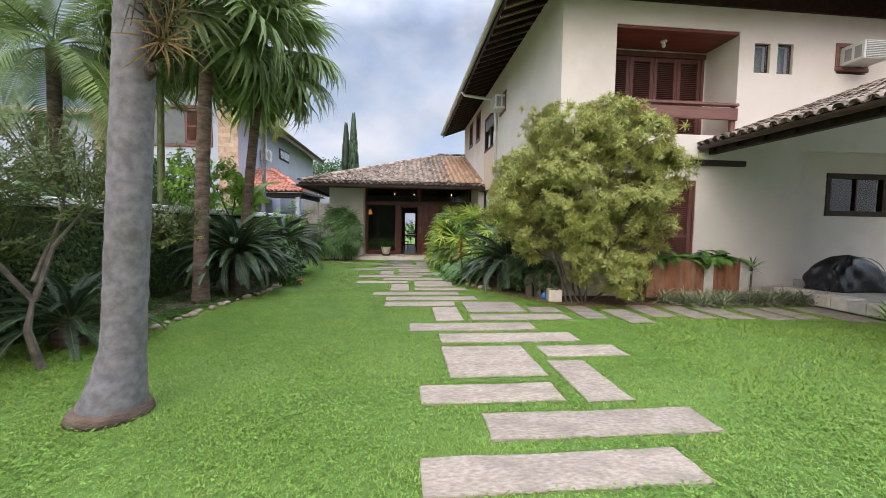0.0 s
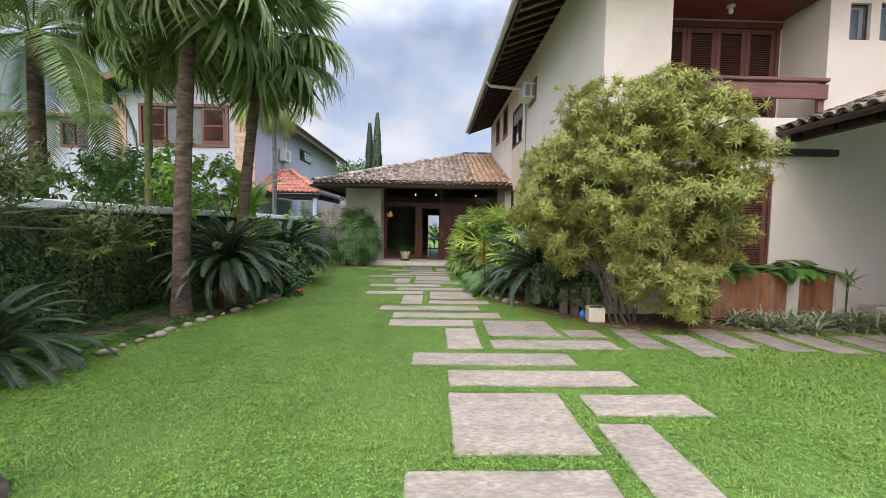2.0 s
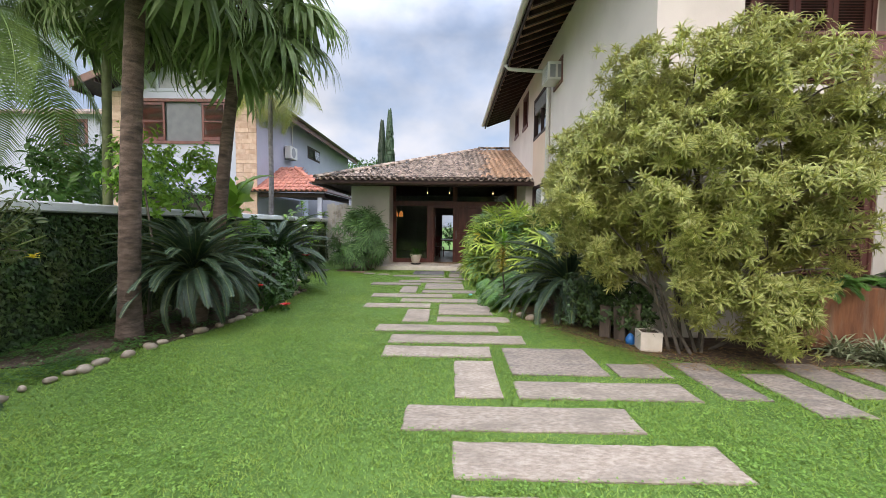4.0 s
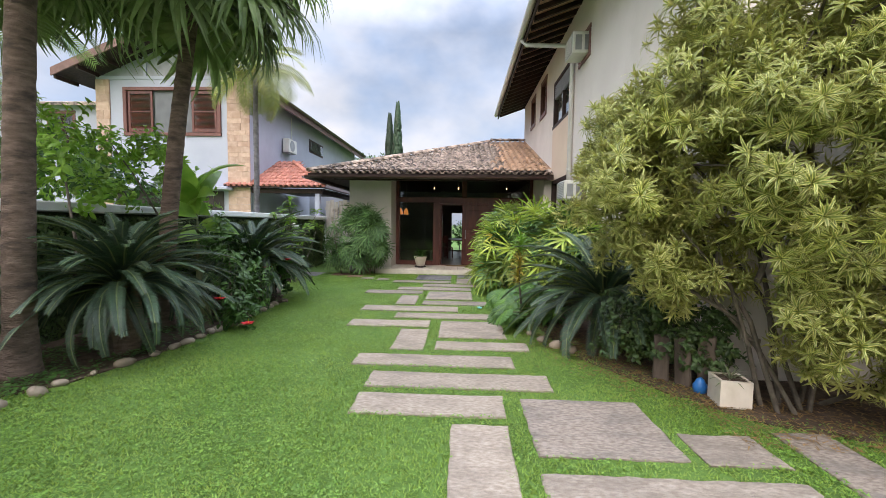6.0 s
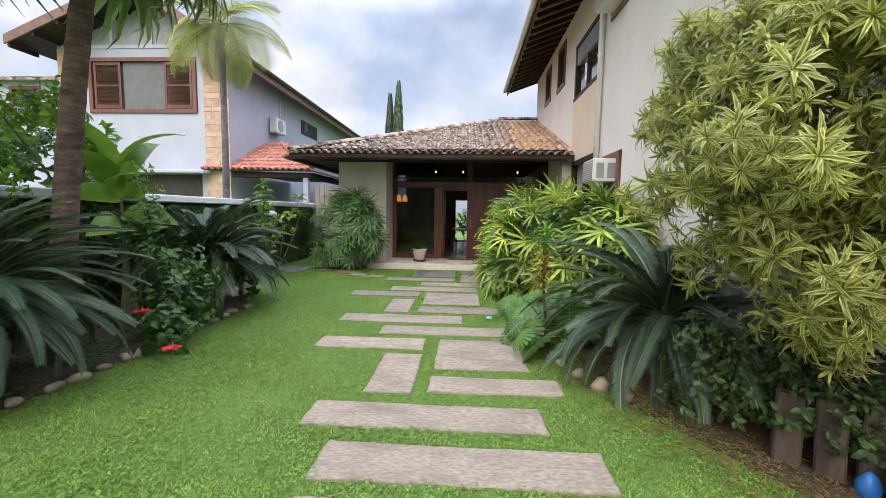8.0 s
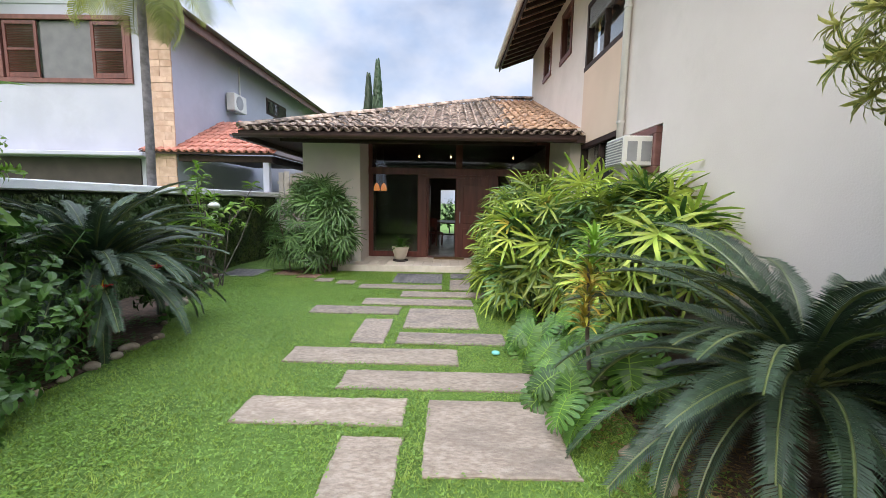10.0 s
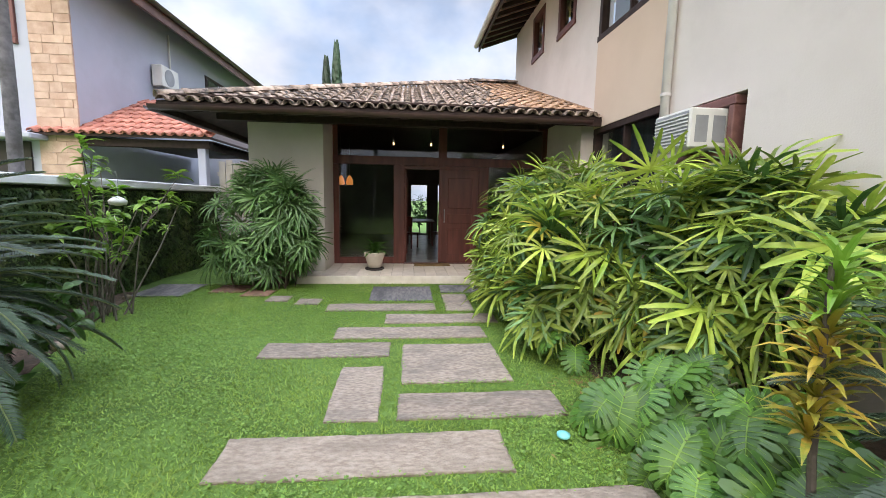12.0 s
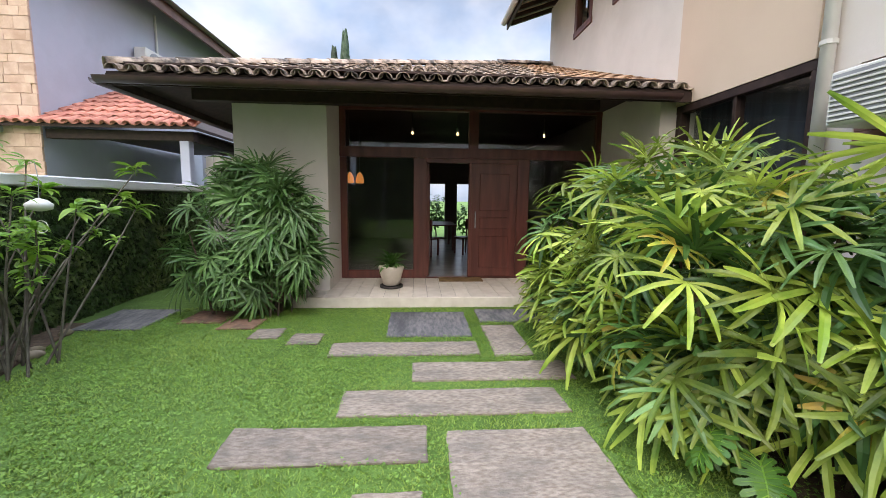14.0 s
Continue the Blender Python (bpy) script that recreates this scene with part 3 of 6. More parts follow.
def air_conditioner(m, label, size=(0.62, 0.5, 0.42)):
    """A window unit that stands out of the wall: local x along the wall, -y outward, z up."""
    w, d, h = size
    a = thing("air_conditioner", label, "air conditioner", "window air conditioners", m=m)
    part("casing", Geo().cbox(0, w, -d, 0.15, 0, h, 0.015), M_AC, a)
    part("rear_grille", Geo().box(0.03, w - 0.03, -d - 0.006, -d - 0.001, 0.03, h - 0.03), M_GREY, a)
    sl = Geo().box(0.03, w - 0.03, -d - 0.02, -d - 0.007, 0, 0.014).mesh("slat", M_AC)
    for i in range(9):
        part("slat", sl, None, a, m=pose(0, 0, 0.035 + i * (h - 0.07) / 9))
    for x in (-0.004, w + 0.001):
        for k in range(2):
            part("side_vent", Geo().box(x, x + 0.003, -d + 0.06 + k * 0.2, -d + 0.2 + k * 0.2, 0.06, h - 0.08), M_GREY, a)
    for i in range(3):
        part("top_vent", Geo().box(0.1 + i * 0.16, 0.2 + i * 0.16, -d + 0.08, -0.1, h + 0.001, h + 0.004), M_GREY, a)
    part("wood_surround", Geo().cbox(-0.12, w + 0.12, -0.03, 0.14, h + 0.02, h + 0.12, 0.01).cbox(-0.12, w + 0.12, -0.035, 0.14, -0.1, -0.01, 0.01)
         .cbox(-0.12, -0.02, -0.03, 0.14, -0.01, h + 0.02, 0.01).cbox(w + 0.03, w + 0.11, -0.03, 0.14, -0.01, h + 0.02, 0.01), M_RAIL, a, "brown wooden surround")
    return a


air_conditioner(pose(WX, 13.9, 2.22, 0, 0, -90), "white window air conditioner in a wooden surround", (0.62, 0.42, 0.42))
air_conditioner(pose(WX, 13.8, 5.4, 0, 0, -90), "white window air conditioner high on the house wall", (0.6, 0.36, 0.46))
air_conditioner(pose(9.83, SY, 5.25, 0, 0, 0), "white window air conditioner on the upper facade", (0.6, 0.5, 0.4))

# ---- side roof over the terrace ----
CX, CZ, CR = 6.6, 3.32, 0.36
setting("roof_side", slope((CX - 0.1, -8, CZ + 0.02), (CX - 0.1, 8.38, CZ + 0.02), (14, 8.38, CZ + 0.02 + CR * 7.5), (14, -8, CZ + 0.02 + CR * 7.5), 0.05), M_DARKWOOD, "clay tile roof over the side terrace")
setting("beam_side_roof", Geo().box(CX + 0.06, CX + 0.2, -8, 8.38, CZ - 0.16, CZ + 0.04), M_DARKWOOD)
gutter("gutter_side", [(CX - 0.14, -8, CZ + 0.0), (CX - 0.14, 8.36, CZ + 0.0)], 0.08)
soffit = thing("side_roof_rafters", "dark rafters under the side roof", "rafters", kind="structure")
for i in range(20):
    part("rafter", rafter, None, soffit, m=pose(CX, 8.1 - i * 0.6, CZ))
setting("terrace", Geo().box(8.35, 16, -6, 9.6, -0.05, 0.22), M_CONCRETE, "raised terrace with a pale stone edge")
tstep = thing("terrace_step", "pale stone blocks edging the terrace", "step", kind="structure")
for i in range(20):
    y = 8.35 - i * 0.3
    part("stone", Geo().cbox(8.2, 8.62, y - 0.29, y, 0.02, 0.24 + 0.012 * (i % 3), 0.015), M_PORCH if i % 3 else M_CONCRETE, tstep)

# covered barbecue
cov = Geo()
n, rings = 56, 20
for j in range(rings + 1):
    t = j / rings
    for k in range(n):
        a = 2 * math.pi * k / n
        sx = math.copysign(abs(math.cos(a)) ** 0.6, math.cos(a))
        sy = math.copysign(abs(math.sin(a)) ** 0.6, math.sin(a))
        prof = (1 - t ** 2.6) ** 0.5 if t < 1 else 0.0
        wob = 1 + 0.07 * math.sin(5 * a + 3 * t) + 0.05 * math.sin(9 * a - 7 * t) + 0.035 * math.sin(14 * a + 11 * t)
        cov.v.append((0.74 * sx * prof * wob + 0.05, 0.42 * sy * prof * wob, 0.74 * t + 0.045 * math.sin(3 * a) * t + 0.02 * math.sin(7 * a + 2) * t * (1 - t)))
for j in range(rings):
    for k in range(n):
        cov.f.append((j * n + k, j * n + (k + 1) % n, (j + 1) * n + (k + 1) % n, (j + 1) * n + k))
cov.f.append(tuple(range(n))[::-1])
bbq = thing("covered_barbecue", "barbecue wrapped in a shiny black plastic cover", "barbecue", m=pose(9.72, 7.85, 0.22))
part("cover", cov, M_BLACK, bbq, smooth=True)
part("cord", Geo().tube([(0.45 + 0.05 * math.cos(a / 3), 0.44 * math.cos(2 * math.pi * a / 24), 0.36 + 0.36 * math.sin(2 * math.pi * a / 24)) for a in range(25)], 0.008, 6), M_GREY, bbq)

# planter under the garden door
pl = thing("planter_box", "long rust coloured planter with pale end blocks", "planter")
part("trough", Geo().cbox(5.0, 7.2, 7.72, 8.36, 0.08, 0.86, 0.02), M_RUST, pl)
for x in (6.36, 7.17):
    part("pier", Geo().cbox(x - 0.1, x + 0.1, 7.69, 8.38, 0.0, 0.87, 0.02), M_CONCRETE, pl, "stained concrete block")
part("soil", Geo().box(5.12, 7.0, 7.78, 8.3, 0.86, 0.885), M_SOIL, pl)

# ---- porch: eave, door set ----
gutter("gutter_porch", [(RX0 - 0.05, RY0 - 0.1, RZ0 - 0.09), (3.05, RY0 - 0.1, RZ0 - 0.09)], 0.075)
gutter("gutter_porch_west", [(RX0 - 0.1, RY0 - 0.05, RZ0 - 0.09), (RX0 - 0.1, 28, RZ0 - 0.09)], 0.075)
eave2 = thing("porch_eave", "dark timber beams and rafters under the porch roof", "eaves", kind="structure")
part("fascia", Geo().box(RX0, 3.28, RY0 - 0.015, RY0 + 0.02, RZ0 - 0.16, RZ0 - 0.03), M_DARKWOOD, eave2)
part("fascia", Geo().box(RX0 - 0.015, RX0 + 0.02, RY0 + 0.02, 28, RZ0 - 0.16, RZ0 - 0.03), M_DARKWOOD, eave2)
part("beam", Geo().cbox(-3.6, 2.45, 17.0, 17.16, 3.0, 3.2, 0.01), M_DARKWOOD, eave2)
part("soffit_board", Geo().box(RX0 + 0.05, 3.05, RY0 + 0.03, PY - 0.01, 3.2, 3.225), M_DARKWOOD, eave2)
setting("ceiling_porch", Geo().box(-1.74, 3.05, PY - 0.01, DY, 3.25, 3.3), M_DARKWOOD, "dark board ceiling over the porch")

doors = tagged(thing("door_1", "mahogany framed glass front with an open double door", "front door"), kind="structure")
D0, D1 = DY, DY + 0.1


def bar(name, x0, x1, z0, z1, parent=doors, y0=D0, y1=D1, material=M_WOOD, label=""):
    return part(name, Geo().cbox(x0, x1, y0, y1, z0, z1, 0.006), material, parent, label)


for x0, x1 in ((-1.74, -1.62), (-0.42, -0.18), (1.5, 1.72), (2.93, 3.05)):
    bar("post", x0, x1, PZ, 2.36)
bar("transom", -1.74, 3.05, 2.36, 2.54, y0=D0 - 0.03)
for x0, x1 in ((-1.74, -1.64), (0.58, 0.76), (2.95, 3.05)):
    bar("post", x0, x1, 2.54, 3.25)
bar("head_rail", -1.74, 3.05, 3.19, 3.26, y0=D0 - 0.01, y1=D1 + 0.01)
bar("sill", -1.62, -0.42, PZ, 0.3)
bar("sill", 1.72, 2.93, PZ, 0.3)
bar("door_head", -0.18, 1.5, 2.28, 2.36)
bar("door_sill", -0.18, 1.5, PZ - 0.01, PZ + 0.015)
for x0, x1, z0, z1 in ((-1.62, -0.42, 0.3, 2.36), (1.72, 2.93, 0.3, 2.36), (-1.64, 0.58, 2.54, 3.19), (0.76, 2.95, 2.54, 3.19)):
    p = part("pane", Geo().box(x0, x1, D0 + 0.045, D0 + 0.053, z0, z1), M_GLASS, doors)
    p.visible_shadow = False
leaf = Geo().cbox(0.66, 1.5, D0 + 0.02, D0 + 0.07, PZ + 0.02, 2.28, 0.006)
leaf = part("door_leaf", leaf, M_WOOD, doors, "closed panelled mahogany leaf")
for z0, z1 in ((0.35, 0.95), (1.08, 1.3), (1.42, 2.1)):
    part("panel", Geo().cbox(0.8, 1.36, D0 + 0.003, D0 + 0.025, z0, z1, 0.012), M_WOOD, leaf)
part("door_handle", Geo().tube([(0.72, D0 - 0.03, 1.1), (0.72, D0 - 0.05, 1.15), (0.72, D0 - 0.05, 1.35), (0.72, D0 - 0.03, 1.4)], 0.012, 8), M_GREY, leaf)
leaf2 = part("door_leaf", Geo().cbox(-0.18, -0.13, D1, D1 + 0.82, PZ + 0.02, 2.28, 0.006), M_WOOD, doors, "mahogany leaf standing open inward")
part("panel", Geo().cbox(-0.13, -0.11, D1 + 0.12, D1 + 0.7, 0.35, 2.1, 0.008), M_WOOD, leaf2)
bar("jamb", 0.6, 0.66, PZ + 0.02, 2.28)

# ---- room behind the porch ----
setting("floor_room", Geo().box(-2.93, 3.28, DY + 0.1, 26, -0.05, PZ), M_ROOMFLOOR, "pale tiled floor of the living room")
setting("ceiling_room", Geo().box(-2.93, 3.28, DY + 0.1, 26, 3.3, 3.36), M_DARKWOOD)
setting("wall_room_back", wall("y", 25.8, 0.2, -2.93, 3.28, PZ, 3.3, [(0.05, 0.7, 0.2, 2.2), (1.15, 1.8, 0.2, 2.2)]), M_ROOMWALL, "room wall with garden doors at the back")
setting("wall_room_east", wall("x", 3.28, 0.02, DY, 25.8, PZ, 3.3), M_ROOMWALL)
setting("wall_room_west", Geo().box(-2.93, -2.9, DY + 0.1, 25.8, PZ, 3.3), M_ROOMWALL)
M_BULB = glow("warm_bulb", (1.0, 0.6, 0.28), 2.2)
M_SHADE = glow("amber_glass", (1.0, 0.36, 0.09), 0.3)


def pendant(x, y, z, shade):
    p = thing("pendant_lamp", "small hanging lamp with a lit bulb", "pendant lamp", "pendant lamps over the entrance")
    part("cord", Geo().tube([(x, y, z + 0.06), (x, y, 3.3)], 0.006, 6), M_DARK, p)
    part("socket", Geo().lathe([(0.016, z + 0.03), (0.02, z + 0.05), (0.016, z + 0.09)], 10, pose(x, y, 0)), M_GREY, p)
    part("bulb", Geo().lathe([(0.005, z - 0.04), (0.02, z - 0.028), (0.023, z - 0.005), (0.012, z + 0.03)], 12, pose(x, y, 0)), M_BULB, p, "lit warm bulb", True)


for x, y in ((-0.45, 19.0), (0.45, 19.0), (2.22, 19.0)):
    pendant(x, y, 2.93, None)
for x in (-1.95, -1.72):
    s = thing("wall_sconce", "amber glass bell lamp hanging in the room", "wall lamp", "amber lamps in the room")
    part("shade", Geo().lathe([(0.085, 1.98), (0.1, 2.02), (0.085, 2.12), (0.05, 2.2), (0.012, 2.24)], 14, pose(x, 20.6, 0)), M_SHADE, s, "amber glass shade", True)
    part("rod", Geo().tube([(x, 20.6, 2.24), (x, 20.6, 3.3)], 0.006, 6), M_GREY, s)


def dining_chair(m):
    c = thing("dining_chair", "dark wooden dining chair inside the room", "chair", "chairs in the room", m=m)
    part("seat", Geo().cbox(-0.22, 0.22, -0.22, 0.22, 0.43, 0.47, 0.012), M_WOOD, c)
    lg = Geo().cbox(-0.02, 0.02, -0.02, 0.02, 0, 0.43, 0.004).mesh("leg", M_WOOD)
    for x in (-0.19, 0.19):
        for y in (-0.19, 0.19):
            part("leg", lg, None, c, m=pose(x, y, 0))
    part("backrest", Geo().cbox(-0.22, 0.22, 0.18, 0.215, 0.66, 0.95, 0.01).cbox(-0.2, -0.16, 0.18, 0.215, 0.47, 0.66, 0.004).cbox(0.16, 0.2, 0.18, 0.215, 0.47, 0.66, 0.004), M_WOOD, c)
    return c


c0 = dining_chair(pose(-0.05, 21.2, PZ, 0, 0, 150))
copy_thing(c0, pose(0.95, 21.6, PZ, 0, 0, -60))
copy_thing(c0, pose(2.2, 20.6, PZ, 0, 0, 100))
tb = thing("dining_table", "dark wooden dining table inside the room", "table")
part("tabletop", Geo().cbox(-0.2, 0.8, 22.2, 24.0, PZ + 0.71, PZ + 0.75, 0.01), M_WOOD, tb)
for x in (-0.1, 0.7):
    for y in (22.3, 23.9):
        part("leg", Geo().cbox(x - 0.035, x + 0.035, y - 0.035, y + 0.035, PZ, PZ + 0.71, 0.005), M_WOOD, tb)

# ---- neighbouring house: details ----
wn1 = tagged(thing("window_8", "wide window with grey glass and brown louvred shutters", "window"), kind="structure")
for x0, x1, z0, z1 in ((-12.5, -8.65, 6.55, 6.68), (-12.5, -8.65, 4.84, 4.97), (-12.5, -12.36, 4.97, 6.55), (-8.79, -8.65, 4.97, 6.55)):
    part("frame_bar", Geo().cbox(x0, x1, NY - 0.06, NY + 0.1, z0, z1, 0.01), M_SHUTTER, wn1)
fr, sl = shutter_leaf(0.98, 1.54, M_WOOD)
for x in (-12.32, -9.8):
    lf = part("shutter_leaf", fr, None, wn1, m=pose(x, NY + 0.0, 4.99))
    part("slats", sl, None, lf)
part("pane", Geo().box(-11.3, -9.85, NY + 0.05, NY + 0.06, 4.97, 6.55), M_SCREEN, wn1)
part("backing", Geo().box(-12.4, -8.75, NY + 0.15, NY + 0.16, 4.97, 6.55), M_BLIND, wn1)
g = Geo()
for y, order in ((NY + 0.02, (0, 1, 2)), (NY + 0.2, (2, 1, 0))):
    g.add([(-13.45, y, 7.1), (NX - 0.25, y, 7.1), (NRX, y, NRZ - 0.3)], [order])
setting("wall_gable", g, M_GREY, "grey glazed gable of the neighbouring house")
gb = thing("gable_bars", "white bars across the glazed gable", "gable trim", kind="structure")
part("bar", Geo().box(-13.56, NX, NY - 0.03, NY - 0.002, 6.98, 7.1), M_WHITE, gb)
for x in (-11.6, -10.2, -8.9):
    part("bar", Geo().box(x - 0.05, x + 0.05, NY - 0.03, NY + 0.018, 7.1, 8.4 - abs(x - NRX) * 0.52), M_WHITE, gb)
fas = thing("neighbour_fascia", "dark brown fascia boards along the gable roof", "fascia", kind="structure")
for (xa, za), (xb, zb) in (((NRX, NRZ), (NEX, NEZ)), ((NRX, NRZ), (NWX, NWZ))):
    part("fascia", Geo().add([(xa, NFY - 0.06, za + 0.03), (xb, NFY - 0.06, zb + 0.03), (xb, NFY - 0.06, zb - 0.26), (xa, NFY - 0.06, za - 0.26), (xa, NFY - 0.01, za + 0.03), (xb, NFY - 0.01, zb + 0.03), (xb, NFY - 0.01, zb - 0.26), (xa, NFY - 0.01, za - 0.26)],
         [(0, 3, 2, 1), (4, 5, 6, 7), (0, 1, 5, 4), (1, 2, 6, 5), (2, 3, 7, 6), (3, 0, 4, 7)]), M_FASCIA, fas)
part("fascia", Geo().box(NEX - 0.02, NEX + 0.05, NFY, 34.5, NEZ - 0.36, NEZ + 0.02), M_FASCIA, fas)
for (xb, zb) in ((NEX, NEZ), (NWX, NWZ)):
    part("soffit", slope((NRX, NFY, NRZ - 0.15), (NRX, 34.5, NRZ - 0.15), (xb, 34.5, zb - 0.15), (xb, NFY, zb - 0.15), 0.04), M_DARKWOOD, fas, "dark stained boards under the roof")
for k in range(5):
    y = NFY + 0.2
    xm, zm = NRX - 0.7 - k * 0.85, NRZ - 0.24 - (0.7 + k * 0.85) * 0.405
    part("rafter", Geo().box(xm - 0.04, xm + 0.04, NFY, NY - 0.002, zm - 0.14, zm), M_DARKWOOD, fas)
gutter("gutter_neighbour", [(NEX + 0.12, NFY, NEZ - 0.05), (NEX + 0.12, 34.6, NEZ - 0.05)], 0.09)
framed_window("window_9", "x", NX, 25.2, 27.2, 5.35, 5.95, "small dark window high on the white wall", panes=2, wood=M_DARKWOOD, out=0.02, deep=-0.05, backing=False)
# Dark sheet on the uncut wall, coloured as the unlit room.
setting("window_backing", Geo().box(NX + 0.001, NX + 0.012, 25.25, 27.15, 5.4, 5.9), M_DARK)
ac = thing("split_unit", "white outdoor air conditioner unit on the wall", "air conditioner")
part("casing", Geo().cbox(NX + 0.05, NX + 0.35, 21.9, 22.75, 4.75, 5.35, 0.02), M_AC, ac)
part("fan_grille", Geo().tube([(NX + 0.352, 22.25, 5.05), (NX + 0.362, 22.25, 5.05)], 0.24, 20), M_GREY, ac)
part("bracket", Geo().box(NX, NX + 0.33, 22.0, 22.04, 4.7, 4.75), M_GREY, ac)
part("conduit", Geo().tube([(NX + 0.03, 22.9, 4.9), (NX + 0.03, 22.9, 6.5)], 0.03, 8), M_AC, ac)
quoin = thing("stone_quoin", "strips of rough ochre stone cladding on the corners", "stone cladding", kind="structure")
rq = random.Random(4)
for xa, xb in ((-8.4, NX + 0.02), (-13.57, -13.02)):
    z = 0.0
    while z < 6.95:
        h = rq.uniform(0.14, 0.34)
        x = xa
        while x < xb - 0.02:
            w_ = min(rq.uniform(0.25, 0.6), xb - x)
            part("stone", Geo().cbox(x, x + w_ - 0.004, NY - rq.uniform(0.045, 0.06), NY - 0.002, z, min(z + h, 6.97) - 0.004, 0.005), M_CLAD, quoin)
            x += w_
        z += h
# Dark slab on the uncut wall; the opening's shade is its colour.
setting("neighbour_opening", Geo().box(-12.9, -8.6, NY - 0.05, NY - 0.003, 1.2, 2.75), M_DARK, "dark panel standing for the shaded ground floor opening next door")
setting("neighbour_canopy", Geo().cbox(-13.2, -8.2, NY - 0.5, NY - 0.002, 2.78, 2.9, 0.02), M_WHITE)
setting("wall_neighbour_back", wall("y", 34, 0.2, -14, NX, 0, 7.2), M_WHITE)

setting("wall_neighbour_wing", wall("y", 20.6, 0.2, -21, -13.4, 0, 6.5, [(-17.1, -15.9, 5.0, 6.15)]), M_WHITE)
framed_window("window_10", "y", 20.6, -17.1, -15.9, 5.0, 6.15, "brown framed window of the neighbouring wing", panes=2, bar=0.09, wood=M_SHUTTER)
setting("roof_neighbour_wing", slope((-21.5, 20.3, 6.45), (-14.6, 20.3, 6.45), (-14.6, 24, 7.6), (-21.5, 24, 7.6), 0.12), M_TILE)

# red tiled shelter between the houses
SH0, SH1, SHY, SHZ = -8.5, -4.65, 19.0, 2.95
SHA = Vector((-6.8, 21.5, 4.15))
setting("roof_shelter", slope((SH0, SHY, SHZ), (SH1, SHY, SHZ), SHA, (SH0, SHA.y, SHA.z), 0.06)
        .joined(slope((SH1, SHY, SHZ), (SH1, 24.0, SHZ), SHA, SHA, 0.06)), M_DARKWOOD, "red clay tile roof of a shelter")
shel = thing("shelter_frame", "posts and beams carrying the red tiled shelter", "shelter", kind="structure")
for x, y in ((-4.95, 19.3), (-4.95, 23.6)):
    part("post", Geo().cbox(x - 0.09, x + 0.09, y - 0.09, y + 0.09, 0, 2.72, 0.01), M_WHITE, shel)
part("beam", Geo().cbox(-7.5, SH1 - 0.1, 19.2, 19.38, 2.7, 2.88, 0.01), M_DARKWOOD, shel)
part("beam", Geo().cbox(-5.04, -4.86, 19.38, 23.7, 2.7, 2.88, 0.01), M_DARKWOOD, shel)
part("soffit", Geo().box(-7.5, SH1 - 0.1, 19.4, 23.9, 2.885, 2.9), M_DARKWOOD, shel)
setting("wall_shelter", wall("y", 24.5, 0.15, -7.3, -3.2, 0, 3.0), M_WHITE)
fence = thing("plank_fence", "weathered grey plank fence beside the pier", "fence")
for i in range(9):
    part("plank", Geo().cbox(-4.75 + i * 0.17, -4.6 + i * 0.17, 19.6, 19.63, 0.05, 2.45 + 0.04 * math.sin(i * 2.1), 0.004), M_CONCRETE, fence)
part("rail", Geo().box(-4.8, -3.2, 19.63, 19.67, 2.1, 2.2), M_CONCRETE, fence)


# ---- plants: materials ----
M_CYCAD = mat("cycad_leaf", (0.032, 0.062, 0.034), (0.058, 0.098, 0.054), 5, 0.44, 0.0, vary=0.35, island=0.25, leaf=0.08, spec=0.35)
M_CYCAD_RIB = mat("cycad_midrib", (0.10, 0.14, 0.045), (0.17, 0.2, 0.07), 5, 0.4, 0.0, vary=0.2)
M_RHAPIS = mat("lady_palm_leaf", (0.185, 0.30, 0.032), (0.43, 0.51, 0.09), 4, 0.42, 0.0, third=(0.08, 0.17, 0.03), tscale=1.6, vary=0.45, island=0.25, leaf=0.3)
M_RHAPIS_MID = mat("lady_palm_mid_leaf", (0.07, 0.16, 0.045), (0.16, 0.28, 0.085), 4, 0.42, 0.0, vary=0.35, island=0.25, leaf=0.25)
# Inner lady palm leaves, darkened in colour to stand for shade in the clump.
M_RHAPIS_SHADED = mat("lady_palm_shaded_leaf", (0.04, 0.11, 0.025), (0.09, 0.19, 0.045), 4, 0.42, 0.0, vary=0.3, island=0.2, leaf=0.25)
M_DRACAENA = mat("variegated_leaf", (0.56, 0.56, 0.14), (0.78, 0.76, 0.33), 26, 0.5, 0.0, third=(0.44, 0.44, 0.09), tscale=5, tpos=(0.5, 0.75), vary=0.2, island=0.25, leaf=0.3)
M_DRACAENA_MID = mat("variegated_leaf_middle", (0.18, 0.25, 0.042), (0.30, 0.355, 0.08), 9, 0.48, 0.0, vary=0.22, island=0.25, leaf=0.3)
M_FAN = mat("fan_palm_leaf", (0.14, 0.215, 0.065), (0.27, 0.35, 0.14), 3, 0.45, 0.0, vary=0.35, island=0.2, leaf=0.45)
M_PINNATE = mat("feather_palm_leaf", (0.10, 0.17, 0.04), (0.2, 0.28, 0.08), 3, 0.45, 0.0, vary=0.35, island=0.2, leaf=0.3)
M_MONSTERA = mat("monstera_leaf", (0.042, 0.122, 0.018), (0.09, 0.195, 0.03), 5, 0.4, 0.05, 30, vary=0.45, leaf=0.18, spec=0.4)
M_SHRUB = mat("shrub_leaf", (0.035, 0.10, 0.018), (0.09, 0.19, 0.035), 8, 0.45, 0.0, vary=0.35, island=0.25, leaf=0.25)
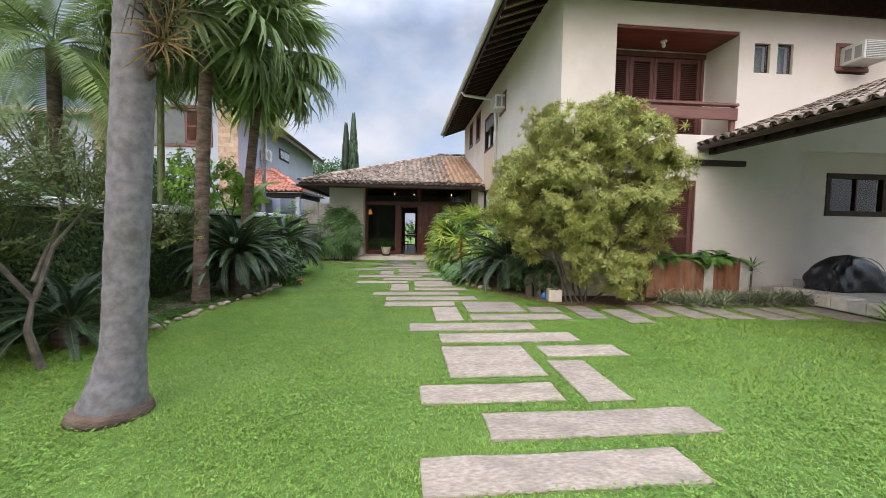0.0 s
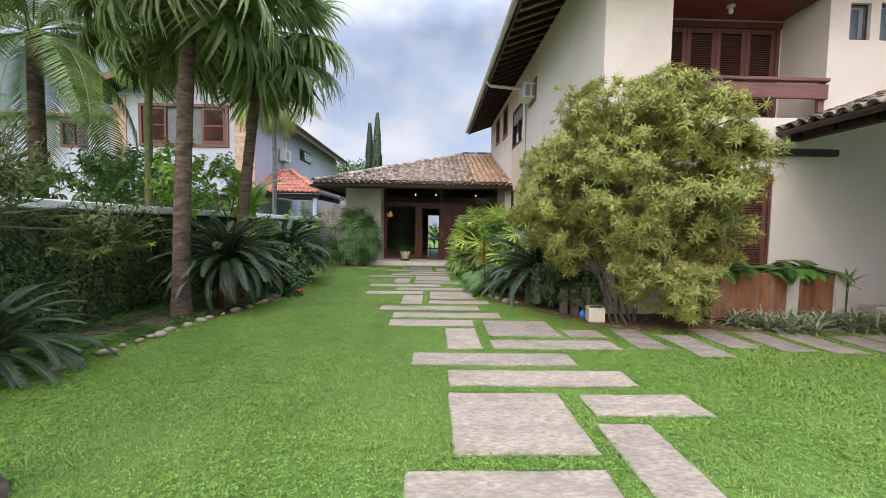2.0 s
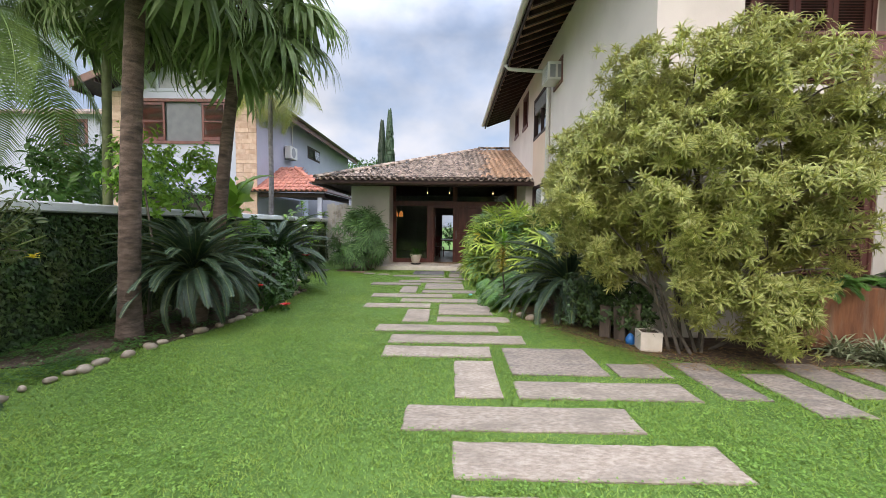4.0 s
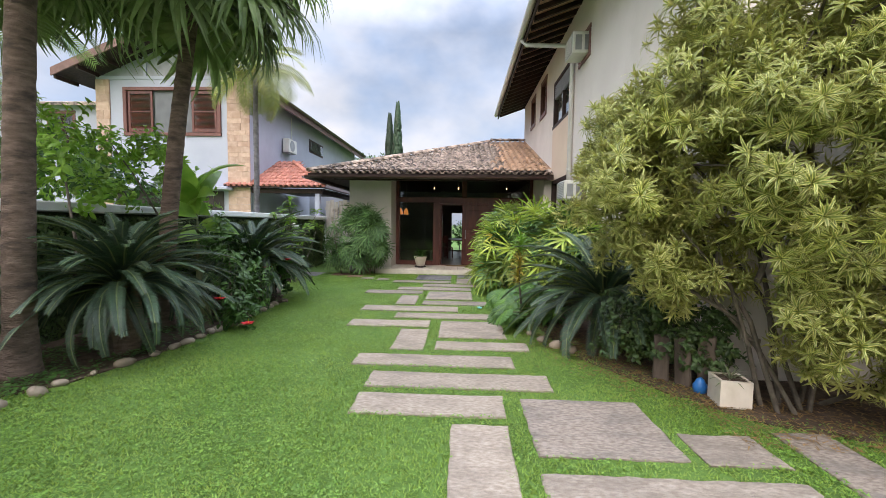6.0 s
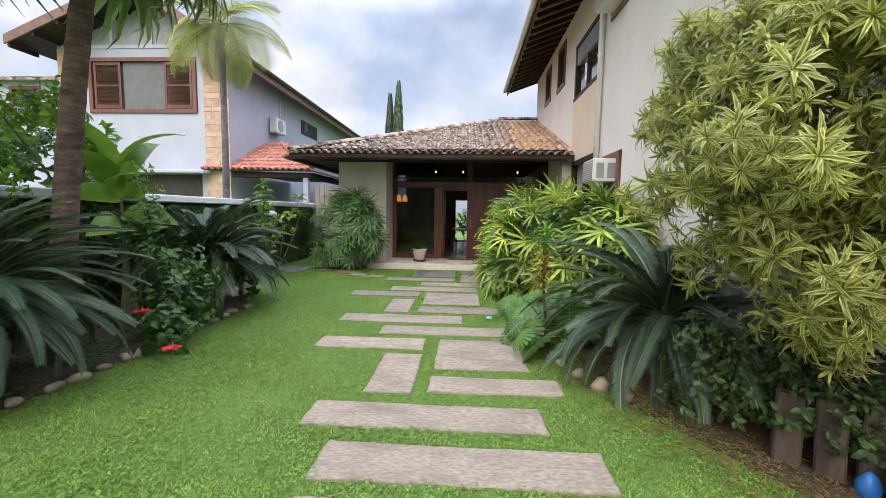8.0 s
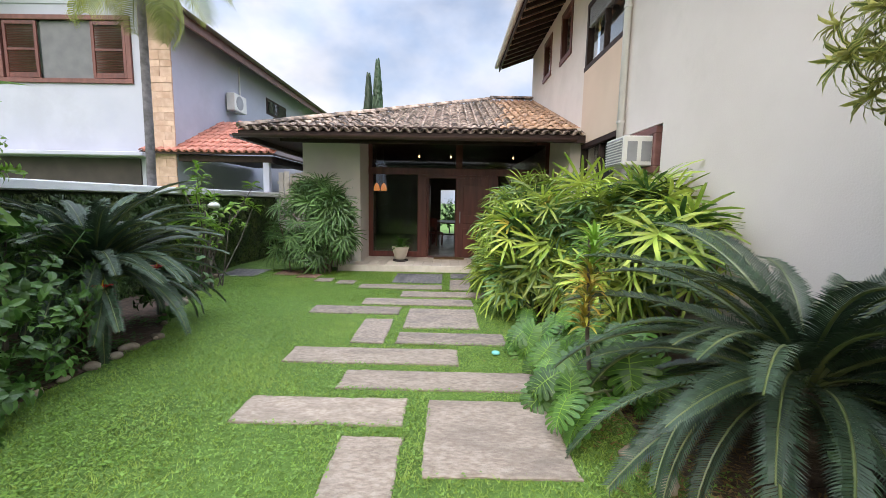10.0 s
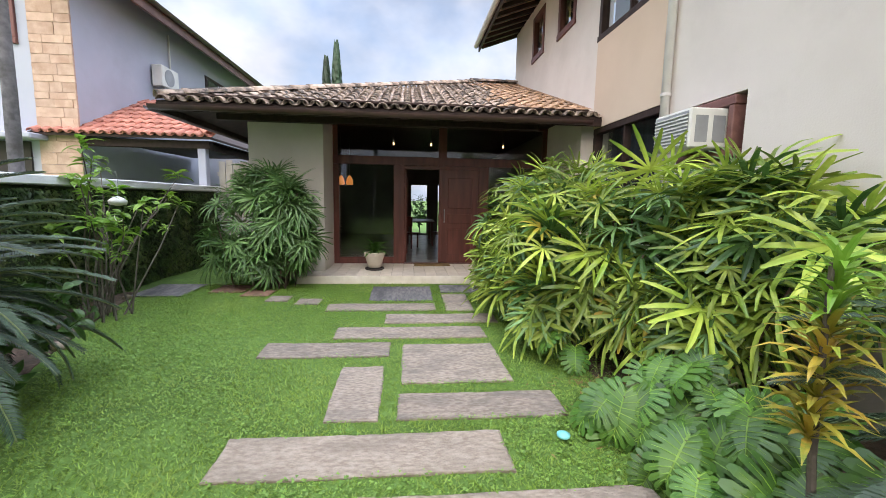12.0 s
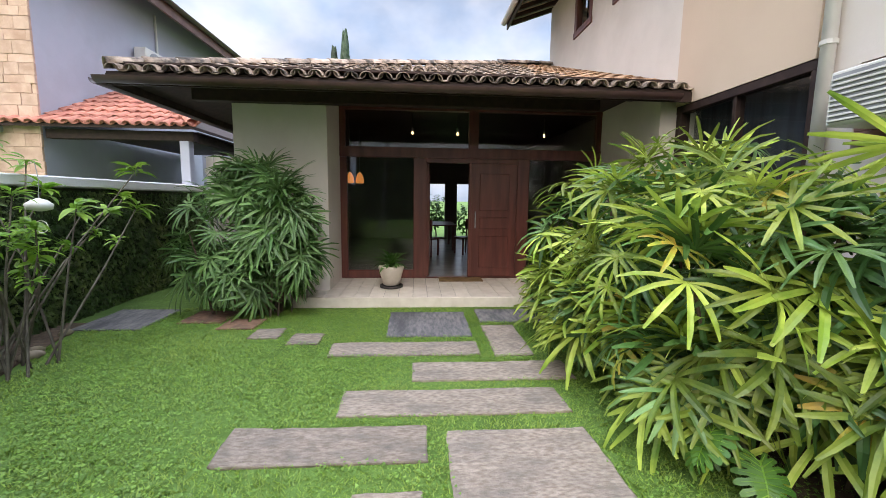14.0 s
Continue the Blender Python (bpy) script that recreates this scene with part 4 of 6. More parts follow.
M_BRIGHT = mat("young_leaf", (0.14, 0.30, 0.03), (0.26, 0.43, 0.06), 4, 0.4, 0.0, vary=0.2, island=0.15, leaf=0.4)
M_OLIVE = mat("olive_leaf", (0.065, 0.09, 0.025), (0.135, 0.165, 0.045), 8, 0.5, 0.0, vary=0.3, island=0.25, leaf=0.3)
M_IVY = mat("creeping_fig_leaf", (0.032, 0.07, 0.018), (0.075, 0.135, 0.032), 3, 0.5, 0.0, third=(0.13, 0.15, 0.045), tscale=1.5, tpos=(0.5, 0.75), island=0.4, leaf=0.15)
M_STRIPE = mat("grey_green_leaf", (0.15, 0.19, 0.09), (0.36, 0.39, 0.25), 14, 0.5, 0.0, vary=0.25, island=0.25, leaf=0.2)
M_CROTON = mat("croton_leaf", (0.36, 0.38, 0.05), (0.52, 0.36, 0.06), 6, 0.45, 0.0, third=(0.17, 0.29, 0.04), tscale=7, vary=0.2, island=0.3, leaf=0.3)
M_DRY = mat("dry_leaf", (0.2, 0.12, 0.04), (0.32, 0.2, 0.08), 6, 0.7, 0.0, island=0.3, leaf=0.2)
M_RED = mat("red_petal", (0.55, 0.01, 0.015), (0.7, 0.025, 0.03), 9, 0.5, 0.0, leaf=0.2)
M_YELLOW = mat("yellow_petal", (0.75, 0.6, 0.03), (0.85, 0.7, 0.06), 9, 0.5, 0.0, leaf=0.2)
M_GREYTRUNK = mat("smooth_palm_trunk", (0.135, 0.125, 0.13), (0.225, 0.21, 0.217), 14, 0.9, 0.3, 70, third=(0.10, 0.093, 0.08), tscale=4.0, tpos=(0.5, 0.72))
M_PINNATE_Y = mat("yellowing_palm_leaf", (0.19, 0.24, 0.05), (0.34, 0.35, 0.10), 3, 0.45, 0.0, vary=0.35, island=0.25, leaf=0.35)
M_TRUNK = mat("rough_palm_trunk", (0.085, 0.058, 0.042), (0.17, 0.12, 0.09), 7, 0.95, 0.9, 28, stretch=(1, 1, 3.0), third=(0.05, 0.036, 0.027), tscale=3)
M_STEM = mat("green_stem", (0.09, 0.11, 0.045), (0.15, 0.17, 0.075), 8, 0.6, 0.2, 30)
M_BARK = mat("grey_bark", (0.075, 0.063, 0.05), (0.15, 0.128, 0.10), 10, 0.9, 0.5, 40)


# ---- plants: leaves ----
def arc(length, start, droop, n):
    """Points of a bending leaf in the plane of y and z: it sets out at the angle start and bends down by droop, in degrees."""
    pts, p, a = [(0.0, 0.0, 0.0)], Vector((0, 0, 0)), radians(start)
    for i in range(n):
        p = p + Vector((0, math.cos(a), math.sin(a))) * (length / n)
        a -= radians(droop) / n
        pts.append(tuple(p))
    return pts


def fan_leaf(blades, length, width, spread, droop, seed, petiole=0.0, taper=(0.4, 0.9, 1.0, 0.95, 0.35)):
    """A palmate leaf: blades that radiate from one point."""
    r, g = random.Random(seed), Geo()
    for i in range(blades):
        a = (i / (blades - 1) - 0.5) * spread + r.uniform(-5, 5)
        L = length * (1 - 0.25 * abs(i / (blades - 1) - 0.5)) * r.uniform(0.85, 1.1)
        g.strip(arc(L, r.uniform(4, 18), droop * r.uniform(0.7, 1.3), 4), [width * w for w in taper], (1, 0, 0), 0.25, pose(0, 0, 0, 0, 0, a))
    if petiole:
        g.tube([(0, -petiole, -petiole * 0.5), (0, -petiole * 0.4, -petiole * 0.12), (0, 0, 0)], 0.006, 4)
    return g


def feather_leaf(length, droop, leaflets, leaf_len, leaf_w, vee, hang, seed, start=0, jitter=0.1):
    """A pinnate frond along +y: a midrib with leaflets on both sides."""
    r, g = random.Random(seed), Geo()
    n = 14
    pts = [Vector(p) for p in arc(length, start, droop, n)]
    g.tube(pts, [0.012 * (1 - 0.85 * i / n) + 0.002 for i in range(n + 1)], 4)
    for i in range(leaflets):
        t = 0.1 + 0.9 * i / leaflets
        k = min(int(t * n), n - 1)
        p = pts[k].lerp(pts[k + 1], t * n - k)
        d = (pts[k + 1] - pts[k]).normalized()
        up = Vector((1, 0, 0)).cross(d)
        L = leaf_len * math.sin(math.pi * min(0.18 + 0.8 * t, 0.98)) ** 0.6
        for s in (-1, 1):
            j = r.uniform(1 - jitter, 1 + jitter)
            out = (Vector((s, 0, 0)) * 0.85 + d * 0.5 + up * vee * j).normalized()
            mid = p + out * (L * 0.5 * j)
            tip = p + out * (L * j) - Vector((0, 0, hang * L * j))
            w = d * (leaf_w / 2)
            g.add([p - w * 0.6, p + w * 0.6, mid + w, mid - w, tip], [(0, 1, 2, 3), (3, 2, 4)])
    return g


def rosette(n, length, width, seed, lift=(5, 75), droop=60):
    r, g = random.Random(seed), Geo()
    for i in range(n):
        a = i * 137.5 + r.uniform(-12, 12)
        e = lift[0] + (lift[1] - lift[0]) * i / n
        L = length * r.uniform(0.8, 1.15)
        g.strip(arc(L, e, droop * r.uniform(0.6, 1.2), 3), [width * 0.5, width, width * 0.8, width * 0.06], (1, 0, 0), 0.3, pose(0, 0, 0.02 * i / n, 0, 0, a))
    return g


def variegated_whorl(n, length, width, seed):
    """Leaves with pale margins round a tip: the pale blades, and the narrower green middles that lie on them."""
    r, g, mid = random.Random(seed), Geo(), Geo()
    for i in range(n):
        a, e = i * 137.5 + r.uniform(-12, 12), 2 + 75 * i / n
        L = length * r.uniform(0.8, 1.15)
        pts, q = arc(L, e, 95 * r.uniform(0.6, 1.2), 3), pose(0, 0, 0.02 * i / n, 0, 0, a)
        g.strip(pts, [width * 0.5, width, width * 0.8, width * 0.06], (1, 0, 0), 0.2, q)
        mid.strip([(x, y, z + 0.0022) for x, y, z in pts], [width * 0.2, width * 0.5, width * 0.36, width * 0.03], (1, 0, 0), 0.2, q)
    return g, mid


def two_tone(name, a, b, first, second):
    """One mesh of two materials."""
    k = len(a.f)
    d = Geo().joined(a).joined(b).mesh(name, first)
    d.materials.append(second)
    d.polygons.foreach_set("material_index", [0] * k + [1] * len(b.f))
    return d


def sprig(n, length, width, seed, size=0.12):
    """A twig with broad leaves round it."""
    r, g = random.Random(seed), Geo()
    for i in range(n):
        a, z = r.uniform(0, 360), size * (i / n - 0.3) * 2
        L = length * r.uniform(0.7, 1.2)
        g.strip(arc(L, r.uniform(-15, 50), r.uniform(30, 70), 4), [width * 0.1, width * 0.85, width, width * 0.65, width * 0.05], (1, 0, 0), 0.25, pose(0, 0, z, r.uniform(-10, 10), 0, a))
    g.tube([(0, 0, -size), (0.005, 0, 0), (0, 0.004, size)], 0.004, 4)
    return g


def monstera_leaf(size, seed):
    """A heart-shaped leaf, whole near the midrib and slit into lobes towards its edge."""
    r, g = random.Random(seed), Geo()
    n = 9

    def at(s, rho, side):
        ang = radians(-62 + 132 * s)
        reach = size * 0.58 * math.sin(math.pi * (0.2 + 0.74 * s)) ** 0.8
        x, y = math.cos(ang) * reach * rho, math.sin(ang) * reach * rho
        return (side * (x + 0.004), size * (s * 0.95 - 0.15) + y, 0.08 * size * rho - size * 0.2 * rho * rho - size * 0.28 * s * s)

    for side in (-1, 1):
        for i in range(n):
            s0, s1 = i / n, (i + 1) / n
            cut, gap = r.uniform(0.34, 0.56), (s1 - s0) * r.uniform(0.09, 0.16)
            a, b = s0 + gap, s1 - gap
            v = [at(s0, 0, side), at(s1, 0, side), at(s0, cut, side), at(s1, cut, side), at(a, cut + 0.06, side), at(b, cut + 0.06, side),
                 at(a, 0.84, side), at(b, 0.84, side), at(a * 0.7 + b * 0.3, 1.0, side), at(a * 0.25 + b * 0.75, 1.02, side)]
            f = [(0, 1, 3, 2), (2, 3, 5, 4), (4, 5, 7, 6), (6, 7, 9, 8)]
            g.add(v, f if side > 0 else [q[::-1] for q in f])
    rib = Geo()
    for i in range(n):
        rib.strip([(0, *at(s, 0, 1)[1:]) for s in (i / n, (i + 1) / n)], [0.014 - 0.008 * i / n, 0.013 - 0.008 * i / n], (1, 0, 0), 0.0, pose(0, 0, 0.004))
        for side in (-1, 1):
            rib.strip([at((i + 0.5) / n, q, side) for q in (0.0, 0.45, 0.8)], [0.008, 0.005, 0.002], (0, 1, 0), 0.0, pose(0, 0, 0.004))
    return g, rib


def aim(p, d, roll=0.0, scale=1.0):
    """The pose of a leaf at p whose +y points along d."""
    q = Vector(d).to_track_quat("Y", "Z").to_matrix().to_4x4()
    return Matrix.Translation(p) @ q @ Matrix.Rotation(radians(roll), 4, "Y") @ Matrix.Diagonal((scale, scale, scale, 1))


def up_aim(p, d, spin=0.0, scale=1.0):
    """The pose of a rosette at p whose +z points along d."""
    q = Vector(d).to_track_quat("Z", "Y").to_matrix().to_4x4()
    return Matrix.Translation(p) @ q @ Matrix.Rotation(radians(spin), 4, "Z") @ Matrix.Diagonal((scale, scale, scale, 1))


# ---- cycads ----
def cycad_frond(length, droop, pairs, leaf_len, leaf_w, seed):
    """A stiff arching frond along +y: pale midrib and two ranks of narrow leaflets set in a shallow V."""
    r_, g, rib = random.Random(seed), Geo(), Geo()
    n = 14
    pts = [Vector(p) for p in arc(length, 0, droop, n)]
    rib.tube(pts, [0.011 * (1 - 0.8 * i / n) + 0.002 for i in range(n + 1)], 4)
    for i in range(pairs):
        t = 0.12 + 0.87 * i / pairs
        k = min(int(t * n), n - 1)
        p = pts[k].lerp(pts[k + 1], t * n - k)
        d = (pts[k + 1] - pts[k]).normalized()
        up = Vector((1, 0, 0)).cross(d)
        L = leaf_len * (math.sin(math.pi * min(0.22 + 0.72 * t, 0.96)) ** 0.55)
        for s_ in (-1, 1):
            j_ = r_.uniform(0.88, 1.1)
            out = (Vector((s_, 0, 0)) * 0.88 + d * (0.35 + 0.5 * t) + up * 0.38 * j_).normalized()
            mid = p + out * (L * 0.55 * j_)
            tip = p + out * (L * j_) - up * (0.2 * L) + d * (0.06 * L)
            w = d * (leaf_w / 2)
            g.add([p - w * 0.7, p + w * 0.7, mid + w, mid - w, tip], [(0, 1, 2, 3), (3, 2, 4)])
    return two_tone("frond", g, rib, M_CYCAD, M_CYCAD_RIB)


CYCAD_FRONDS = [cycad_frond(1.3, d, 80, 0.125, 0.0135, 20 + i) for i, d in enumerate((72, 92, 112, 82))]


def cycad(x, y, height, n, scale, seed, label, low=4, top=84):
    r = random.Random(seed)
    c = thing("cycad", label, "cycad", "cycads in the flower beds", m=pose(x, y, 0))
    part("trunk", Geo().tube([(0, 0, 0), (0.01, 0, height * 0.5), (0, 0, height)], [0.17, 0.19, 0.14], 14, wobble=0.12, seed=seed), M_TRUNK, c)
    for i in range(n):
        a, t = i * 137.5 + r.uniform(-14, 14), i / n
        e = low + (top - low) * t ** 1.15 + r.uniform(-6, 6)
        d = Vector((math.cos(radians(a)) * math.cos(radians(e)), math.sin(radians(a)) * math.cos(radians(e)), math.sin(radians(e))))
        part("frond", CYCAD_FRONDS[(i % 3 if t < 0.6 else (0, 3)[i % 2])], None, c, m=aim((d.x * 0.07, d.y * 0.07, height - 0.05 + 0.06 * t), d, r.uniform(-18, 18), scale * r.uniform(0.82, 1.1)))
    return c


cycad(-3.45, 8.65, 0.85, 140, 0.93, 1, "large dark green cycad with arching feathery fronds")
cycad(-3.55, 11.8, 0.75, 120, 1.08, 2, "dark green cycad beside flowering shrubs", low=12)
cycad(-4.05, 5.2, 0.3, 46, 0.8, 3, "dark cycad in shade by the garden wall")
cycad(2.62, 9.8, 0.58, 84, 1.14, 4, "dark green cycad beside the house wall", low=4, top=76)

# ---- lady palms ----
BLUNT = (0.35, 0.9, 1.0, 0.92, 0.42)
RH = [fan_leaf(b + 1, 0.41, 0.036, s, dr, 40 + i, 0.22, BLUNT).mesh("leaf", M_RHAPIS) for i, (b, s, dr) in enumerate(((9, 250, 35), (8, 230, 50), (10, 270, 25), (7, 210, 60)))]
RH_SHADED = [fan_leaf(b, 0.37, 0.038, s, dr, 50 + i, 0.2, BLUNT).mesh("leaf", M_RHAPIS_SHADED) for i, (b, s, dr) in enumerate(((10, 240, 45), (9, 220, 60), (11, 260, 35)))]
RHM = [fan_leaf(b, 0.37, 0.03, s, dr, 55 + i, 0.2).mesh("leaf", M_RHAPIS_MID) for i, (b, s, dr) in enumerate(((11, 240, 45), (10, 220, 60), (12, 260, 35)))]
RHY = [fan_leaf(8, 0.36, 0.046, 240, 45, 46, 0.22, BLUNT).mesh("leaf", M_CROTON)]


def lady_palm(name, label, blobs, leaves, per, seed, canes, base, droop=0.15, scale=(0.85, 1.2), inner=()):
    """A clump of canes with fan leaves over lumps (x, y, z, rx, ry, rz)."""
    inner = inner or leaves
    r = random.Random(seed)
    c = thing(name, label, "lady palm", "lady palms")
    for i in range(canes):
        bx, by, bz, rx, ry, rz = blobs[i % len(blobs)]
        t = Vector((bx + r.uniform(-0.7, 0.7) * rx, by + r.uniform(-0.7, 0.7) * ry, bz + rz * r.uniform(-0.2, 0.6)))
        b = Vector((base[0] + (t.x - base[0]) * 0.75 + r.uniform(-0.1, 0.1), base[1] + (t.y - base[1]) * 0.8 + r.uniform(-0.1, 0.1), 0))
        part("cane", Geo().tube([b, b.lerp(t, 0.5) + Vector((0, 0, 0.08)), t], [0.016, 0.014, 0.01], 6), M_TRUNK, c)
    for bx, by, bz, rx, ry, rz in blobs:
        for i in range(per):
            a, u = r.uniform(0, 2 * math.pi), r.uniform(-0.55, 1)
            h = math.sqrt(1 - u * u)
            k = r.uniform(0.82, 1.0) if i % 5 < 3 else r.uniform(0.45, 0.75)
            d = Vector((math.cos(a) * h, math.sin(a) * h, u))
            p = Vector((bx + d.x * rx * k, by + d.y * ry * k, max(bz + d.z * rz * k, 0.12)))
            out = Vector((d.x, d.y, 0.3 * d.z - r.uniform(0.35, 1.35) - droop)).normalized()
            if d.z > 0.45:
                out = Vector((d.x, d.y, r.uniform(-0.5, 0.9))).normalized()
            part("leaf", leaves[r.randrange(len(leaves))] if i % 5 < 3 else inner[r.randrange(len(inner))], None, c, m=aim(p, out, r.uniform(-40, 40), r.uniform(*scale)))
    return c


# The inner leaves are the darkened copies, which paint shaded depth into the clump.
lady_palm("lady_palm", "sprawling yellow-green lady palm against the house wall",
          [(1.75, 15.2, 1.15, 0.72, 0.7, 0.85), (2.1, 14.3, 1.35, 0.9, 0.75, 0.85), (1.75, 13.5, 1.0, 0.72, 0.7, 0.85), (2.45, 12.9, 1.2, 0.7, 0.8, 0.85), (2.75, 11.9, 1.15, 0.5, 0.8, 0.6), (1.5, 13.4, 0.5, 0.4, 0.5, 0.35), (1.45, 14.4, 0.55, 0.4, 0.5, 0.4), (1.5, 15.4, 0.6, 0.4, 0.5, 0.4), (2.25, 12.75, 0.62, 0.5, 0.55, 0.45), (2.35, 12.2, 0.7, 0.45, 0.5, 0.45), (2.85, 12.5, 1.55, 0.4, 0.5, 0.42)],
          RH + RH + RH + RH + RHM + RHY, 88, 7, 30, (2.3, 13.8), scale=(0.7, 1.35), inner=RH_SHADED)
lady_palm("lady_palm", "bushy green lady palm in front of the cream pier",
          [(-2.75, 16.45, 1.05, 0.85, 0.45, 0.7), (-2.6, 16.6, 1.75, 0.45, 0.35, 0.45), (-2.2, 16.5, 1.45, 0.35, 0.3, 0.4), (-2.15, 16.45, 0.75, 0.35, 0.3, 0.45), (-2.75, 16.4, 0.5, 0.75, 0.4, 0.35)], RHM, 72, 8, 26, (-2.65, 16.55), 0.3, (0.7, 1.35))

# ---- variegated dracaena ----
r = random.Random(11)
drac = thing("dracaena_bush", "tall yellow variegated dracaena bush at the house corner", "bush")
BASE = Vector((3.45, 7.8, 0))
LUMPS = [(2.75, 8.0, 2.8, 0.62), (3.3, 7.5, 3.05, 0.8), (4.3, 7.45, 3.05, 0.8), (2.3, 8.2, 2.1, 0.68), (3.1, 7.35, 2.1, 0.8), (4.4, 7.4, 2.0, 0.8), (2.65, 7.75, 1.45, 0.4),
         (4.2, 7.35, 1.1, 0.62), (3.5, 7.3, 0.75, 0.42), (2.5, 8.85, 2.5, 0.58), (2.65, 8.7, 2.8, 0.42), (2.82, 7.95, 3.5, 0.36), (4.2, 7.45, 3.6, 0.42), (4.95, 7.4, 2.6, 0.5),
         (4.7, 7.35, 1.45, 0.5), (4.2, 7.15, 0.5, 0.3), (2.85, 8.95, 1.9, 0.35), (3.7, 7.5, 3.5, 0.45), (2.4, 8.25, 1.5, 0.42), (2.72, 7.85, 1.02, 0.34), (3.6, 7.25, 1.35, 0.38), (3.3, 7.45, 1.6, 0.42), (3.4, 7.35, 1.05, 0.26), (3.05, 7.45, 2.6, 0.6)]
for i, (x, y, z, rad) in enumerate(LUMPS):
    b = BASE + Vector((r.uniform(-0.32, 0.5), r.uniform(-0.2, 0.15), 0))
    t = Vector((x, y, z))
    m1 = b.lerp(t, 0.22) + Vector((0.07 * math.sin(i), -0.04, 0.16 * z))
    m2 = b.lerp(t, 0.62) + Vector((0.09 * math.cos(2 * i), 0.04 * math.sin(i), 0.14 * z))
    if i % 3:
        b, m1 = m1.lerp(t, 0.2) + Vector((0, 0, 0.1)), m1.lerp(t, 0.4)
    br = part("branch", Geo().tube([b, m1, m2, t], [0.022 + 0.006 * (i % 3), 0.021, 0.016, 0.01], 8, wobble=0.1, seed=i), M_BARK, drac)
    for k in range(4):
        d = Vector((r.uniform(-1, 1), r.uniform(-1, 1), r.uniform(-0.1, 1))).normalized()
        part("twig", Geo().tube([m2.lerp(t, k / 5), t + d * rad * 0.45, t + d * rad * 0.85], [0.016, 0.011, 0.006], 6), M_BARK, br)
ROSG = [variegated_whorl(17, 0.135, 0.0195, 60 + i) for i in range(4)]
ROS = [two_tone("leaf_whorl", a, b, M_DRACAENA, M_DRACAENA_MID) for a, b in ROSG]
rest, rest_mid, count = Geo(), Geo(), 0
for x, y, z, rad in LUMPS:
    for i in range(int((70 if z > 1.5 else 46) * rad ** 1.6) + 8):
        a, u = r.uniform(0, 2 * math.pi), r.uniform(-0.75, 1)
        h = math.sqrt(1 - u * u)
        d = Vector((math.cos(a) * h, math.sin(a) * h, u))
        c = Vector((x, y, z)) + d * rad * r.uniform(0.35, 1.08)
        lean = (d + Vector((0, 0, 0.8 - 0.5 * (d.z < -0.2)))).normalized()
        for k in range(r.randrange(5, 9)):
            q = Vector((r.gauss(0, 1), r.gauss(0, 1), r.gauss(0, 0.8))) * 0.085
            p = c + q
            if p.z < 0.12 or (p.x > 3.15 and p.y > 8.25):
                continue
            m = up_aim(p, (lean + q * 5.0).normalized(), r.uniform(0, 360), r.uniform(0.75, 1.25))
            if p.y < y + 0.1 and count < 290 and r.random() < 0.35:
                part("leaf_whorl", ROS[k % 4], None, drac, m=m)
                count += 1
            else:
                rest.joined(ROSG[k % 4][0], m)
                rest_mid.joined(ROSG[k % 4][1], m)
tagged(part("foliage", two_tone("foliage", rest, rest_mid, M_DRACAENA, M_DRACAENA_MID), None, drac), kind="stuff")

# ---- palms ----
FANS = [fan_leaf(42, 1.25, 0.105, 265, d, 70 + i, 0.0, (0.4, 1.0, 0.85, 0.4, 0.05)).tube([(0, -0.95, 0.12), (0, -0.45, 0.1), (0, 0, 0)], 0.016, 5).mesh("fan_leaf", M_FAN) for i, d in enumerate((100, 125, 80))]


def fan_palm(x, y, lean, h, r0, r1, n, seed, label, material=M_TRUNK, flare=1.3, leaves=FANS, scale=1.0, low=-55, bend=1.4, foot=0.0):
    r = random.Random(seed)
    p = thing("fan_palm", label, "palm tree", "palms along the garden wall", m=pose(x, y, 0))
    k = 64
    pts = [(lean[0] * (i / k) ** bend - foot * max(0, 1 - i / 7) ** 1.5, lean[1] * (i / k) ** bend, h * i / k) for i in range(k + 1)]
    rad = [r0 + (r1 - r0) * (i / k) + r0 * (flare - 1) * max(0, 1 - i / 7) ** 1.5 + (0.0025 if i % 2 else -0.0015) + 0.002 * math.sin(i * 1.9) for i in range(k + 1)]
    part("trunk", Geo().tube(pts, rad, 22, wobble=0.012, seed=seed), material, p, smooth=True)
    top = Vector(pts[-1])
    for i in range(n):
        a, t = i * 137.5 + r.uniform(-12, 12), i / n
        e = low + (75 - low) * t ** 1.1
        d = Vector((math.cos(radians(a)) * math.cos(radians(e)), math.sin(radians(a)) * math.cos(radians(e)), math.sin(radians(e))))
        part("fan_leaf", leaves[i % len(leaves)], None, p, m=aim(top + d * 1.0 * scale + Vector((0, 0, -0.15 * (1 - t))), d, r.uniform(-25, 25), scale * r.uniform(0.85, 1.15)))
    return p


fan_palm(-3.78, 7.8, (0.2, 0.15), 5.85, 0.13, 0.1, 24, 1, "fan palm with a rough brown leaning trunk")
fan_palm(-3.74, 9.65, (0.4, 0.45), 5.65, 0.12, 0.09, 32, 2, "fan palm with drooping leaves over the flower bed")
grey = fan_palm(-2.24, 3.33, (0.36, 0.02), 5.6, 0.152, 0.126, 22, 3, "large palm with a smooth grey ringed trunk on the lawn", M_GREYTRUNK, 1.65, scale=1.0, low=-20, bend=1.0, foot=0.07)
part("root_flare", Geo().lathe([(0.2, 0.11), (0.262, 0.075), (0.285, 0.03), (0.29, 0.0)], 30, pose(-0.075, 0, 0)), M_TRUNK, grey, "brown matted roots at the foot", True)
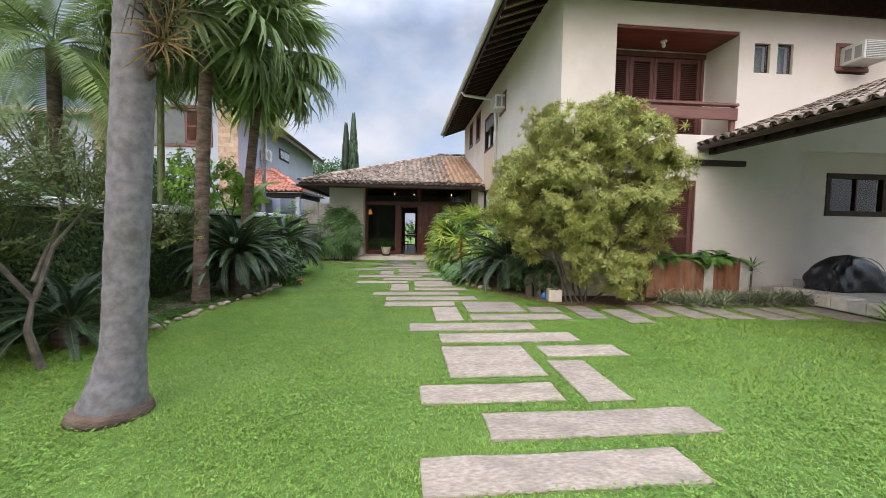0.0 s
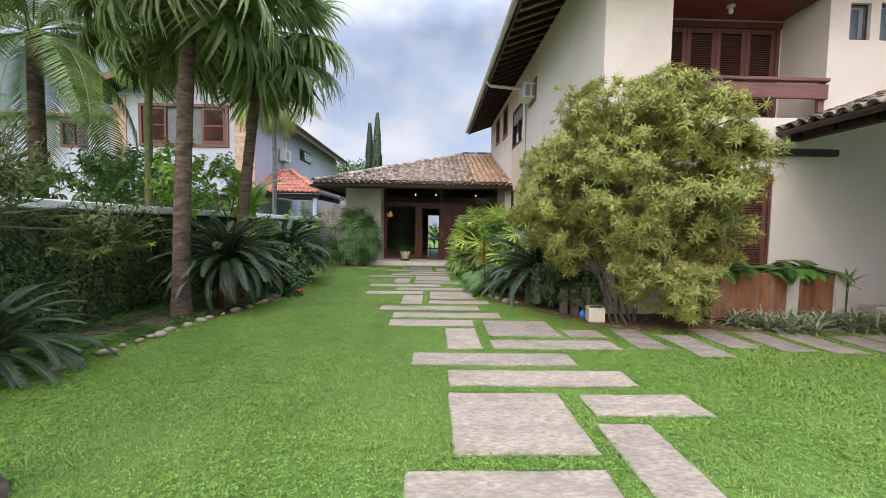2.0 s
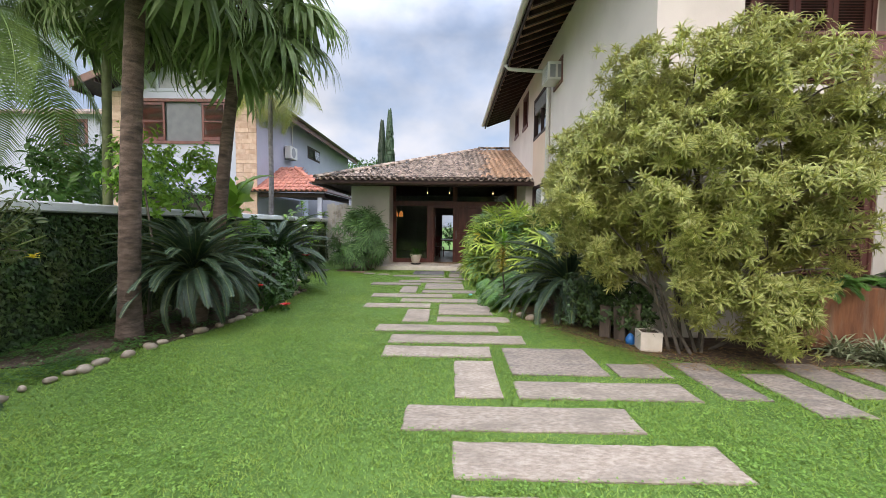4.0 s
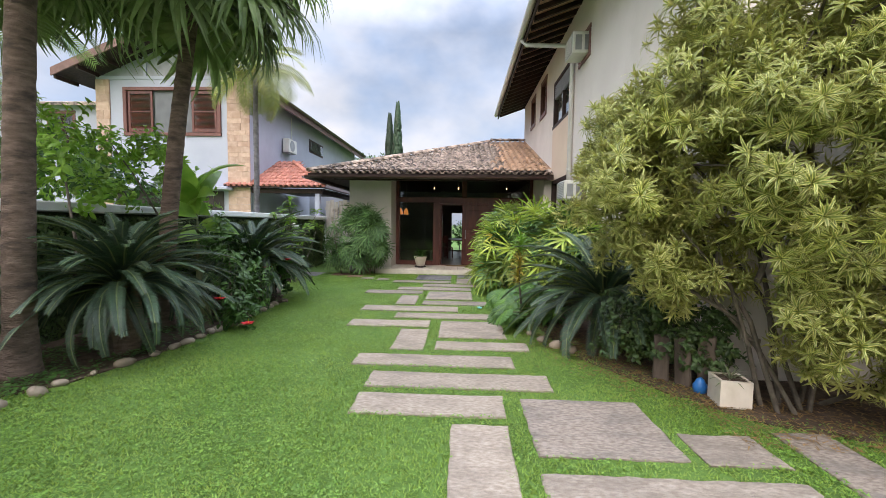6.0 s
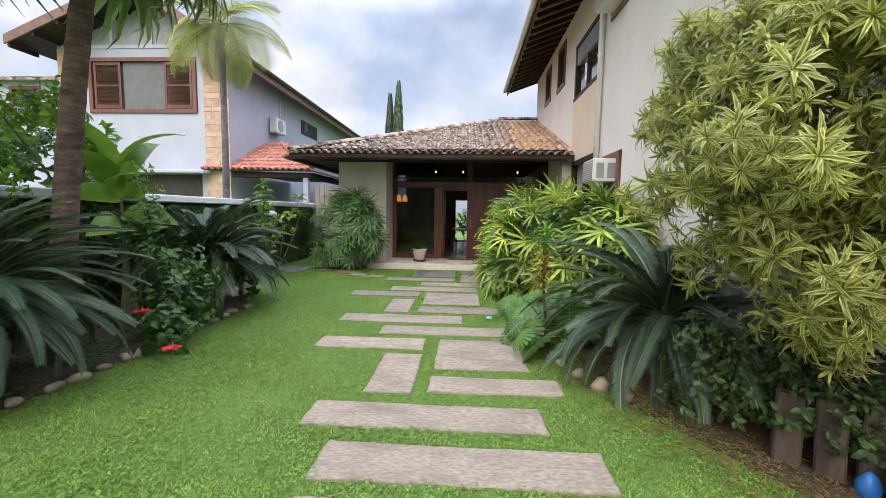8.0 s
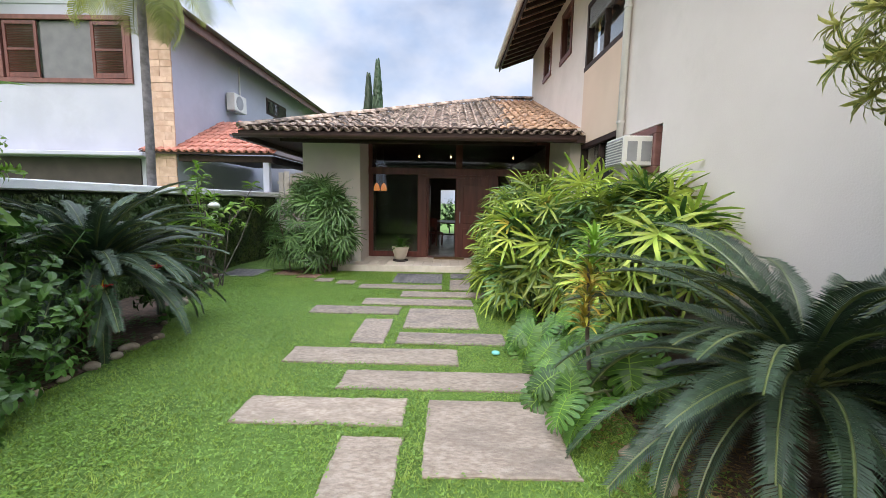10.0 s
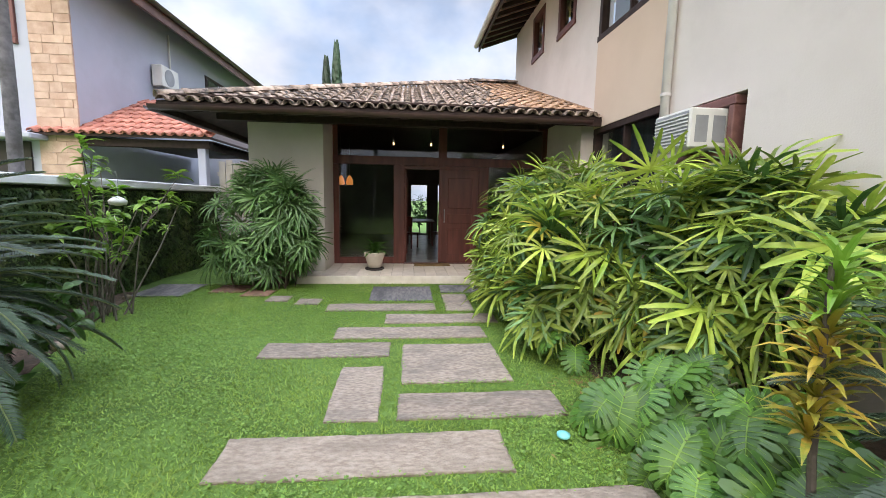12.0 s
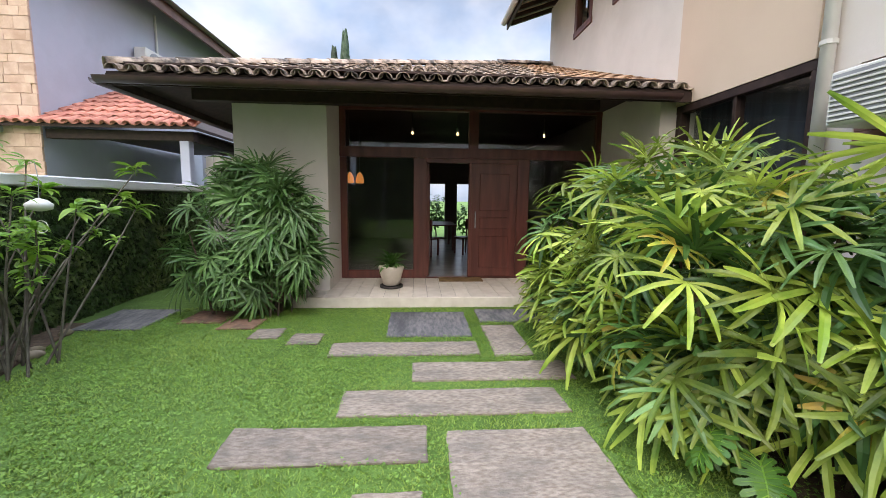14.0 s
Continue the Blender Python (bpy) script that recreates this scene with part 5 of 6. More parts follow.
fan_palm(-5.25, 9.2, (0.05, 0.1), 5.6, 0.075, 0.06, 18, 6, "slender palm behind the garden wall", M_STEM, 1.2, scale=0.8)

FEATHERS = [feather_leaf(2.6, d, 58, 0.52, 0.032, 0.1, 0.45, 80 + i).mesh("frond", M_PINNATE) for i, d in enumerate((85, 110, 60))]
SMALLF = [feather_leaf(1.3, d, 40, 0.36, 0.024, 0.15, 0.5, 90 + i).mesh("frond", M_PINNATE_Y) for i, d in enumerate((75, 105))]


def feather_palm(x, y, h, rad, n, fronds, seed, label, scale=1.0, low=-30, base=0.0):
    r = random.Random(seed)
    p = thing("feather_palm", label, "palm tree", "palms behind the garden wall", m=pose(x, y, base))
    part("trunk", Geo().tube([(0, 0, 0), (0.05, 0, h * 0.5), (0.02, 0.05, h)], [rad * 1.2, rad, rad * 0.85], 12, wobble=0.05, seed=seed), M_GREYTRUNK if rad < 0.12 else M_TRUNK, p, smooth=True)
    for i in range(n):
        a, t = i * 137.5 + r.uniform(-12, 12), i / n
        e = low + (75 - low) * t
        d = Vector((math.cos(radians(a)) * math.cos(radians(e)), math.sin(radians(a)) * math.cos(radians(e)), math.sin(radians(e))))
        part("frond", fronds[i % len(fronds)], None, p, m=aim((0.02, 0.05, h + 0.05 * t), d, r.uniform(-20, 20), scale * r.uniform(0.85, 1.1)))
    return p


feather_palm(-7.15, 9.0, 5.0, 0.14, 26, FEATHERS, 1, "coconut palm with long arching fronds", 1.2)
feather_palm(-4.95, 14.6, 5.65, 0.07, 18, SMALLF, 3, "slender grey palm with a small yellowish crown", 1.25, low=-40)

# bromeliad and orchid roots on the grey trunk
ep = thing("epiphyte", "tangled orchid and bromeliad growing on the palm trunk", "epiphyte", m=pose(-1.95, 3.26, 3.15))
part("root_mass", Geo().tube([(0.05, 0, -0.42), (0.08, 0, -0.36), (0.12, -0.02, -0.22), (0.1, 0, -0.05), (0.08, 0, 0.2), (0.09, 0.02, 0.5), (0.03, 0, 0.9)], [0.01, 0.05, 0.085, 0.07, 0.085, 0.1, 0.05], 18, wobble=0.16, seed=5), M_FIBRE, ep, smooth=True)
part("root_mass", Geo().tube([(0.03, 0, -0.56), (0.06, 0, -0.5), (0.05, 0, -0.43)], [0.012, 0.04, 0.02], 10, wobble=0.3, seed=6), M_FIBRE, ep)
r = random.Random(15)
for i in range(9):
    part("leaf_whorl", rosette(26, 0.34, 0.014, 100 + i, (0, 80), 95), M_OLIVE if i % 2 else M_DRY, ep, m=up_aim((0.14, -0.06 + 0.05 * (i % 4), -0.3 + 0.13 * i), (0.8, -0.5 + 0.25 * (i % 4), 0.1 * (i % 5)), 40 * i))
for i in range(90):
    a = r.uniform(-1.8, 1.2)
    part("root", Geo().tube([(0.08, 0, 0.015 * i - 0.4), (0.17 * math.cos(a) + 0.05, 0.17 * math.sin(a), 0.03 + 0.015 * i - 0.4), (0.22 * math.cos(a) + 0.03, 0.22 * math.sin(a), r.uniform(-0.22, 0.02) + 0.015 * i - 0.4)], [0.008, 0.006, 0.003], 5), M_OLIVE if i % 3 == 0 else M_FIBRE, ep)


# ---- shrubs ----
def shrub(name, label, category, stems, blobs, cluster, n, seed, material=M_BARK, scale=(0.8, 1.25)):
    """Stems (base, tip, radius) with leaf clusters over lumps (x, y, z, r)."""
    r = random.Random(seed)
    s = thing(name, label, category)
    for i, (b, t, rad) in enumerate(stems):
        b, t = Vector(b), Vector(t)
        mid = b.lerp(t, 0.5) + Vector((r.uniform(-0.08, 0.08), r.uniform(-0.08, 0.08), 0.05))
        part("stem", Geo().tube([b, mid, t], [rad, rad * 0.8, rad * 0.4], 7, wobble=0.06, seed=i), material, s)
    for x, y, z, rad in blobs:
        for i in range(n):
            a, u = r.uniform(0, 2 * math.pi), r.uniform(-0.7, 1)
            h = math.sqrt(1 - u * u)
            d = Vector((math.cos(a) * h, math.sin(a) * h, u))
            p = Vector((x, y, z)) + d * rad * r.uniform(0.4, 1.0)
            if p.z < 0.05:
                continue
            part("sprig", cluster[r.randrange(len(cluster))], None, s, m=up_aim(p, d + Vector((0, 0, 0.6)), r.uniform(0, 360), r.uniform(*scale)))
    return s


CL = [sprig(9, 0.11, 0.05, 120 + i).mesh("sprig", M_SHRUB) for i in range(3)]
CLB = [sprig(9, 0.12, 0.055, 130 + i).mesh("sprig", M_BRIGHT) for i in range(3)]
CLO = [sprig(16, 0.06, 0.016, 140 + i, 0.16).mesh("sprig", M_OLIVE) for i in range(3)]
CLL = [sprig(9, 0.16, 0.065, 150 + i, 0.16).mesh("sprig", M_SHRUB) for i in range(3)]
shrub("hibiscus_shrub", "leafy hibiscus shrub with red flowers", "shrub", [((-3.2, 10.5, 0), (-3.1, 10.3, 0.9), 0.02), ((-3.3, 10.6, 0), (-3.5, 10.9, 1.3), 0.02)],
      [(-3.0, 10.35, 0.45, 0.45), (-3.2, 10.7, 0.9, 0.5), (-2.75, 9.95, 0.22, 0.3), (-3.3, 12.6, 0.5, 0.5), (-3.5, 10.7, 1.3, 0.35)], CL, 34, 1)
shrub("broadleaf_shrub", "tall shrub with rounded light green leaves", "shrub", [((-4.3, 8.8, 0), (-4.4, 8.9, 2.4), 0.025), ((-4.35, 10.4, 0), (-4.2, 10.6, 2.5), 0.025), ((-4.4, 8.9, 2.2), (-4.6, 9.1, 2.95), 0.014), ((-4.3, 10.4, 1.6), (-4.7, 9.9, 2.8), 0.016), ((-4.2, 10.6, 2.3), (-4.3, 10.2, 2.9), 0.012)],
      [(-4.4, 8.9, 2.2, 0.45), (-4.5, 9.5, 2.0, 0.45), (-4.15, 10.7, 2.2, 0.5), (-4.5, 11.4, 2.0, 0.4), (-4.6, 9.1, 2.75, 0.42), (-4.75, 9.9, 2.6, 0.45), (-4.3, 10.2, 2.7, 0.3)], CLB, 26, 2)
shrub("hedge_shrub", "dense green shrubs growing behind the garden wall", "shrub", [((-6.2, 9.5, 0), (-6.2, 9.6, 2.4), 0.05), ((-6.6, 11.5, 0), (-6.6, 11.6, 2.4), 0.05), ((-5.8, 7.2, 0), (-5.8, 7.2, 2.2), 0.05)],
      [(-6.2, 9.4, 2.2, 0.8), (-6.8, 10.6, 2.5, 0.9), (-6.3, 11.9, 2.3, 0.8), (-7.4, 12.0, 2.7, 0.9), (-5.9, 7.4, 2.0, 0.6)], CLL, 62, 3)
shrub("garden_hedge", "green hedge seen beyond the back doors", "hedge", [((0.5, 28, 0), (0.5, 28, 1.2), 0.03)], [(-0.6, 28, 0.8, 0.8), (0.6, 28, 0.9, 0.8), (1.8, 28, 0.8, 0.8), (3.0, 28, 0.9, 0.8)], CLL, 60, 8)
# small open tree with feathery twigs by the wall
shrub("feathery_tree", "small open tree with fine feathery twigs", "tree",
      [((-3.67, 4.36, 0), (-3.75, 4.4, 0.75), 0.045), ((-3.75, 4.4, 0.7), (-4.2, 4.1, 1.7), 0.03), ((-3.75, 4.4, 0.7), (-3.45, 4.75, 1.7), 0.03), ((-3.75, 4.4, 0.9), (-4.0, 5.2, 2.1), 0.025),
       ((-3.45, 4.75, 1.6), (-2.9, 5.4, 1.65), 0.014), ((-3.5, 4.8, 1.5), (-2.75, 5.6, 1.35), 0.012), ((-4.2, 4.1, 1.7), (-4.6, 3.7, 2.2), 0.014)],
      [(-4.2, 4.2, 1.9, 0.6), (-3.6, 4.9, 1.8, 0.5), (-4.2, 5.2, 2.2, 0.55), (-3.0, 5.4, 1.4, 0.26), (-4.5, 3.7, 2.1, 0.55), (-4.3, 4.6, 1.3, 0.5)], CLO, 85, 4, scale=(0.8, 1.6))
fl = thing("yellow_flower", "yellow flower at the end of a twig", "flower", m=pose(-2.72, 5.62, 1.3))
part("petals", rosette(6, 0.06, 0.04, 7, (10, 40), 30), M_YELLOW, fl)
# frangipani-like shrub by the ivy wall
FR = [sprig(11, 0.2, 0.064, 160 + i, 0.05).mesh("sprig", M_BRIGHT) for i in range(2)]
fr = thing("frangipani_shrub", "sparse young shrub with leaf tufts at branch ends", "shrub")
r = random.Random(21)
for i in range(18):
    b = Vector((-3.95 + r.uniform(-0.2, 0.2), 14.6 + r.uniform(-0.25, 0.25), 0))
    t = Vector((-4.25 + r.uniform(-0.45, 0.6), 14.9 + r.uniform(-1.2, 1.1), r.uniform(0.9, 2.25)))
    st = part("stem", Geo().tube([b, b.lerp(t, 0.5) + Vector((r.uniform(-0.1, 0.1), 0, 0.12)), t], [0.013, 0.009, 0.006], 6), M_BARK, fr)
    part("sprig", FR[i % 2], None, st, m=up_aim(t, (r.uniform(-0.3, 0.3), r.uniform(-0.3, 0.3), 1), 50 * i, r.uniform(0.9, 1.3)))
    part("sprig", FR[i % 2], None, st, m=up_aim(b.lerp(t, 0.75), (r.uniform(-0.8, 0.8), r.uniform(-0.8, 0.8), 1), 50 * i, r.uniform(0.6, 0.9)))
# glass hanging ornament in that shrub
orn = thing("hanging_lantern", "small white hanging ornament in the shrub", "ornament", m=pose(-4.05, 15.0, 1.5))
part("body", Geo().lathe([(0.02, -0.05), (0.1, -0.03), (0.11, 0.02), (0.06, 0.06), (0.01, 0.08)], 14), M_AC, orn, smooth=True)
part("wire", Geo().tube([(0, 0, 0.08), (0.02, 0, 0.25), (0.0, 0, 0.42)], 0.004, 5), M_GREY, orn)
part("ring", Geo().tube([(0.06 * math.cos(a), 0, -0.2 + 0.06 * math.sin(a)) for a in [i * 0.35 for i in range(19)]], 0.005, 5), M_AC, orn)

# big-leaved plant in the bed
bn = thing("canna_plant", "large soft light green leaves among the cycads", "plant", m=pose(-3.85, 10.6, 0))
for i, (a, e, z, L) in enumerate(((20, 25, 1.75, 0.75), (-60, 62, 2.1, 0.95), (150, 30, 1.7, 0.6), (-30, 5, 1.45, 0.7), (80, 50, 2.1, 0.8), (-85, 15, 1.5, 0.7), (200, 10, 1.4, 0.6), (-110, 45, 1.9, 0.7), (175, 82, 1.9, 1.1), (195, 72, 1.7, 0.9), (8, 76, 1.85, 1.0))):
    part("leaf", Geo().strip(arc(L, e, 70, 7), [0.03, 0.22, 0.31, 0.33, 0.3, 0.23, 0.12, 0.01], (1, 0, 0), 0.3, pose(0, 0, z, 0, 0, a) @ Matrix.Rotation(radians((48 if i % 2 else -48) if e < 60 else 12), 4, "Y")), M_BRIGHT, bn, smooth=True)
    part("stalk", Geo().tube([(0.03 * i - 0.1, 0, 0), (0.02 * math.cos(i), 0.02, z * 0.6), (0, 0, z)], [0.018, 0.014, 0.009], 6), M_STEM, bn)


def flower(x, y, z, label="red hibiscus bloom with open petals"):
    f = thing("hibiscus_flower", label, "flower", "red blooms in the flower bed", m=pose(x, y, z))
    for i in range(6):
        part("petal", Geo().strip(arc(0.1, 40, 60, 4), [0.015, 0.08, 0.1, 0.085, 0.03], (1, 0, 0), 0.25, pose(0, 0, 0, 0, 0, i * 60)), M_RED, f)
    part("pistil", Geo().tube([(0, 0, 0), (0.01, 0, 0.05), (0.02, 0, 0.09)], 0.004, 5), M_YELLOW, f)
    part("stalk", Geo().tube([(0, 0, 0.01), (-0.12, 0.05, -0.03), (-0.3, 0.12, -0.02)], 0.004, 5), M_STEM, f)


for x, y, z in ((-2.4, 9.5, 0.16), (-2.85, 11.8, 0.85), (-3.05, 9.9, 0.42), (-2.95, 11.2, 0.75)):
    flower(x, y, z)

# ---- monstera ----
MON = [two_tone("leaf", *monstera_leaf(s, 170 + i), M_MONSTERA, M_BRIGHT) for i, s in enumerate((0.36, 0.29, 0.4))]
mo = thing("monstera_plant", "monstera with large split dark green leaves", "plant", "monsteras under the lady palm")
r = random.Random(31)
for i in range(70):
    t = i / 70
    x, y = 1.5 + r.uniform(-0.25, 0.7), 10.3 + 1.55 * t + r.uniform(-0.25, 0.25)
    z = r.uniform(0.15, 0.55)
    if x < 1.5:
        z = r.uniform(0.12, 0.38)
    d = Vector((-0.75 + r.uniform(-0.5, 0.7), -0.55 + r.uniform(-0.5, 0.5), r.uniform(-0.9, -0.25)))
    stalk = part("stalk", Geo().tube([(x + 0.55, y + 0.3, 0), (x + 0.35, y + 0.2, z * 0.9), (x, y, z)], [0.012, 0.01, 0.008], 6), M_STEM, mo)
    part("leaf", MON[i % 3], None, stalk, m=aim((x, y, z), d, r.uniform(-35, 35), r.uniform(0.65, 1.0)))
young = thing("monstera_plant", "small monstera with split leaves by the path edge", "plant", "monsteras under the lady palm")
for i, (x, y, z, a) in enumerate(((1.32, 12.85, 0.32, 200), (1.45, 13.05, 0.22, 235), (1.5, 12.7, 0.2, 250), (1.4, 13.25, 0.38, 190))):
    st = part("stalk", Geo().tube([(1.75, 13.0, 0), (1.6, 12.97, z * 0.9), (x, y, z)], [0.011, 0.009, 0.006], 6), M_STEM, young)
    part("leaf", MON[1], None, st, m=aim((x, y, z), (math.cos(radians(a)), math.sin(radians(a)), -0.55), 20 - 12 * i, 0.85))
# croton
cr = thing("croton_plant", "yellow and orange croton with narrow leaves", "plant", m=pose(1.5, 10.52, 0))
part("stem", Geo().tube([(0.1, 0, 0), (0.03, 0, 0.6), (0, 0, 1.4)], [0.02, 0.016, 0.01], 7), M_BARK, cr)
for i in range(9):
    part("leaf_whorl", rosette(16, 0.23, 0.032, 180 + i, (10, 70), 70), M_CROTON if i < 6 else M_BRIGHT, cr, m=pose(0.005 * i, 0, 0.68 + i * 0.085, 0, 0, i * 31))

# ---- planter ferns and shrubs ----
FE = [feather_leaf(0.45, 80, 22, 0.1, 0.02, 0.1, 0.2, 190 + i).mesh("frond", M_MONSTERA) for i in range(2)]
pf = thing("planter_fern", "leafy green ferns filling the planter", "fern")
r = random.Random(41)
for i in range(110):
    a = r.uniform(0, 2 * math.pi)
    part("frond", FE[i % 2], None, pf, m=aim((r.uniform(5.1, 7.05), r.uniform(7.75, 8.3), 0.88), (math.cos(a), math.sin(a) - 0.4, r.uniform(0.15, 0.9)), r.uniform(-20, 20), r.uniform(0.8, 1.2)))
LI = [rosette(24, 0.42, 0.026, 200 + i, (15, 80), 85).mesh("tuft", M_STRIPE) for i in range(3)]
for i in range(24):
    x = 5.3 + i * 0.135
    tf = thing("liriope_clump", "grey-green striped grassy clump by the wall", "plant", "striped clumps along the house wall", m=pose(x, 7.45 + r.uniform(-0.2, 0.2) - 0.02 * i * 0.1, 0))
    part("tuft", LI[i % 3], None, tf, m=pose(0, 0, 0, 0, 0, r.uniform(0, 360)))
    part("tuft", LI[(i + 1) % 3], None, tf, m=pose(r.uniform(-0.12, 0.12), r.uniform(-0.25, 0.25), 0, 0, 0, r.uniform(0, 360)))
sp = thing("spiky_plant", "small upright dracaena beside the planter", "plant", m=pose(7.6, 8.0, 0))
part("stem", Geo().tube([(0, 0, 0), (0, 0, 0.75)], 0.02, 7), M_BARK, sp)
part("leaf_whorl", rosette(28, 0.38, 0.035, 210, (-10, 85), 50), M_STRIPE, sp, m=pose(0, 0, 0.62))
pb = thing("potted_bromeliad", "yellow-green leafy plant at the terrace edge", "plant", m=pose(8.2, 5.9, 0.0))
for i in range(3):
    part("leaf_whorl", rosette(14, 0.42, 0.05, 220 + i, (10, 80), 70), M_BRIGHT, pb, m=pose(0.2 * i, -0.1 * i, 0.12 * i, 0, 0, 50 * i))

# porch pot
pot = thing("flower_pot", "cream ceramic pot with a peace lily on a saucer", "potted plant", m=pose(-0.78, 17.4, PZ))
part("saucer", Geo().lathe([(0.15, 0), (0.19, 0.012), (0.19, 0.045), (0.17, 0.045), (0.16, 0.02), (0.02, 0.018)], 24), M_DARK, pot, "dark saucer", True)
part("pot_body", Geo().lathe([(0.12, 0.05), (0.135, 0.06), (0.2, 0.3), (0.215, 0.34), (0.215, 0.37), (0.19, 0.37), (0.18, 0.34), (0.02, 0.335)], 28), M_PORCH, pot, smooth=True)
part("foliage", rosette(36, 0.36, 0.075, 230, (15, 85), 85), M_SHRUB, pot, m=pose(0, 0, 0.34))
dm = tagged(part("doormat", Geo().cbox(0.05, 0.85, 17.85, 18.18, PZ, PZ + 0.018, 0.005), M_DRY), "brown fibre doormat at the open door", "doormat")

# square pot by the bush
sq = thing("square_planter", "white square concrete pot by the bush", "planter", m=pose(3.05, 7.78, 0, 0, 0, -8) @ Matrix.Diagonal((0.72, 0.66, 0.86, 1)))
ring = [(1, 1), (-1, 1), (-1, -1), (1, -1)]
box_ = Geo().add([(s * x, s * y, z) for s, z in ((0.165, 0.0), (0.18, 0.03), (0.18, 0.3), (0.145, 0.3), (0.145, 0.06)) for x, y in ring],
                 [(j * 4 + k, j * 4 + (k + 1) % 4, j * 4 + 4 + (k + 1) % 4, j * 4 + 4 + k) for j in range(4) for k in range(4)] + [(3, 2, 1, 0), (16, 17, 18, 19)])
part("pot_body", box_, M_PORCH, sq)
part("soil", Geo().box(-0.144, 0.144, -0.144, 0.144, 0.2, 0.292), M_SOIL, sq)
part("tuft", LI[0], None, sq, m=pose(0, 0, 0.25, 0, 0, 0) @ Matrix.Diagonal((0.75, 0.75, 0.5, 1)))
# old posts and ivy mound at the bed's edge
mound = thing("ivy_mound", "low ivy growing over old timber posts", "ivy")
for i, (x, y, h) in enumerate(((2.87, 8.2, 0.5), (3.03, 8.09, 0.55), (2.71, 8.34, 0.48))):
    part("post", Geo().cbox(-0.075, 0.075, -0.05, 0.05, 0, h, 0.012, pose(x, y, 0, 2 - i, i - 2, -38 + 5 * i)), M_TIMBER, mound)
CLI = [sprig(10, 0.085, 0.05, 155 + i, 0.14).mesh("sprig", M_IVY) for i in range(3)]
r = random.Random(51)
for i in range(360):
    q = r.uniform(0, 1)
    part("sprig", CLI[i % 3], None, mound, m=up_aim((2.3 + 0.85 * q + r.uniform(-0.14, 0.2), 8.8 - 0.8 * q + r.uniform(-0.12, 0.3), r.uniform(0.1 + 0.2 * q, 0.85) - 0.1 * q), (r.uniform(-1, 0.4), r.uniform(-1, 0.3), 0.6), r.uniform(0, 360), r.uniform(0.5, 0.8)))
sack = tagged(part("blue_bag", Geo().lathe([(0.05, 0), (0.1, 0.02), (0.11, 0.1), (0.06, 0.17), (0.015, 0.2)], 14, pose(2.93, 8.02, 0) @ Matrix.Diagonal((0.6, 0.5, 0.8, 1))), mat("blue_plastic", (0.02, 0.13, 0.42), (0.03, 0.2, 0.55), 9, 0.4, 0.3, 20), smooth=True), "small blue plastic bag behind the pot", "bag")
jar = tagged(part("lid", Geo().lathe([(0.04, 0.03), (0.045, 0.035), (0.045, 0.05), (0.02, 0.058)], 14, pose(0.95, 11.6, 0)), mat("turquoise_plastic", (0.15, 0.55, 0.55), (0.25, 0.65, 0.62), 9, 0.4, 0.0), smooth=True), "small turquoise plastic cap lying in the grass", "cap")

# ---- far trees ----
def cypress(x, y, h, w, seed):
    r = random.Random(seed)
    c = thing("cypress", "slender dark cypress beyond the roof", "tree", "cypresses beyond the roof", m=pose(x, y, 0))
    part("trunk", Geo().tube([(0, 0, 0), (0, 0, h * 0.9)], [0.12, 0.02], 8), M_BARK, c)
    g = Geo()
    for i in range(1500):
        t = r.random() ** 0.8
        rad = w * (1 - t) ** 0.75 * r.uniform(0.4, 1.0) + 0.03
        a = r.uniform(0, 6.283)
        p = Vector((rad * math.cos(a), rad * math.sin(a), h * (0.15 + 0.85 * t)))
        g.strip([p, p + Vector((0.08 * math.cos(a), 0.08 * math.sin(a), 0.22)), p + Vector((0.07 * math.cos(a), 0.07 * math.sin(a), 0.45))], [0.12, 0.13, 0.02], (-math.sin(a), math.cos(a), 0))
    tagged(part("crown", g, M_CYCAD, c), kind="stuff")


cypress(-4.1, 33, 9.9, 0.62, 1)
cypress(-4.75, 33.4, 9.2, 0.62, 2)


def far_tree(x, y, h, w, seed):
    r = random.Random(seed)
    t = thing("far_tree", "rounded green tree far beyond the roofs", "tree", "trees beyond the roofs", m=pose(x, y, 0))
    part("trunk", Geo().tube([(0, 0, 0), (0.1, 0, h * 0.5), (0, 0.1, h * 0.8)], [0.22, 0.16, 0.06], 8), M_BARK, t)
    for k in range(4):
        a = k * 1.6
        part("limb", Geo().tube([(0.05, 0, h * 0.45), (w * 0.35 * math.cos(a), w * 0.35 * math.sin(a), h * 0.65), (w * 0.6 * math.cos(a), w * 0.6 * math.sin(a), h * 0.82)], [0.1, 0.07, 0.03], 6), M_BARK, t)
    g = Geo()
    for k in range(9):
        a, q = r.uniform(0, 6.283), r.uniform(0.1, 0.7) * w
        c = Vector((q * math.cos(a), q * math.sin(a), h * r.uniform(0.6, 0.88)))
        for i in range(260):
            d = Vector((r.gauss(0, 1), r.gauss(0, 1), r.gauss(0, 0.8))).normalized() * w * 0.42 * r.uniform(0.5, 1)
            p = c + d
            s = Vector((r.uniform(-1, 1), r.uniform(-1, 1), r.uniform(-1, 1))).normalized()
            g.strip([p, p + s * 0.12, p + s * 0.26], [0.05, 0.15, 0.02], (s.y, -s.x, 0.3))
    tagged(part("crown", g, M_SHRUB, t), kind="stuff")


far_tree(-9.0, 42, 8.2, 3.0, 1)
far_tree(-5.5, 45, 7.6, 3.2, 2)
far_tree(-1.0, 48, 7.2, 2.6, 3)
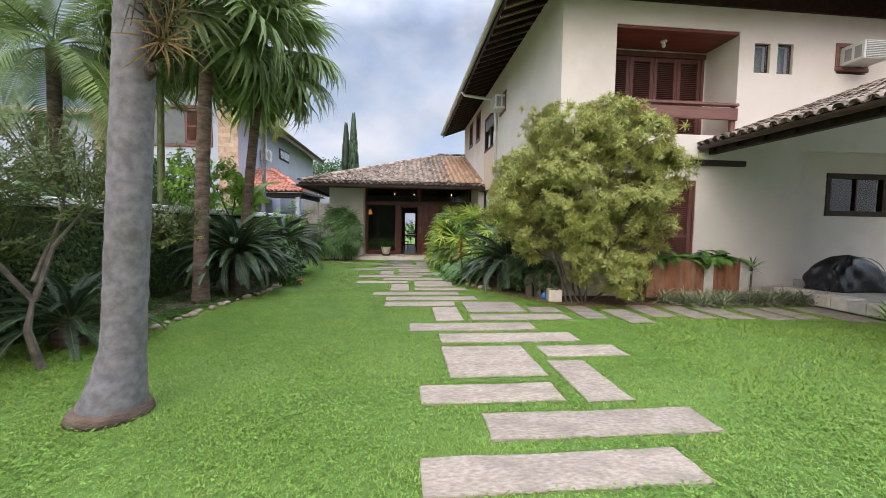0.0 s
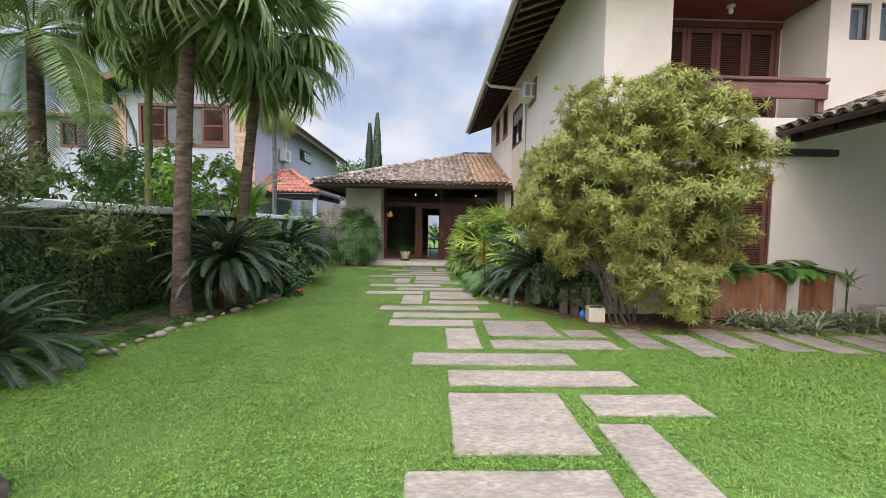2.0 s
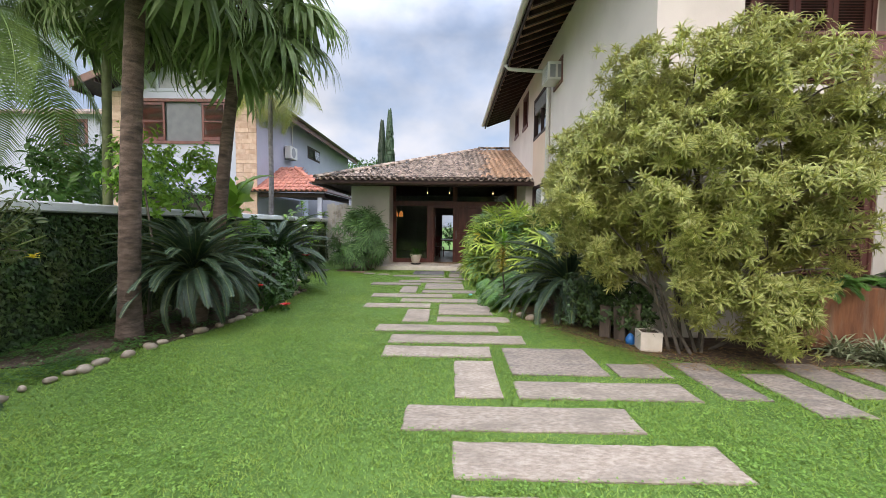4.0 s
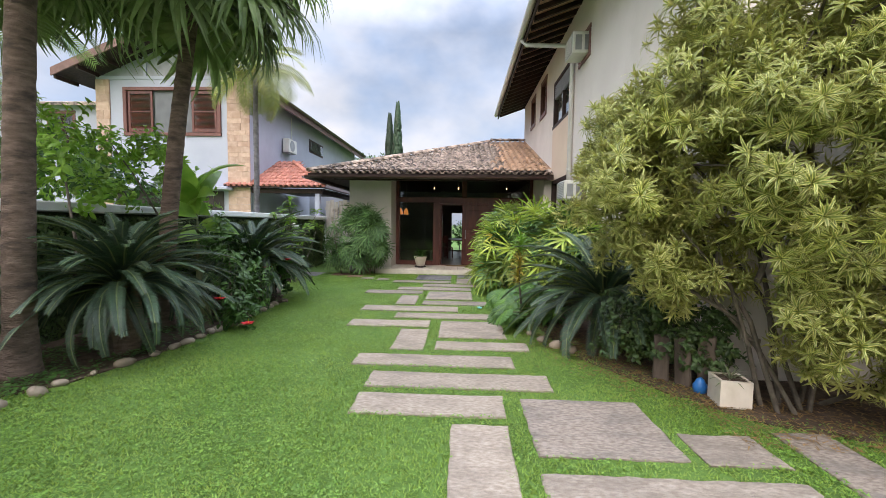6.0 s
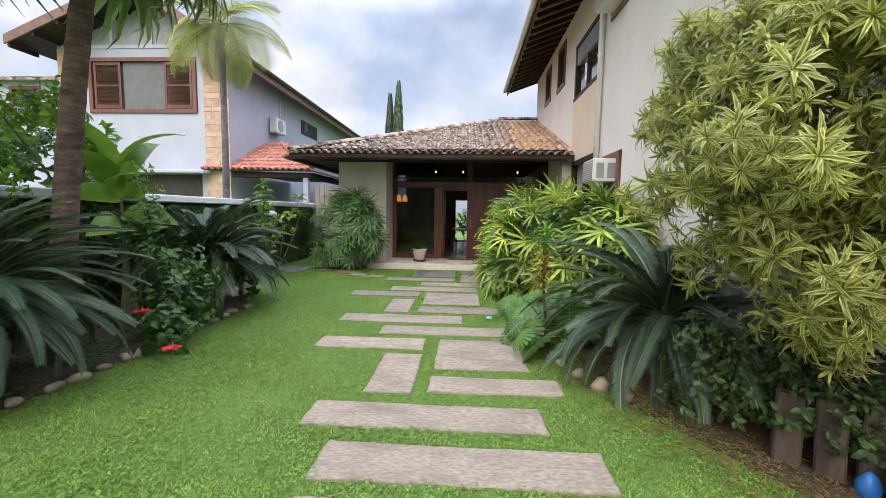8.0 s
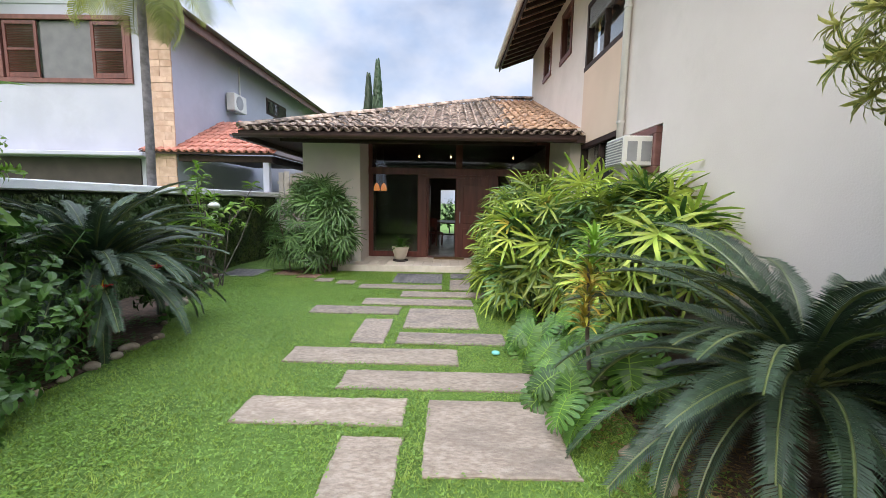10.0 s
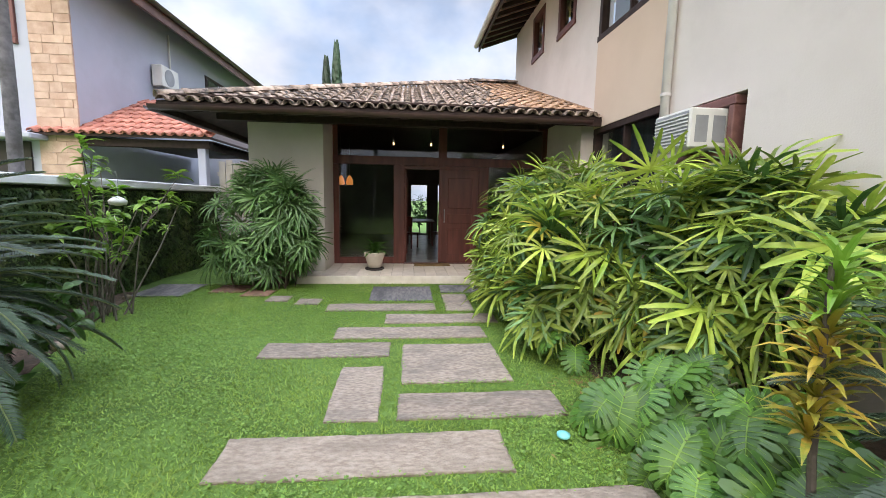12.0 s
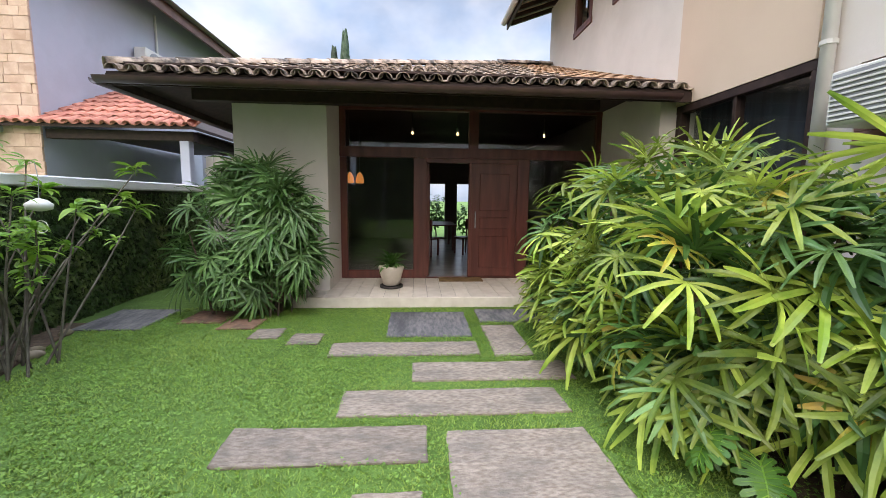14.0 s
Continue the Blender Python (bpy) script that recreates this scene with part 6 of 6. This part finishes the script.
far_tree(-13.5, 40, 8.0, 3.0, 4)


# ---- flower beds ----
def bed(name, pts, label):
    g = Geo()
    n = len(pts)
    g.add([(x, y, 0.012) for x, y in pts] + [(x, y, -0.1) for x, y in pts], [tuple(range(n))] + [(i, i + n, (i + 1) % n + n, (i + 1) % n) for i in range(n)])
    setting(name, g, M_SOIL, label)


WEST_EDGE = [(-3.75, 4.2), (-3.6, 5.4), (-3.42, 6.7), (-3.26, 7.7), (-3.05, 8.6), (-2.98, 9.7), (-2.98, 11.9), (-3.55, 13.0), (-4.25, 15.0), (-4.5, 16.0)]
bed("bed_west", [(-4.83, 6.6), (-4.1, 6.8)] + WEST_EDGE[3:] + [(-4.83, 16.0)], "dark soil of the flower bed")
EAST_EDGE = [(1.7, 15.9), (1.6, 14.8), (1.6, 13.2), (1.65, 12.2), (1.8, 10.9), (1.85, 9.9), (2.05, 8.9), (2.6, 7.98), (3.1, 7.42)]
bed("bed_east", [(3.28, 16.6)] + EAST_EDGE + [(3.9, 7.1), (5.2, 7.3), (8.2, 7.15), (8.2, 8.38), (3.28, 8.38)], "brown soil of the bed along the house")

rs = random.Random(61)
rocks = thing("border_stones", "row of rounded pale stones edging the bed", "stone edging")


def pebble(seed, s):
    r_, g = random.Random(seed), Geo()
    n, m_ = 10, 5
    ph = [r_.uniform(0, 6.28) for _ in range(3)]
    for j in range(m_ + 1):
        t = math.pi * j / m_
        for k in range(n):
            a = 2 * math.pi * k / n
            q = 1 + 0.16 * math.sin(2 * a + ph[0]) + 0.13 * math.sin(3 * a + ph[1] + t) + 0.06 * math.sin(5 * a + ph[2] + 3 * t)
            g.v.append((s * math.sin(t) * math.cos(a) * q, s * 0.72 * math.sin(t) * math.sin(a) * q, s * 0.55 * math.cos(t)))
    for j in range(m_):
        for k in range(n):
            g.f.append((j * n + k, j * n + (k + 1) % n, (j + 1) * n + (k + 1) % n, (j + 1) * n + k))
    return g.mesh("stone", M_ROCK, True)


PEBBLES = [pebble(i, 0.095) for i in range(5)]
for i in range(len(WEST_EDGE) - 1):
    a, b = Vector((*WEST_EDGE[i], 0)), Vector((*WEST_EDGE[i + 1], 0))
    d, L = 0.0, (b - a).length
    while d < L:
        if rs.random() < (0.85 if a.y < 11 else 0.2) and a.y > 4.5:
            p = a.lerp(b, d / L)
            part("stone", PEBBLES[rs.randrange(5)], None, rocks, m=pose(p.x + rs.uniform(-0.03, 0.05), p.y, 0.03, 0, 0, rs.uniform(0, 360)) @ Matrix.Diagonal((*([rs.uniform(0.45, 1.1)] * 3), 1)))
        d += rs.uniform(0.2, 0.32)
for x, y, s in ((1.85, 9.35, 1.2), (1.72, 9.6, 0.9), (2.0, 9.15, 1.0), (1.62, 9.9, 0.8)):
    part("stone", PEBBLES[1], None, rocks, m=pose(x, y, 0.04, 0, 0, 40 * s) @ Matrix.Diagonal((s, s, s, 1)))

# ---- paving slabs: x0, x1, y0, y1 ----
SLABS_NEAR = [(0.11, 1.9, 2.14, 2.52), (0.64, 2.44, 2.7, 3.1), (0.15, 1.44, 3.3, 3.69), (0.47, 1.49, 3.87, 4.88), (1.62, 2.05, 3.27, 4.3), (1.68, 2.7, 4.43, 4.85),
              (0.49, 2.38, 5.04, 5.46), (0.09, 1.98, 5.63, 6.04), (0.52, 0.97, 6.22, 7.22), (1.11, 2.78, 6.22, 6.62), (2.28, 2.82, 6.79, 7.19)]
SLABS_MID = [(-0.36, 0.98, 7.35, 7.76), (-0.36, 1.5, 7.91, 8.3), (-0.65, 1.21, 8.5, 8.88), (-0.31, 0.12, 9.07, 10.05), (0.27, 1.24, 9.66, 10.59), (0.26, 1.48, 9.12, 9.46),
             (-1.2, 0.1, 10.19, 10.59), (-0.55, 1.28, 10.76, 11.14), (-1.27, 0.54, 11.31, 11.73)]
SLABS_FAR = [(-0.72, -0.32, 11.9, 12.85), (-0.18, 1.12, 11.9, 12.29), (-0.16, 0.84, 12.48, 13.42), (-1.62, -0.29, 13.1, 13.5), (-0.96, 0.83, 13.63, 14.03), (-0.4, 1.1, 14.2, 14.6), (-1.28, 0.31, 14.79, 15.17)]
SLABS_SIDE = [(3.03, 3.45, 6.27, 7.27), (3.62, 4.08, 5.95, 6.95), (4.27, 4.71, 6.35, 7.3), (4.9, 5.34, 6.2, 7.17), (5.5, 5.96, 6.13, 7.11), (6.2, 6.66, 6.07, 6.98), (6.76, 7.2, 6.1, 7.02), (7.45, 8.1, 5.86, 7.0)]
SLABS_DARK = [(-0.72, 0.31, 15.36, 16.37), (0.48, 1.5, 15.9, 16.5), (-4.5, -3.7, 15.7, 16.6)]
SLABS_RED = [(-3.4, -2.85, 15.95, 16.5), (-2.8, -2.35, 15.7, 16.1)]
SLABS_GREY = [(1.14, 2.18, 6.82, 7.73), (0.46, 0.88, 14.76, 15.76), (-2.3, -1.95, 15.35, 15.7), (-1.8, -1.45, 15.15, 15.5)]
paving = thing("garden_path", "weathered rectangular stone slabs set in the lawn", "path", kind="structure")


def slab(x0, x1, y0, y1, material, seed):
    r_, g = random.Random(seed), Geo()
    ring = []
    for (ax, ay), (bx, by) in (((x0, y0), (x1, y0)), ((x1, y0), (x1, y1)), ((x1, y1), (x0, y1)), ((x0, y1), (x0, y0))):
        n = max(2, int(math.hypot(bx - ax, by - ay) / 0.09))
        for i in range(n):
            j = 0.007 if i else 0.012
            ring.append((ax + (bx - ax) * i / n + r_.uniform(-j, j), ay + (by - ay) * i / n + r_.uniform(-j, j)))
    cx, cy, n = (x0 + x1) / 2, (y0 + y1) / 2, len(ring)
    g.v = [(x, y, -0.03) for x, y in ring] + [(x, y, 0.012) for x, y in ring]
    for x, y in ring:
        d = math.hypot(cx - x, cy - y)
        g.v.append((x + (cx - x) / d * 0.014, y + (cy - y) / d * 0.014, 0.019 + r_.uniform(-0.0015, 0.0015)))
    for i in range(n):
        k = (i + 1) % n
        g.f += [(i, k, n + k, n + i), (n + i, n + k, 2 * n + k, 2 * n + i)]
    g.f.append(tuple(range(2 * n, 3 * n)))
    part("slab", g, material, paving)


ALL_SLABS = []
for group, material in ((SLABS_NEAR, M_SLAB), (SLABS_MID, M_SLAB), (SLABS_FAR, M_SLAB_GREY), (SLABS_SIDE, M_SLAB_GREY), (SLABS_DARK, M_SLAB_DARK), (SLABS_GREY, M_SLAB_GREY), (SLABS_RED, M_SLAB_RED)):
    for s in group:
        slab(*s, material, len(ALL_SLABS))
        ALL_SLABS.append(s)

# ---- porch tiles ----
ptiles = thing("porch_tiles", "long narrow cream porch tiles laid in rows", "tiling", kind="structure")
tile = Geo().cbox(-0.108, 0.108, 0, 0.735, -0.03, 0, 0.004).mesh("tile", M_PORCH)
for i in range(23):
    for j in range(2):
        part("tile", tile, None, ptiles, m=pose(-2.08 + i * 0.222, 16.72 + j * 0.742 - (0.0 if i % 2 else 0.0), PZ))
part("kerb", Geo().cbox(-2.2, 3.05, 16.68, 16.725, -0.05, PZ + 0.002, 0.006), M_PORCH, ptiles)


# ---- barrel tiles ----
def barrel(length, w0, w1, n=6, t=0.014):
    """A tapered half-round clay tile along +y, its wide end at y = 0, with thickness."""
    g = Geo()
    for rr in (0, t):
        for y, w in ((0, w0), (length, w1)):
            for k in range(n + 1):
                a = math.pi * k / n
                g.v.append(((w / 2 - rr) * math.cos(a), y, (w / 2 - rr) * math.sin(a) * 0.8))
    w = n + 1
    for k in range(n):
        g.f.append((k, w + k, w + k + 1, k + 1))
        g.f.append((2 * w + k, 2 * w + k + 1, 3 * w + k + 1, 3 * w + k))
        g.f.append((k, k + 1, 2 * w + k + 1, 2 * w + k))
    return g


def tiled(name, label, origin, across, up, inside, pitch, step, cols, rows, material, clean=None, near=0, parent_kind="structure", lap=1.18, seed=0):
    """Barrel tiles over a slope: columns along across, rows along up. inside(u, s) says where there is roof."""
    r_ = random.Random(seed)
    c = thing(name, label, "roof tiles", kind=parent_kind)
    X, Y = Vector(across).normalized(), Vector(up).normalized()
    Z = X.cross(Y)
    base = Matrix((X, Y, Z)).transposed().to_4x4()
    cover, under = barrel(step * lap, pitch * 0.84, pitch * 0.66), barrel(step * lap, pitch * 0.9, pitch * 0.72)
    shared = {m_: cover.mesh("tile", m_, True) for m_ in (material, clean) if m_}
    rest_ = {m_: Geo() for m_ in (material, clean) if m_}
    count_ = 0
    for j in range(rows):
        for i in range(cols):
            u, s = (i + 0.5) * pitch, j * step
            if not inside(u, s):
                continue
            m_ = clean if clean and (u + r_.uniform(-0.3, 0.3)) > cols * pitch - 1.5 + 0.05 * s and s > 0.35 else material
            p = Vector(origin) + X * (u + r_.uniform(-0.012, 0.012)) + Y * (s - 0.05 + r_.uniform(-0.015, 0.015)) + Z * (0.02 + r_.uniform(0, 0.012))
            q = Matrix.Translation(p) @ base @ Matrix.Rotation(radians(-2.2), 4, "X") @ Matrix.Rotation(radians(r_.uniform(-1.5, 1.5)), 4, "Z")
            if count_ < near:
                part("tile", shared[m_], None, c, m=q)
                count_ += 1
            else:
                rest_[m_].joined(cover, q)
            p2 = Vector(origin) + X * (u + pitch / 2) + Y * (s - 0.03) + Z * 0.075
            rest_[m_].joined(under, Matrix.Translation(p2) @ base @ Matrix.Rotation(radians(180), 4, "Y"))
    for m_, g in rest_.items():
        if g.v:
            tagged(part("tile_field", g, m_, c, smooth=True), kind="stuff")
    return c


pr = math.hypot(RIDGE_Y - RY0, RIDGE_Z - RZ0)
tiled("porch_roof_tiles", "mossy weathered clay barrel tiles on the porch roof", (RX0, RY0, RZ0), (1, 0, 0), (0, RIDGE_Y - RY0, RIDGE_Z - RZ0),
      lambda u, s: u > s / pr * (APEX_X - RX0) - 0.08 and u < 7.35, 0.215, 0.37, 34, 17, M_TILE, M_TILE_CLEAN, 290, seed=3)
hipr = thing("shelter_ridge", "red ridge tiles along the shelter hip", "ridge tiles", kind="structure")
rtr = barrel(0.46, 0.22, 0.18, 8).mesh("tile", M_TILE_RED, True)
for i in range(9):
    part("tile", rtr, None, hipr, m=aim(Vector((SH1, SHY, SHZ + 0.06)).lerp(SHA + Vector((0, 0, 0.08)), i / 9), SHA - Vector((SH1, SHY, SHZ))))
ridge = thing("ridge_tiles", "row of mossy ridge tiles along the hip", "ridge tiles", kind="structure")
rt = barrel(0.46, 0.24, 0.2, 8).mesh("tile", M_TILE, True)
hip0, hip1 = Vector((RX0, RY0, RZ0 + 0.07)), Vector((APEX_X, RIDGE_Y, RIDGE_Z + 0.07))
for i in range(22):
    part("tile", rt, None, ridge, m=aim(hip0.lerp(hip1, i / 22), hip1 - hip0))
for i in range(4):
    part("tile", rt, None, ridge, m=aim((APEX_X - 0.1 + i * 0.38, RIDGE_Y, RIDGE_Z + 0.1), (1, 0, 0)))
tiled("side_roof_tiles", "weathered clay barrel tiles on the side roof", (CX - 0.14, 8.34, CZ + 0.03), (0, -1, 0), (1, 0, CR), lambda u, s: True, 0.215, 0.37, 46, 14, M_TILE, None, 0, seed=4)
tiled("shelter_tiles", "clean red clay barrel tiles on the shelter", (SH0, SHY, SHZ), (1, 0, 0), (0, SHA.y - SHY, SHA.z - SHZ), lambda u, s: u < SH1 - SH0 - s * 0.775, 0.215, 0.37, 18, 8, M_TILE_RED, None, 0, seed=5)

# ---- creeping fig on the garden wall ----
rng = np.random.default_rng(7)


def blades_mesh(name, base, tip, side, material):
    """Triangular blades: base points, tips, half-width vectors."""
    n = len(base)
    v = np.empty((n, 3, 3), dtype=np.float32)
    v[:, 0], v[:, 1], v[:, 2] = base - side, base + side, tip
    d = bpy.data.meshes.new(name)
    d.vertices.add(n * 3)
    d.vertices.foreach_set("co", v.reshape(-1))
    d.loops.add(n * 3)
    d.loops.foreach_set("vertex_index", np.arange(n * 3, dtype=np.int32))
    d.polygons.add(n)
    d.polygons.foreach_set("loop_start", np.arange(0, n * 3, 3, dtype=np.int32))
    d.update(calc_edges=True)
    d.validate()
    d.materials.append(material)
    return d


# Dark sheet added behind the fig; its colour stands for shaded leaf gaps.
setting("wall_moss", Geo().box(GX + 0.002, GX + 0.03, 2.0, 19.5, 0, 1.7), M_DARK_FILL)
n = 52000
yy = rng.uniform(2.0, 19.6, n)
zz = rng.uniform(0.0, 1.66, n)
deep = 0.05 + 0.05 * np.sin(yy * 2.3) * np.sin(zz * 3.1 + yy) + 0.03 * rng.random(n) + 0.06 * np.clip(0.5 - zz, 0, 1)
base = np.stack([np.full(n, GX) + deep, yy, zz], 1)
ang = rng.uniform(0, 2 * np.pi, n)
size = rng.uniform(0.03, 0.065, n)
tip = base + np.stack([rng.uniform(0.0, 0.035, n), np.cos(ang) * size, np.sin(ang) * size * 0.8 - 0.02], 1)
side = np.stack([rng.uniform(-0.012, 0.012, n), -np.sin(ang) * size * 0.42, np.cos(ang) * size * 0.42], 1)
ivy = tagged(new("creeping_fig", blades_mesh("creeping_fig", base, tip, side, M_IVY)), "dense creeping fig covering the garden wall", "climbing plant", kind="stuff")

# ---- grass ----
M_GRASS = mat("grass_blade", (0.16, 0.27, 0.031), (0.252, 0.362, 0.058), 1.6, 0.5, 0.0, third=(0.208, 0.338, 0.051), tscale=0.7, tpos=(0.5, 0.75), island=0.3, leaf=0.3)
M_CLOVER = mat("clover_leaf", (0.12, 0.245, 0.032), (0.20, 0.345, 0.056), 6, 0.5, 0.0, island=0.3, leaf=0.25)


def lawn_points(n, x0, x1, y0, y1):
    x, y = rng.uniform(x0, x1, n), rng.uniform(y0, y1, n)
    ok = np.ones(n, bool)
    edge = 0.035 * rng.random(n) ** 2
    for a, b, c, d in ALL_SLABS:
        ok &= ~((x > a + edge) & (x < b - edge) & (y > c + edge) & (y < d - edge))
    wy, wx = np.array([0.0, 6.7] + [p[1] for p in WEST_EDGE[3:]]), np.array([-4.75, -4.7] + [p[0] for p in WEST_EDGE[3:]])
    ok &= x > np.interp(y, wy, wx) + 0.06 + 0.12 * np.sin(y * 7) * rng.random(n)
    ey, ex = np.array([p[1] for p in EAST_EDGE[::-1]]), np.array([p[0] for p in EAST_EDGE[::-1]])
    ok &= ~((y > 7.5) & (x > np.interp(y, ey, ex) - 0.05 + 0.75 * rng.random(n) ** 1.5))
    ok &= ~((x > 2.9) & (y > 7.2 + 0.75 * rng.random(n) ** 1.5)) & ~((x > 8.15)) & (y < 16.66)
    ok &= np.hypot(x + 2.27, y - 3.33) > 0.24
    return x[ok], y[ok]


def grass(name, n, x0, x1, y0, y1, h, w, label):
    x, y = lawn_points(n, x0, x1, y0, y1)
    n = len(x)
    a, lean = rng.uniform(0, 2 * np.pi, n), rng.uniform(0.5, 2.2, n)
    hh = h * rng.uniform(0.5, 1.15, n) * (0.85 + 0.25 * np.sin(x * 3.1 + y * 1.7) * np.sin(y * 2.3 - x) + 0.3 * np.sin(x * 23 + 3 * np.sin(y * 9)) * np.sin(y * 26 + 2 * np.sin(x * 11)))
    base = np.stack([x, y, np.full(n, -0.002)], 1)
    tip = base + np.stack([np.cos(a) * hh * lean, np.sin(a) * hh * lean, hh], 1)
    side = np.stack([-np.sin(a), np.cos(a), np.zeros(n)], 1) * (w * rng.uniform(0.6, 1.2, n) / 2)[:, None]
    tagged(new(name, blades_mesh(name, base, tip, side, M_GRASS)), label, "grass", kind="stuff")


grass("lawn_grass", 560000, -4.8, 3.2, 0.6, 16.7, 0.027, 0.0095, "short bright green lawn grass")
grass("lawn_grass", 90000, 3.2, 8.2, -1.0, 7.3, 0.045, 0.011, "short bright green lawn grass")
grass("lawn_grass", 70000, -8.0, 3.2, -4.0, 0.6, 0.045, 0.012, "short bright green lawn grass")
# clover and fallen bits
x, y = lawn_points(300000, -4.7, 4.0, 0.8, 16.5)
n = len(x)
keep = (np.sin(x * 2.1 + 1.3 * np.sin(y)) * np.sin(y * 1.7 + x) + rng.uniform(-0.9, 0.9, n)) > 0.0
x, y = x[keep], y[keep]
n = len(x)
a, s = rng.uniform(0, 2 * np.pi, n), rng.uniform(0.012, 0.023, n)
base = np.stack([x, y, rng.uniform(0.016, 0.034, n)], 1)
tip = base + np.stack([np.cos(a) * s, np.sin(a) * s, rng.uniform(-0.006, 0.01, n)], 1)
side = np.stack([-np.sin(a), np.cos(a), rng.uniform(-0.3, 0.3, n)], 1) * (s * 0.55)[:, None]
tagged(new("clover", blades_mesh("clover", base, tip, side, M_CLOVER)), "patches of small clover leaves in the lawn", "clover", kind="stuff")

# low leaves and litter in the beds
n = 15000
y = rng.uniform(5.2, 12.5, n)
wy, wx = np.array([0.0, 6.7] + [p[1] for p in WEST_EDGE[3:]]), np.array([-3.7, -3.45] + [p[0] for p in WEST_EDGE[3:]])
x = np.interp(y, wy, wx) - 0.05 - 1.5 * rng.random(n)
ok = (x > GX + 0.05) & (np.sin(x * 5 + y * 2) * np.sin(y * 4.3 - x) + rng.uniform(-0.7, 0.7, n) > -0.1)
x, y = x[ok], y[ok]
n = len(x)
a, s = rng.uniform(0, 2 * np.pi, n), rng.uniform(0.025, 0.06, n)
base = np.stack([x, y, rng.uniform(0.02, 0.1, n)], 1)
tip = base + np.stack([np.cos(a) * s, np.sin(a) * s, rng.uniform(-0.015, 0.02, n)], 1)
side = np.stack([-np.sin(a), np.cos(a), rng.uniform(-0.3, 0.3, n)], 1) * (s * 0.4)[:, None]
tagged(new("ground_cover", blades_mesh("ground_cover", base, tip, side, M_SHRUB)), "low dark green leaves covering the flower bed soil", "ground cover", kind="stuff")
n = 5200
y = np.concatenate([rng.uniform(7.6, 12.5, 3400), rng.uniform(7.0, 7.9, n - 3400)])
x = np.concatenate([np.interp(y[:3400], [p[1] for p in EAST_EDGE[::-1]], [p[0] for p in EAST_EDGE[::-1]]) + rng.normal(0.15, 0.28, 3400), rng.uniform(2.7, 6.0, n - 3400)])
ok = (x < 3.2) | (y < 8.3)
x, y = x[ok], y[ok]
n = len(x)
a, s = rng.uniform(0, 2 * np.pi, n), rng.uniform(0.03, 0.11, n)
base = np.stack([x, y, rng.uniform(0.014, 0.035, n)], 1)
tip = base + np.stack([np.cos(a) * s, np.sin(a) * s, rng.uniform(-0.006, 0.012, n)], 1)
side = np.stack([-np.sin(a), np.cos(a), np.zeros(n)], 1) * rng.uniform(0.003, 0.009, n)[:, None]
tagged(new("leaf_litter", blades_mesh("leaf_litter", base, tip, side, M_DRY)), "dry brown leaf litter along the bed edge", "litter", kind="stuff")
